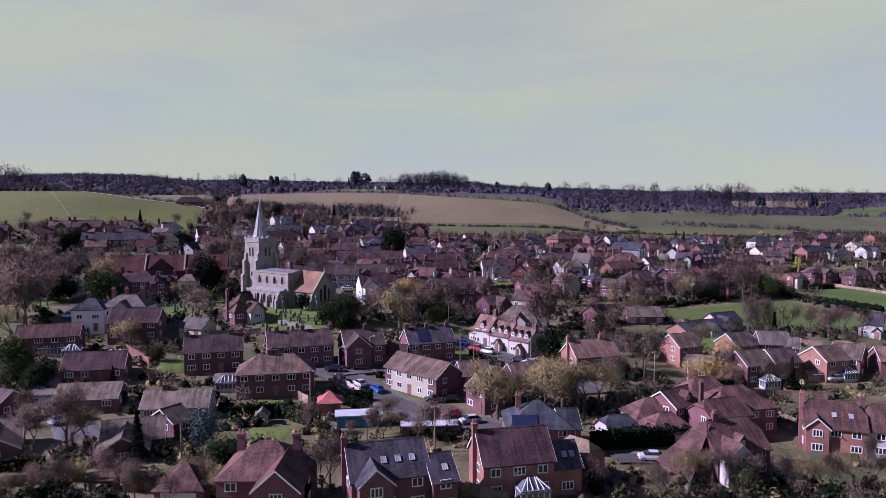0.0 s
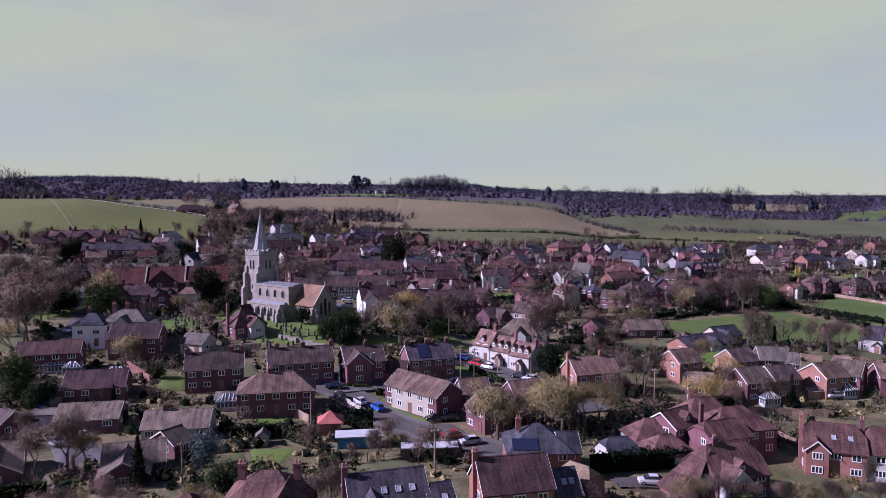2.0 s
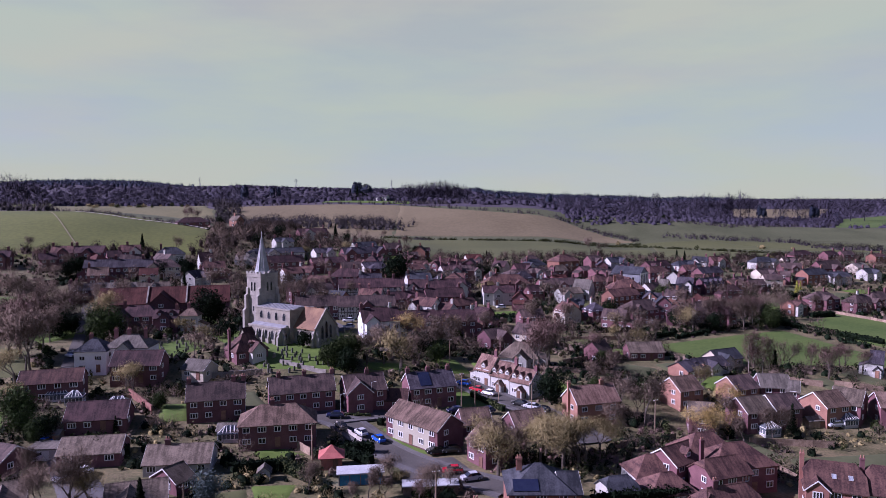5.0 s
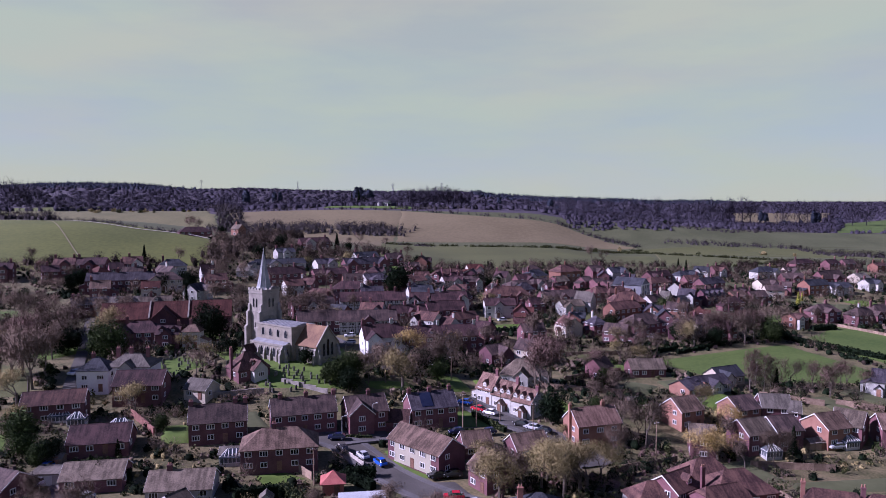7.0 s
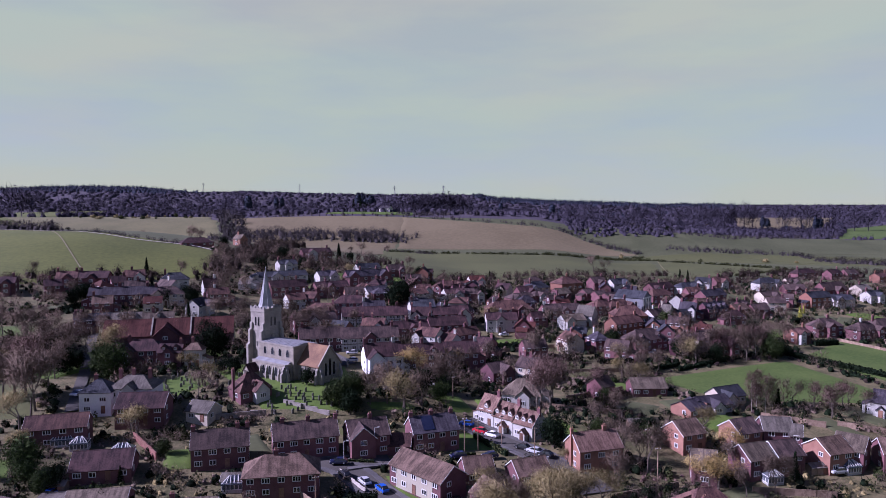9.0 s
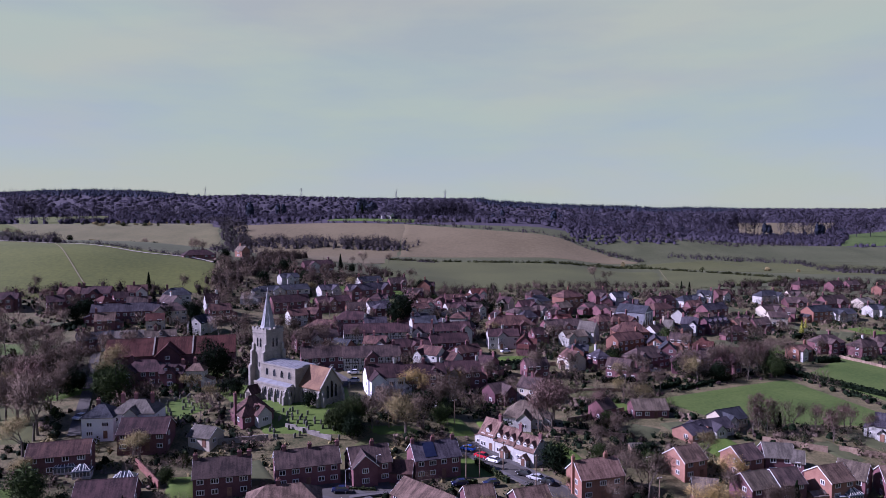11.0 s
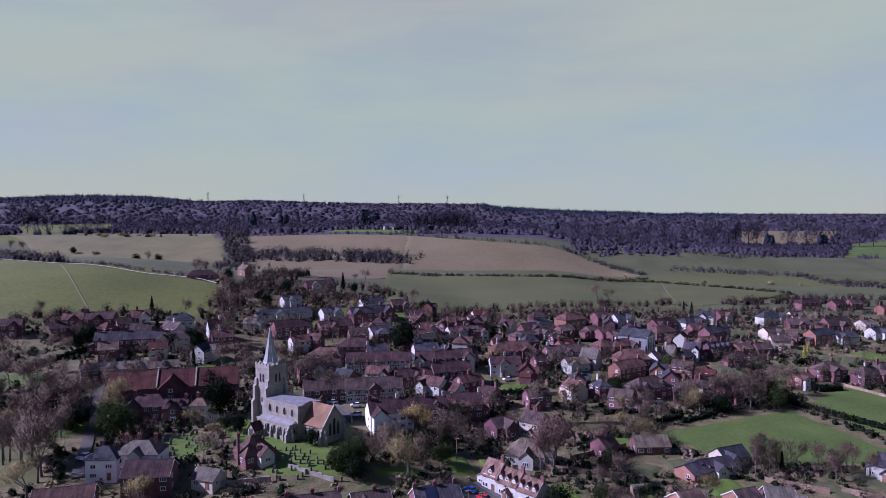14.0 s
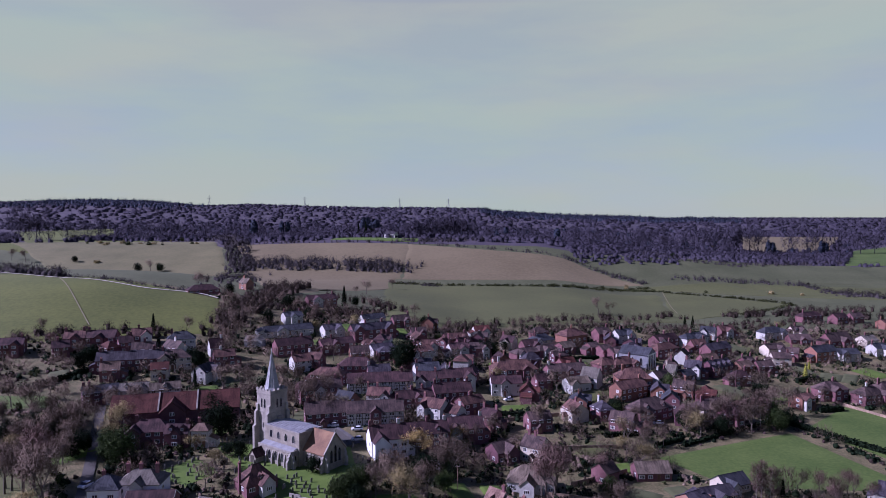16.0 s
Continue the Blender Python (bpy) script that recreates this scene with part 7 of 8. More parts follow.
hedge(-66.0, 102.2, -60.1, 103.7, 1.5, 2, 'green')
hedge(8.2, 183.1, 15.7, 170.6, 1.2, 1.4, 'green')
hedge(1.5, 167.9, 7.9, 169.7, 1.2, 1.2, 'green')
hedge(74.2, 246.8, 86.9, 254.3, 1.2, 1.6, 'dark')
hedge(84.8, 248.1, 125.7, 272.9, 1.4, 1.2, 'dark')
hedge(134.7, 272.8, 155.0, 240.3, 2, 1.8, 'dark')
hedge(155.1, 288.3, 166.0, 290.8, 2, 2, 'dark')
hedge(-1.7, 147.2, 1.3, 144.2, 1, 1, 'green')
hedge(-25.0, 163.8, -16.8, 163.9, 0.8, 0.8, 'green')
hedge(58.3, 256.8, 71.4, 258.6, 1.5, 1.6, 'dark')
hedge(37.7, 276.1, 19.7, 278.9, 1.5, 1.6, 'dark')
hedge(84.9, 357.0, 109.1, 359.6, 1.5, 2, 'green')
hedge(166.1, 329.9, 175.6, 332.7, 2, 2.4, 'dark')
hedge(56.8, 354.9, 77.8, 357.9, 1.5, 2, 'dark')
hedge(-166.9, 275.1, -147.8, 301.9, 2, 2, 'dark')
fence(168.5, 300.3, 178.2, 281.2, 1.2, 'wood')
fence(178.2, 281.2, 184.7, 266.7, 1.2, 'wood')
fence(91.8, 198.3, 106.7, 191.0, 1.7, 'wood')
fence(110.4, 191.9, 120.7, 186.3, 1.7, 'wood')
fence(-24.1, 158.3, -17.3, 149.9, 1.2, 'pale')
fence(-78.9, 173.7, -67.4, 159.7, 1.8, 'brickw')
fence(-45.3, 193.6, -31.3, 187.6, 1.2, 'flintw')
fence(29.9, 206.4, 53.8, 200.1, 1.6, 'wood')
fence(70.1, 154.6, 88.0, 152.2, 1.6, 'wood')
fence(3.6, 92.7, 9.1, 89.6, 1.8, 'wood')
fence(-0.6, 94.3, 4.0, 91.7, 1.8, 'wood')
fence(-61.2, 94.7, -53.2, 97.3, 1.6, 'wood')
fence(-34.6, 151.0, -27.5, 143.1, 1.8, 'wood')
fence(68.5, 140.6, 70.0, 133.4, 1.5, 'wood')
fence(37.7, 148.5, 54.1, 156.7, 1.5, 'wood')
fence(-61.6, 184.7, -48.6, 187.4, 1.5, 'flintw')
fence(17.9, 252.4, 35.4, 245.1, 1.5, 'wood')
fence(-4.7, 236.9, 16.8, 236.2, 1.6, 'wood')
fence(38.1, 213.6, 58.6, 225.1, 1.6, 'wood')
fence(16.9, 270.3, 44.7, 277.9, 1.5, 'wood')
fence(37.5, 244.5, 64.1, 246.3, 1.5, 'wood')


# ---- trees ----
tree('bare', -111.8, 187.3, 17.7)
tree('bare', -120.7, 192.2, 12.3)
tree('bare', -126.4, 193.2, 12.3)
tree('olive', -112.2, 236.2, 11.0)
tree('yew', -120.1, 217.4, 10.0)
tree('bare', -139.4, 244.0, 10.0)
tree('ever', -92.6, 150.1, 11.0)
tree('ever', -86.0, 144.9, 6.0)
tree('olive', -80.7, 176.2, 6.3)
tree('ever', -29.4, 192.3, 9.2)
tree('ever', -32.5, 193.4, 6.2)
tree('bare', -6.5, 200.6, 9.4)
tree('ever', -1.5, 204.0, 7.4)
tree('yellow', 0.2, 241.9, 7.4)
tree('bare', 8.1, 242.2, 8.7)
tree('bare', 16.2, 260.1, 7.6)
tree('red', 31.9, 203.8, 15.9)
tree('red', 27.9, 205.1, 12.8)
tree('red', 49.7, 218.6, 8.6)
tree('bare', 23.6, 237.8, 7.7)
tree('yew', 28.3, 177.6, 10.7)
tree('olive', 30.2, 166.7, 4.0)
tree('olive', 24.2, 134.7, 11.0)
tree('olive', 19.9, 135.9, 9.0)
tree('olive', 29.0, 136.2, 9.0)
tree('bare', 12.2, 138.5, 9.0)
tree('bare', 7.6, 138.5, 6.0)
tree('yellow', 60.5, 154.9, 8.0)
tree('bare', 67.5, 151.6, 7.0)
tree('bare', 75.2, 154.6, 8.0)
tree('conifer', 82.7, 160.6, 7.0)
tree('birch', 91.3, 203.2, 12.0)
tree('birch', 93.4, 204.6, 12.5)
tree('birch', 95.2, 202.8, 11.5)
tree('birch', 97.6, 203.8, 10.5)
tree('conifer', 99.1, 203.3, 6.8)
tree('bare', 93.0, 262.6, 12.1)
tree('bare', 102.1, 266.9, 11.9)
tree('bare', 77.4, 247.2, 7.3)
tree('birch', 107.4, 264.2, 12.0)
tree('birch', 111.0, 265.4, 12.0)
tree('birch', 114.6, 266.6, 12.5)
tree('birch', 118.2, 268.0, 12.0)
tree('ever', 130.6, 278.7, 8.6)
tree('bare', 139.2, 282.2, 11.5)
tree('bare', 160.9, 299.1, 7.7)
tree('red', 114.2, 201.9, 7.7)
tree('red', 122.2, 207.0, 7.6)
tree('red', 124.3, 201.9, 6.7)
tree('bare', 70.0, 163.6, 7.9)
tree('bare', 44.8, 171.3, 9.0)
tree('bare', 48.4, 168.5, 8.9)
tree('bare', 45.2, 181.8, 6.1)
tree('bare', 49.1, 164.1, 11.9)
tree('yew', -20.4, 322.1, 16.5)
tree('yew', -22.6, 319.6, 8.7)
tree('golden', 61.3, 280.5, 6.4)
tree('ever', 67.5, 277.3, 7.4)
tree('conifer', 149.0, 437.6, 8.5)
tree('conifer', 156.2, 443.9, 7.7)
tree('golden', 173.3, 336.2, 7.5)
tree('golden', 183.8, 352.9, 4.6)
tree('conifer', -149.2, 347.6, 9.6)
tree('conifer', -103.2, 278.7, 8.2)
tree('yew', -78.5, 236.5, 15.5)
tree('yew', -88.8, 254.6, 11.2)
tree('yew', -67.3, 220.0, 7.1)
tree('yew', -71.8, 221.8, 5.0)
tree('yew', -41.6, 208.0, 6.1)
tree('ever', -27.3, 195.1, 8.2)
tree('bare', -165.0, 257.6, 11.1)
tree('bare', -157.4, 263.0, 8.1)
tree('bare', -129.7, 239.5, 11.0)
tree('bare', -130.8, 230.6, 10.0)
tree('conifer', -72.7, 479.7, 9.4)
tree('bare', -70.1, 521.9, 6.6)
tree('bare', -19.0, 391.6, 7.9)
tree('bare', -9.5, 396.1, 5.3)
tree('conifer', 28.0, 424.9, 5.5)
tree('yew', 23.1, 362.0, 8.1)
tree('yew', 30.1, 373.0, 6.9)
tree('conifer', 34.2, 377.6, 7.8)
tree('bare', 47.7, 304.2, 9.5)
tree('yew', 46.1, 311.1, 8.4)
tree('bare', 38.5, 311.1, 8.4)
tree('bare', 46.7, 262.6, 9.7)
tree('bare', 65.3, 251.2, 8.5)
tree('bare', 73.6, 266.8, 8.4)
tree('olive', 65.5, 256.4, 7.4)
tree('bare', 113.4, 350.4, 8.0)
tree('yew', 120.9, 399.5, 4.7)
tree('bare', 149.5, 361.8, 6.5)
tree('bare', 163.1, 380.0, 7.1)
tree('bare', 208.5, 362.0, 5.5)
tree('bare', -84.0, 279.6, 12.3)
tree('bare', -52.8, 273.7, 11.2)
tree('bare', -56.7, 270.8, 10.2)
tree('bare', -46.3, 289.7, 8.1)
tree('bare', -82.1, 317.6, 8.4)
tree('bare', -103.1, 317.9, 9.5)
tree('yew', -110.6, 302.4, 10.4)
tree('bare', -131.8, 345.6, 9.6)
tree('bare', -108.4, 236.3, 6.0)
tree('ever', -101.9, 212.0, 13.1)
tree('red', -119.9, 196.4, 16.3)
tree('blue', -40.4, 117.0, 7.5)
tree('conifer', -47.6, 107.5, 8.0)
tree('ever', -33.0, 101.1, 6.0)
tree('bare', -62.2, 113.7, 11.0)
tree('bare', -67.7, 113.8, 8.0)
tree('bare', -60.9, 117.2, 7.0)
tree('olive', 11.1, 131.6, 11.0)
tree('bare', 15.9, 135.1, 8.0)
tree('olive', 22.0, 141.7, 8.5)
tree('olive', 27.7, 143.4, 8.2)
tree('olive', 33.3, 142.6, 8.5)
tree('olive', 27.4, 135.4, 9.0)
tree('red', 21.2, 97.0, 5.0)
tree('bare', -1.0, 116.9, 8.0)
tree('bare', -9.2, 126.7, 6.0)
tree('bare', -11.1, 123.5, 5.0)
tree('bare', -15.7, 90.3, 7.0)
tree('bare', -14.9, 92.5, 7.0)
tree('bare', -23.9, 123.6, 6.0)
tree('birch', -29.8, 148.4, 6.0)
tree('bare', 79.4, 159.3, 7.0)
tree('bare', 41.2, 102.3, 5.9)
tree('bare', 44.3, 101.7, 5.9)
tree('bare', 48.1, 101.5, 5.2)
tree('bare', 52.2, 102.0, 5.2)
tree('olive', 55.8, 102.4, 5.2)
tree('bare', 59.4, 102.7, 5.2)
tree('olive', 63.4, 103.6, 5.2)
tree('bare', 67.4, 104.4, 5.2)
tree('olive', 36.1, 97.6, 6.0)
tree('bare', 31.4, 95.9, 5.0)
tree('ever', -71.3, 141.0, 6.0)
tree('conifer', -71.3, 149.9, 4.0)
tree('ever', -90.8, 147.5, 7.0)
tree('ever', -86.1, 145.7, 6.0)
tree('ever', -66.7, 162.8, 5.1)
tree('olive', -81.2, 179.3, 6.3)
tree('bare', -125.6, 195.0, 13.3)
tree('bare', -121.1, 198.2, 13.2)
tree('bare', -116.7, 202.3, 12.1)
tree('bare', -139.4, 219.8, 12.0)
tree('bare', -131.6, 222.0, 12.0)
tree('bare', -120.5, 212.6, 10.0)
tree('bare', -124.5, 225.5, 10.0)
tree('bare', -154.5, 237.1, 11.0)
tree('bare', -145.0, 238.4, 11.0)
tree('bare', -141.5, 246.2, 10.0)
tree('olive', -113.3, 222.6, 9.0)
tree('ever', -107.6, 218.4, 10.0)
tree('bare', -143.7, 257.6, 9.1)
tree('bare', -156.1, 268.3, 8.1)
tree('bare', -135.1, 257.6, 9.1)
tree('bare', -120.9, 248.1, 9.0)
tree('bare', -117.5, 251.9, 8.0)
tree('bare', -92.2, 280.2, 11.3)
tree('bare', -77.7, 265.9, 10.2)
tree('bare', -64.7, 286.8, 10.3)
tree('bare', -49.4, 279.9, 9.1)
tree('bare', 126.4, 305.0, 10.7)
tree('bare', 139.1, 311.4, 11.5)
tree('bare', 112.4, 276.2, 9.8)
tree('bare', 103.5, 303.8, 9.1)
tree('ever', 99.6, 311.1, 9.1)
tree('bare', 137.1, 290.7, 9.6)
tree('bare', 121.9, 276.3, 11.6)
tree('bare', 133.5, 346.7, 6.8)
tree('bare', 102.7, 290.7, 10.0)
tree('yew', 137.4, 307.3, 7.7)
tree('bare', 35.9, 262.5, 10.8)
tree('bare', 45.1, 392.3, 6.7)
tree('bare', 75.3, 261.1, 8.3)
tree('bare', 55.2, 304.3, 7.4)
tree('bare', -34.8, 315.0, 6.9)
tree('bare', -55.3, 329.6, 8.2)
tree('yew', -75.4, 281.9, 8.2)
tree('bare', -110.8, 306.5, 9.4)
tree('bare', -93.5, 330.3, 9.5)
tree('bare', -51.0, 357.1, 7.0)
tree('yew', -114.8, 313.9, 7.3)
tree('bare', -166.3, 308.5, 8.4)
tree('bare', -199.3, 334.4, 8.5)
tree('yew', -160.1, 308.9, 8.4)
tree('bare', -17.8, 206.3, 8.2)
tree('ever', -0.8, 216.0, 6.4)
tree('yew', 1.0, 212.3, 6.4)
tree('yew', -158.3, 302.8, 9.4)
tree('yew', -160.5, 297.5, 8.3)
tree('yew', -113.1, 305.8, 9.4)
tree('yew', -120.7, 299.6, 8.3)
tree('ever', -107.5, 216.2, 11.0)
tree('yew', -142.9, 234.9, 9.0)
tree('yew', -139.6, 238.4, 9.5)
tree('yew', -136.0, 240.8, 8.5)
tree('yew', -130.5, 236.1, 9.0)
tree('yew', -146.3, 225.9, 10)
tree('yew', -141.0, 230.4, 9)
tree('yew', -132.9, 231.4, 9.5)
tree('yew', -134.0, 225.1, 8)
tree('bare', -111.5, 184.6, 15.5)
tree('bare', -121.0, 193.0, 13.0)
tree('bare', -150.0, 246.0, 14.0)
tree('yew', -138.3, 237.2, 8.0)
tree('yew', -25.4, 327.7, 7.7)
tree('yew', 129.2, 346.5, 7.8)
tree('yew', 90.8, 266.0, 9.1)
tree('ever', 127.5, 265.1, 8.6)
tree('yew', 55.4, 354.9, 8.1)
tree('yew', 67.6, 278.6, 9.5)
tree('yew', 20.2, 363.8, 10.0)
tree('bare', -58.5, 258.6, 11.2)
tree('bare', -44.1, 255.4, 10.1)
tree('olive', -38.4, 255.2, 8.0)
tree('bare', -67.6, 283.3, 11.3)
tree('bare', -51.1, 283.2, 9.1)
tree('bare', -35.9, 282.6, 8.0)
shrub('olivetwigs', -451.9, 896.7, 9, 4)
shrub('olivetwigs', -435.0, 877.3, 9, 3.5)
shrub('olivetwigs', -399.9, 785.5, 9, 3.5)
shrub('olivetwigs', -439.5, 890.5, 8, 3.5)
shrub('olivetwigs', -422.6, 896.7, 9, 5)
shrub('hedgeleaf', -407.0, 878.7, 9, 5)
shrub('hedgeleaf', -380.9, 878.1, 8, 4.5)
shrub('olivetwigs', -377.3, 886.6, 8, 4.5)
shrub('hedgeleaf', -372.2, 966.8, 6, 6)
shrub('hedgeleaf', -329.2, 889.2, 6, 3)
shrub('olivetwigs', -322.6, 886.8, 5, 3)
shrub('olivetwigs', -396.6, 890.5, 6, 2.5)
shrub('hedgeleaf', -400.4, 972.1, 4, 3)
shrub('olivetwigs', -388.6, 968.4, 4, 3)
shrub('olivetwigs', -409.7, 1047.3, 5, 3)
shrub('olivetwigs', -375.2, 1011.9, 5, 3)
shrub('olivetwigs', -569.3, 1323.2, 6, 4)
shrub('hedgeleaf', -618.1, 1379.3, 5, 3)
shrub('hedgeleaf', -466.7, 893.9, 4, 5)
shrub('hedgeleaf', -363.6, 877.8, 4, 4)
shrub('olivetwigs', 435.9, 1156.6, 6, 5)
shrub('olivetwigs', 318.9, 688.3, 7, 4)
shrub('hedgeleaf', 258.4, 698.5, 4, 3)
shrub('olivetwigs', 343.9, 676.9, 4, 3)
shrub('olivetwigs', 185.5, 725.1, 5, 5)
tree('yew', -334.7, 744.9, 12.0)
tree('bare', -321.2, 744.7, 13.0)
tree('yew', -312.7, 747.6, 11.0)
tree('yew', -426.2, 788.1, 9.0)
tree('bare', -482.8, 787.8, 14.0)
tree('bare', -504.1, 795.9, 13.0)
tree('red', -157.5, 433.1, 11.0)
tree('bare', -154.3, 439.0, 10.1)
tree('yew', -136.5, 431.3, 8.6)
tree('bare', -63.8, 537.7, 10.5)
tree('bare', -20.5, 415.1, 9.3)
tree('bare', -51.3, 625.6, 9.0)
tree('bare', 106.1, 491.4, 12.4)
tree('bare', 113.0, 486.7, 9.4)
tree('yew', 275.0, 857.8, 7.0)
tree('bare', -105.1, 366.5, 12.6)
tree('bare', -113.2, 354.1, 12.8)
tree('yew', -95.4, 409.0, 9.7)
tree('yew', -5.4, 213.7, 8.0)
tree('olive', -11.2, 192.9, 11.4)
tree('yew', -25.8, 188.6, 8.2)
tree('bare', 0.8, 216.3, 11.8)
tree('birch', 121.6, 269.0, 12.0)
tree('birch', 125.0, 270.6, 11.0)
tree('birch', 104.6, 263.4, 11.0)
tree('red', 112.3, 198.2, 7.5)
tree('bare', 50.7, 195.5, 9.2)
tree('yew', 52.9, 185.9, 6.0)
tree('ever', 54.0, 178.8, 6.0)
tree('olive', -109.8, 176.8, 9.5)
tree('yew', -84.4, 146.0, 7.0)
tree('olive', -81.2, 178.3, 6.3)
tree('olive', -57.4, 89.5, 3.8)
shrub('olivetwigs', -55.7, 87.9, 1.5, 1.8)
tree('bare', -55.0, 88.1, 3.9)
shrub('hedgeleaf', -55.1, 91.0, 2.9, 1.7)
tree('red', -54.9, 91.6, 3.8)
shrub('evergreen', -52.0, 89.1, 1.6, 2.0)
tree('bare', -51.4, 90.1, 5.3)
shrub('olivetwigs', -54.9, 96.5, 2.7, 2.3)
tree('bare', -50.2, 92.7, 4.0)
shrub('evergreen', -52.0, 97.8, 2.8, 1.3)
tree('olive', -48.5, 93.0, 4.1)
shrub('hedgeleaf', -49.0, 95.9, 2.9, 1.2)
tree('red', -45.8, 93.2, 5.7)
shrub('olivetwigs', -45.1, 89.7, 2.9, 1.8)
tree('red', -42.8, 92.2, 4.5)
shrub('hedgeleaf', -40.4, 86.9, 1.6, 1.9)
tree('bare', -40.2, 89.4, 4.9)
shrub('evergreen', -42.0, 95.4, 2.6, 2.1)
tree('bare', -37.3, 89.8, 3.9)
shrub('olivetwigs', -40.6, 97.2, 2.6, 2.2)
tree('bare', -34.1, 85.6, 4.4)
shrub('evergreen', -36.7, 91.5, 1.8, 2.3)
tree('olive', -34.2, 93.1, 4.6)
shrub('olivetwigs', -35.4, 94.1, 2.2, 1.6)
tree('bare', -31.5, 91.7, 4.8)
shrub('evergreen', -34.6, 97.4, 2.1, 1.9)
tree('olive', -28.4, 89.8, 4.9)
shrub('olivetwigs', -30.0, 91.1, 2.5, 1.3)
shrub('leaf', -63.3, 101.9, 2.1, 2.2)
shrub('leaf', -62.6, 105.7, 2.5, 1.4)
shrub('hedgeleaf', -60.3, 106.9, 1.6, 2.4)
shrub('hedgeleaf', -55.9, 104.3, 2.9, 2.4)
shrub('evergreen', -54.3, 106.9, 1.6, 1.7)
shrub('leaf', -49.9, 104.0, 2.4, 2.4)
shrub('hedgeleaf', -47.0, 103.9, 1.7, 1.9)
shrub('olivetwigs', -41.4, 97.7, 1.6, 1.9)
shrub('evergreen', -42.0, 106.2, 2.1, 1.4)
shrub('olivetwigs', 42.3, 98.8, 2.6, 1.5)
shrub('hedgeleaf', 43.5, 96.6, 1.9, 1.3)
shrub('hedgeleaf', 46.8, 99.1, 2.8, 2.2)
shrub('olivetwigs', 48.8, 98.8, 2.8, 1.4)
shrub('evergreen', 49.5, 96.0, 2.5, 1.9)
shrub('evergreen', 53.7, 99.9, 2.5, 1.9)
shrub('olivetwigs', 56.8, 101.6, 2.9, 1.2)
shrub('evergreen', 57.4, 98.7, 2.4, 1.8)
shrub('hedgeleaf', 59.6, 98.9, 1.9, 1.5)
shrub('evergreen', 63.5, 101.7, 1.9, 1.8)
shrub('evergreen', 62.6, 96.8, 2.9, 2.1)
tree('bare', -128.1, 196.3, 13.3)
tree('bare', -133.6, 230.5, 12.0)
tree('bare', -126.2, 232.8, 12.0)
tree('bare', -123.6, 237.3, 10.0)
tree('yew', -134.9, 226.3, 8.0)
tree('yew', -118.7, 222.3, 8.0)
tree('bare', -116.4, 252.0, 11.1)
tree('bare', -97.9, 255.4, 9.1)
tree('bare', -122.4, 251.4, 10.0)
tree('bare', -63.5, 261.7, 12.2)
tree('olive', -83.7, 224.9, 6.1)
tree('olive', -73.5, 208.9, 6.1)
tree('ever', -25.1, 196.1, 9.2)
tree('bare', -16.2, 196.2, 10.3)
tree('bare', -20.9, 194.4, 9.2)
tree('yew', -8.6, 211.0, 8.0)
tree('yellow', -10.5, 226.0, 9.5)
tree('bare', 1.0, 212.3, 11.8)
tree('bare', -2.6, 214.8, 9.6)
tree('red', 33.0, 209.2, 15.0)
tree('red', 29.3, 207.2, 12.8)
tree('yew', 102.4, 259.4, 8.9)
tree('olive', 94.1, 256.9, 10.0)
tree('bare', 89.9, 260.0, 9.1)
tree('bare', 115.3, 262.0, 11.6)
tree('ever', 127.8, 268.3, 9.6)
tree('yew', 132.7, 271.6, 7.7)
tree('red', 121.8, 209.4, 6.7)
tree('red', 112.1, 207.6, 7.7)
tree('bare', 106.5, 209.8, 7.7)
shrub('leaf', -14.7, 119.4, 1.7, 1.4)
shrub('olivetwigs', -11.2, 120.3, 2.6, 1.9)
shrub('hedgeleaf', -8.3, 130.6, 2.4, 1.5)
shrub('twigs', -6.0, 124.8, 2.5, 2.2)
shrub('leaf', -4.1, 121.5, 2.3, 2.3)
shrub('leaf', -2.3, 122.4, 2.1, 2.2)
shrub('olivetwigs', -0.5, 128.1, 2.7, 1.5)
shrub('leaf', 1.4, 121.2, 1.9, 2.4)
shrub('twigs', 3.3, 124.8, 2.1, 2.2)
shrub('twigs', 5.0, 120.3, 2.3, 2.0)
tree('bare', -15.7, 119.4, 3.7)
tree('bare', -12.9, 120.9, 4.7)
tree('bare', -9.9, 120.9, 4.4)
tree('olive', -7.1, 124.8, 3.4)
tree('red', -3.8, 119.3, 4.3)
tree('red', -0.9, 126.9, 3.8)
tree('bare', 2.2, 123.6, 4.8)
shrub('olivetwigs', -25.6, 132.4, 2.2, 1.8)
shrub('olivetwigs', -23.3, 128.2, 2.2, 1.8)
shrub('hedgeleaf', -21.1, 124.0, 2.2, 1.8)
shrub('twigs', -20.9, 132.0, 2.2, 1.8)
tree('conifer', -67.3, 444.1, 11.2)
tree('yew', -60.9, 450.9, 7.4)
tree('yew', -81.1, 396.2, 6.8)
tree('yew', -98.1, 374.5, 9.3)
tree('bare', -70.9, 412.3, 9.4)
tree('red', -76.9, 399.3, 8.7)
tree('bare', -48.8, 440.5, 8.0)
tree('yew', -15.0, 403.0, 6.9)
tree('yellow', 72.6, 173.3, 7.8)
tree('bare', 40.2, 156.2, 8.0)
tree('yellow', 62.9, 156.0, 9.0)
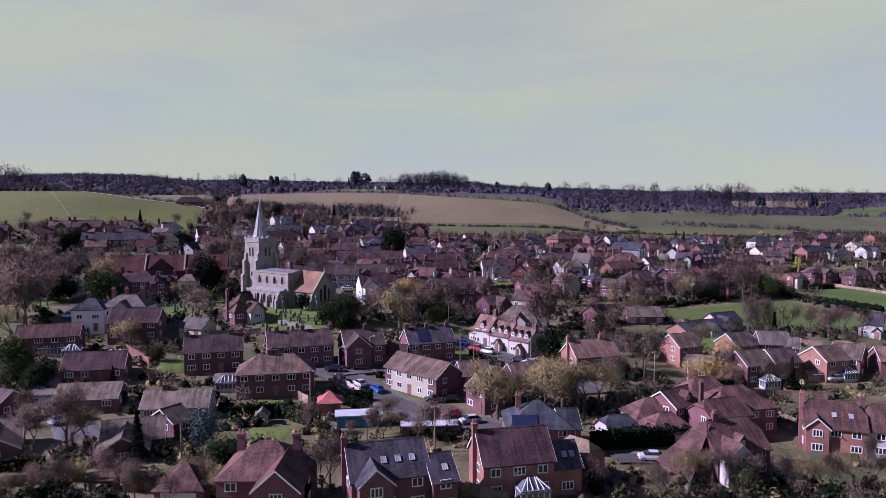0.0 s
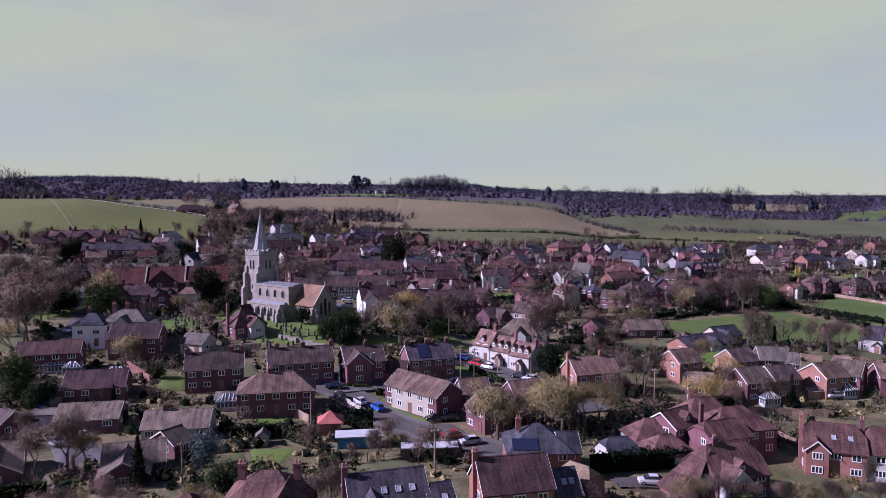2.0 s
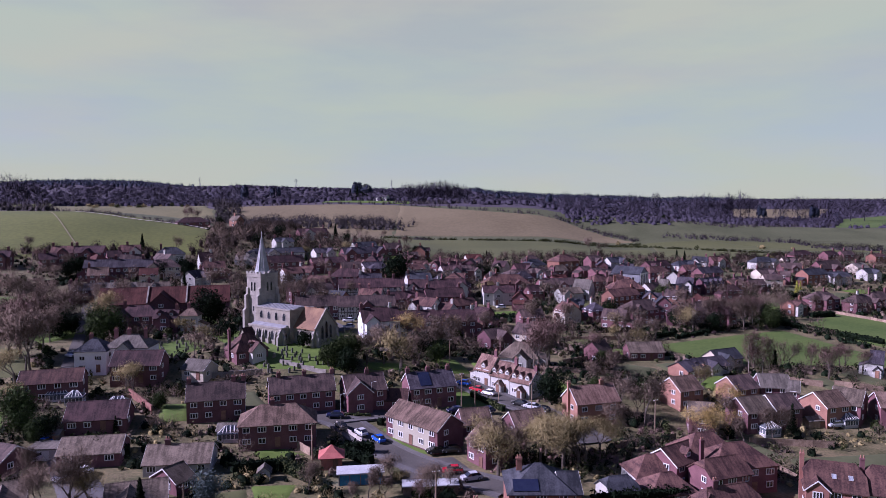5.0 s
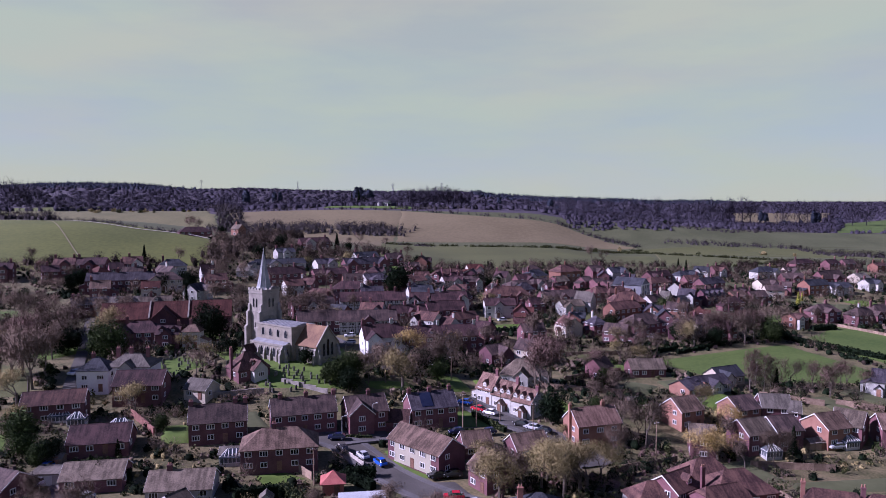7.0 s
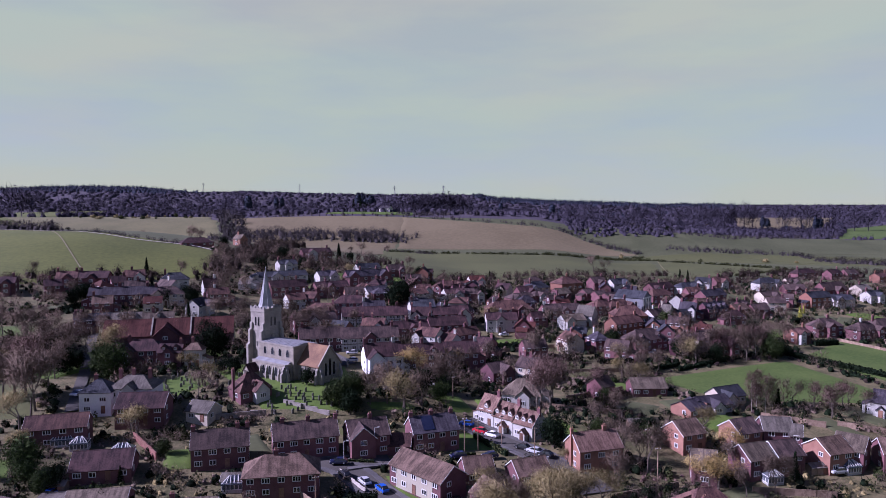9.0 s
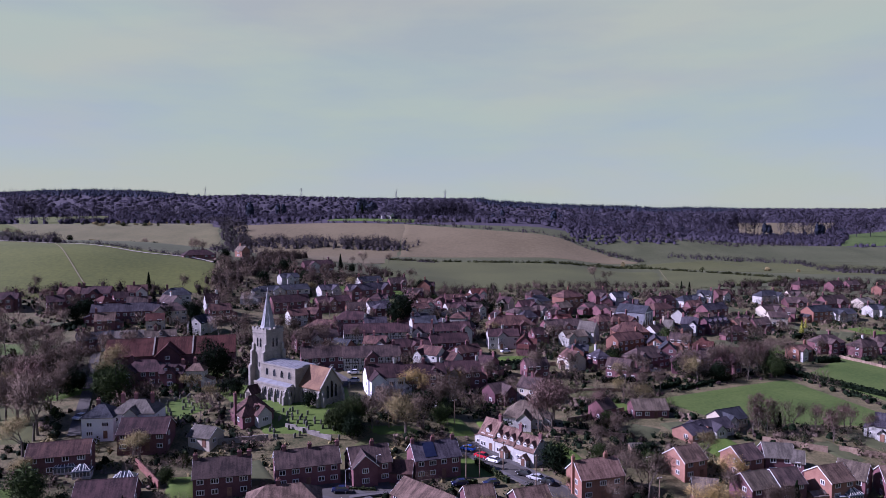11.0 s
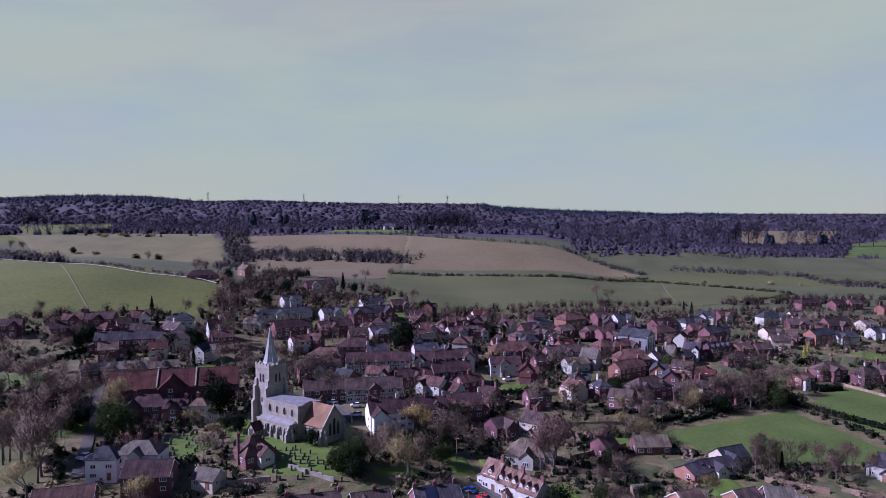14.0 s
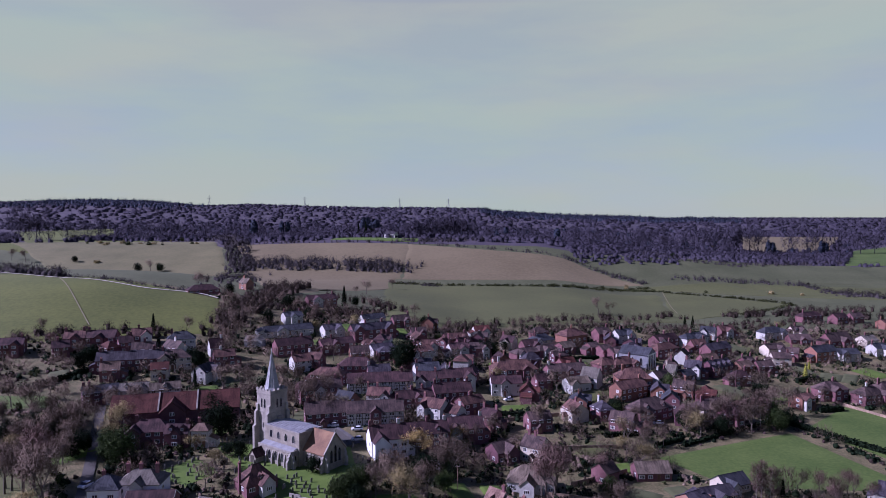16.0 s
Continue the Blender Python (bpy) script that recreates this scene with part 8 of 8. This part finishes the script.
skyline('hazewood', (-53, 965, 26, 0.24), (-46, 955, 27, 0.24), (-43, 955, 26, 0.24), (-39, 965, 28, 0.24), (-31, 965, 28, 0.24), (-30, 975, 29, 0.24), (-22, 955, 29, 0.24), (-21, 975, 31, 0.24), (-12, 965, 30, 0.24), (-11, 975, 31, 0.24), (-5, 955, 31, 0.24), (0, 975, 32, 0.24), (6, 965, 32, 0.24), (9, 975, 30, 0.24), (12, 965, 30, 0.24), (19, 965, 30, 0.24), (22, 955, 28, 0.24), (26, 965, 27, 0.24), (33, 975, 27, 0.24), (36, 955, 25, 0.24), (-622, 1000, 51, 0.4), (-607, 1000, 46, 0.35), (-596, 1000, 47, 0.35), (-579, 1000, 35, 0.4), (-551, 1000, 31, 0.45), (-527, 1000, 35, 0.45), (-506, 1000, 37, 0.4), (-489, 1000, 35, 0.4), (-462, 1000, 33, 0.45), (-441, 1000, 35, 0.4), (-416, 1000, 35, 0.42), (-406, 1000, 36, 0.42), (-392, 1000, 35, 0.42), (-368, 1000, 31, 0.42), (-350, 1000, 31, 0.42), (-317, 1000, 32, 0.4), (-293, 1000, 34, 0.4), (-273, 1000, 28, 0.42), (-221, 1000, 26, 0.4), (-188, 1000, 24, 0.5), (-144, 1000, 22, 0.4), (-81, 1000, 23, 0.5), (-63, 1000, 21, 0.5), (58, 1000, 18, 0.4), (123, 1000, 21, 0.4), (180, 1000, 30, 0.4), (208, 1000, 31, 0.42), (236, 1000, 29, 0.4), (269, 1000, 32, 0.4), (284, 1000, 34, 0.4), (309, 1000, 37, 0.25), (338, 1000, 35, 0.4), (396, 1080, 42, 0.45), (413, 1080, 44, 0.4), (435, 1080, 42, 0.4), (446, 1080, 47, 0.2), (466, 1080, 49, 0.42), (479, 1080, 43, 0.4), (528, 1080, 38, 0.4), (555, 1080, 43, 0.45), (567, 1080, 40, 0.4), (598, 1080, 39, 0.4), (637, 1080, 39, 0.4), (659, 1080, 38, 0.4))
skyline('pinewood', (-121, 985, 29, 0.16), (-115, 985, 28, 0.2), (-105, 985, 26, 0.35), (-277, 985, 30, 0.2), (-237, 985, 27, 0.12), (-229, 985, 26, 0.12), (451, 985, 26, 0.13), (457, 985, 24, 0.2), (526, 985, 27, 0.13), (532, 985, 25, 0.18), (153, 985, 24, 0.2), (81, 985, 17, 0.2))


def free(x, y, pad):
    for hx, hy, c, s, a, b in HOUSES:
        dx, dy = x - hx, y - hy
        if abs(dx) < 30 and abs(dy) < 30 and abs(c * dx + s * dy) < a + pad and abs(-s * dx + c * dy) < b + pad:
            return False
    if any(abs(x - rx) < r + pad and abs(y - ry) < r + pad for rx, ry, r in ROADS):
        return False
    return not any(inside(x, y, f) for f in FIELDS)

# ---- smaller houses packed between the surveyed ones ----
vrng = random.Random(42)
tries = made = 0
while made < 55 and tries < 6000:
    tries += 1
    y = vrng.uniform(225, 440)
    x = vrng.uniform(-0.62 * y, 0.64 * y)
    if not (-48 < x < 150 and 262 < y < 400) and not (x < -90 and 285 < y < 325) or (x > 120 and y < 320):
        continue
    size = vrng.uniform(7, 10)
    if not all(free(x + dx, y + dy, 0.4) for dx, dy in ((0, 0), (size / 2, 0), (-size / 2, 0), (0, 3.5), (0, -3.5))):
        continue
    made += 1
    wall = vrng.choice(("brick", "brick", "brick", "darkbrick", "white", "cream", "redbrick"))
    roof = vrng.choice(("redroof", "darkred", "darkred", "darkred", "barnred", "brownroof", "darkbrown", "darkbrown", "slate", "slatebrown", "slatebrown"))
    house(x, y, vrng.choice((-30, 15, 18, 25, 60, 75, 80, -70)), size, vrng.uniform(6, 7.5), 4.4, vrng.uniform(6.6, 7.6), wall, roof, vrng.choice(("gable", "gable", "gable", "hip")),
          chimneys=(vrng.choice((-0.9, 0.1, 0.9)),) if vrng.random() < 0.7 else (), wing=(0.5, 4, 1.5) if vrng.random() < 0.3 else None)


# ---- gardens: shrubs, small trees and undergrowth between the houses ----
lrng = random.Random(8)
laid = 0
for _ in range(900):
    y = 100 + 300 * lrng.random() ** 0.8
    x = lrng.uniform(-0.6, 0.62) * y
    w, d, t = lrng.uniform(3, 6), lrng.uniform(4, 9), radians(lrng.choice((15, 20, -35, 30)))
    c, s = math.cos(t), math.sin(t)
    if laid < 70 and not (-95 < x < -20 and 185 < y < 240) and free(x, y, 2.5) and not (y > 330 and x < -90):
        laid += 1
        field("garden_lawn", lrng.choice(("lawn", "scrub", "winterwheat", "scrub")), *((x + c * u - s * v, y + s * u + c * v) for u, v in ((-w, d), (w, d), (w, -d), (-w, -d))))
frng = random.Random(11)
spots = {"twigs": [], "redtwigs": [], "olivetwigs": []}
green, tall, dark = [], [], []
for _ in range(28000):
    y = 66 + 370 * frng.random() ** 0.85
    x = frng.uniform(-1, 1) * (0.66 * y + 14)
    if y > 330 and not -150 < x < 330:
        continue
    roll, dense = frng.random(), noise.noise((x * 0.045, y * 0.045, 3.0))
    if (y < 93 and -36 < x < 50) or dense < (-0.02 if y < 135 else -0.22) or not free(x, y, 0.7):
        continue
    # more dark shrubs far off, standing in for shaded gaps between the houses
    if roll < (0.20 if y < 190 else 0.31):
        dark.append((x, y, ground(x, y) - 0.3, frng.uniform(1.2, 3.4)))
    elif roll < 0.66:
        kind = "redtwigs" if noise.noise((x * 0.03, y * 0.03, 9.0)) > 0.25 else ("olivetwigs" if noise.noise((x * 0.03, y * 0.03, 5.0)) > 0.02 else "twigs")
        spots[kind].append((x, y, ground(x, y) - 0.2, frng.uniform(0.9, 2.4) * (1.0 + max(0, dense))))
    elif roll < 0.84:
        green.append((x, y, frng.uniform(1.2, 3.0)))
    elif y < 135 and -48 < x < 30:
        continue
    elif x < -98 and 170 < y < 290 and frng.random() < 0.65:
        continue
    elif COUNT[0] % 20 and free(x, y, 1.8):
        tall.append((x, y, ground(x, y) - 0.3, frng.uniform(4.0, 8.5)))
        COUNT[0] += 1
    elif free(x, y, 1.8):
        tree(frng.choice(("bare", "bare", "bare", "bare", "olive", "red", "ever")), x, y, frng.uniform(4.0, 8.0))
for kind, pts in spots.items():
    for near in (True, False):
        sub = [p for p in pts if (p[1] < 190) == near]
        rng = np.random.default_rng(len(sub))
        at, hs = [p[:3] for p in sub], [p[3] for p in sub]
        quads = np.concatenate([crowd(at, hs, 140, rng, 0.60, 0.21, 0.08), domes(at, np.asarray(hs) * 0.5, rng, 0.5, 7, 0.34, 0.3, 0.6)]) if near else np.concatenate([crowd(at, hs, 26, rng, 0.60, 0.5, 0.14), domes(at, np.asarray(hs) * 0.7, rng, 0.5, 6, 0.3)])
        # far growth takes a darker copy of its twig colour as painted self-shadow
        tagged(part("undergrowth", soup("undergrowth", quads), kind if near else {"twigs": "shadebrush", "redtwigs": "shaderedbrush", "olivetwigs": "twigs"}[kind]), "tangled leafless shrubs filling the village gardens", "shrubs", kind="stuff")
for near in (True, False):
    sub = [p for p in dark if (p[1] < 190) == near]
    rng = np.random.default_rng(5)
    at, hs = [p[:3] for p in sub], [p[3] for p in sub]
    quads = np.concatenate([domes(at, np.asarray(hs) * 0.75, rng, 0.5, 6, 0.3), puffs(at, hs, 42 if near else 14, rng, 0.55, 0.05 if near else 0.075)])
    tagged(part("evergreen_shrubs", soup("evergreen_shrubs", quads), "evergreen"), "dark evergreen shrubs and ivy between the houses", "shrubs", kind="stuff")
for i, (x, y, w) in enumerate(green):
    if i < 290:
        shrub(frng.choice(("leaf", "hedgeleaf", "evergreen", "evergreen", "hedgeleaf")), x, y, w, w * frng.uniform(0.7, 1.1))
rng = np.random.default_rng(21)
for near in (True, False):
    sub = [p for p in tall if (p[1] < 200) == near]
    hs = [p[3] * (0.72 if near else 1.0) for p in sub]
    quads = crowd([p[:3] for p in sub], hs, 270 if near else 110, rng, 0.40, 0.11 if near else 0.29, 0.065 if near else 0.11)
    tagged(part("garden_trees", soup("garden_trees", quads), "twigs"), "leafless garden trees scattered among the houses", "trees", kind="stuff")
rest = green[290:]
if rest:
    rng = np.random.default_rng(3)
    quads = np.concatenate([leaf_cloud(20, (x, y, ground(x, y) + w * 0.45), (w * 0.55, w * 0.55, w * 0.5), 0.26, rng, 0.3) for x, y, w in rest])
    tagged(part("green_shrubs", soup("green_shrubs", quads), "hedgeleaf"), "small evergreen shrubs dotted through the gardens", "shrubs", kind="stuff")


# ---- distant woods ----
def wood(name, mat, n, x0, x1, y0, y1, h0, h1, per, seed, slim=0.45, keep=None, size=1.0):
    rng = np.random.default_rng(seed)
    spots, hs = [], []
    while len(spots) < n:
        x, y = rng.uniform(x0, x1), y0 + (y1 - y0) * rng.random() ** 1.2
        if abs(x) > 0.72 * y + 60 or any(inside(x, y, f) for f in FIELDS) or (keep and not keep(x, y)):
            n -= 1
            continue
        spots.append((x, y, ground(x, y) - 0.5))
        hs.append(rng.uniform(h0, h1))
    tagged(part(name, soup(name, np.concatenate([domes(spots, np.asarray(hs) * 0.62, rng, slim * 1.5, 4, 0.20, 3.0, 0.2), crowd(spots, hs, per, rng, slim * 1.15, size, 0.10, 4.5)])), mat), "distant haze-tinted leafless woodland on the far slopes" if mat == "hazewood" else "dark conifer plantation on the skyline", "woodland", kind="stuff")


wood("far_wood", "hazewood", 7600, -800, 900, 880, 1500, 7, 12, 22, 101, 0.42, size=0.9)
wood("ridge_wood", "hazewood", 5200, -1900, 2000, 1450, 2900, 9, 15, 14, 102, 0.75, size=1.7)
wood("east_wood", "hazewood", 4000, 150, 1000, 800, 1100, 5, 9, 24, 103, 0.42, keep=lambda x, y: y > 790 + 0.12 * x, size=0.9)
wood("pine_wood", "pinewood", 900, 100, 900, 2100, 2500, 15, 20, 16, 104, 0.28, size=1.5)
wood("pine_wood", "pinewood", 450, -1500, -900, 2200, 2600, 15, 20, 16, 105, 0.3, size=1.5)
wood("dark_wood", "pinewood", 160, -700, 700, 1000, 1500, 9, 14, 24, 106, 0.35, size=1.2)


# ---- pylons on the skyline ----
def pylon(x, y, h):
    t = thing("pylon", x, y, 15, None, "distant grey lattice electricity pylon on the ridge", "pylon", "pylons")
    v, f = [], []
    for sx, sy in ((-1, -1), (1, -1), (1, 1), (-1, 1)):
        limb(v, f, Vector((sx * 4.5, sy * 4.5, -1)), Vector((sx * 0.9, sy * 0.9, h * 0.72)), 0.5, 0.4, 4)
        limb(v, f, Vector((sx * 0.9, sy * 0.9, h * 0.72)), Vector((0, 0, h)), 0.4, 0.3, 4)
    for k in range(5):
        z0, z1 = h * 0.14 * k, h * 0.14 * (k + 1)
        r0, r1 = 4.5 - 3.6 * z0 / (h * 0.72), 4.5 - 3.6 * z1 / (h * 0.72)
        for s in (-1, 1):
            limb(v, f, Vector((-r0, s * r0, z0)), Vector((r1, s * r1, z1)), 0.25, 0.25, 3)
            limb(v, f, Vector((r0, s * r0, z0)), Vector((-r1, s * r1, z1)), 0.25, 0.25, 3)
    part("tower", quick("tower", v, f), "metalgrey", t)
    for z, w in ((0.70, 9), (0.80, 7), (0.90, 5)):
        part("crossarm", boxes((-w, w, -0.4, 0.4, h * z, h * z + 0.7)), "metalgrey", t)


pylon(-1000, 2900, 48)
pylon(-205, 2900, 46)
pylon(-2, 2900, 48)
pylon(-600, 2900, 44)
tree("conifer", -112.0, 936.0, 20.0)
tree("conifer", -122.0, 940.0, 17.0)
tree("yew", -104.0, 938.0, 14.0)
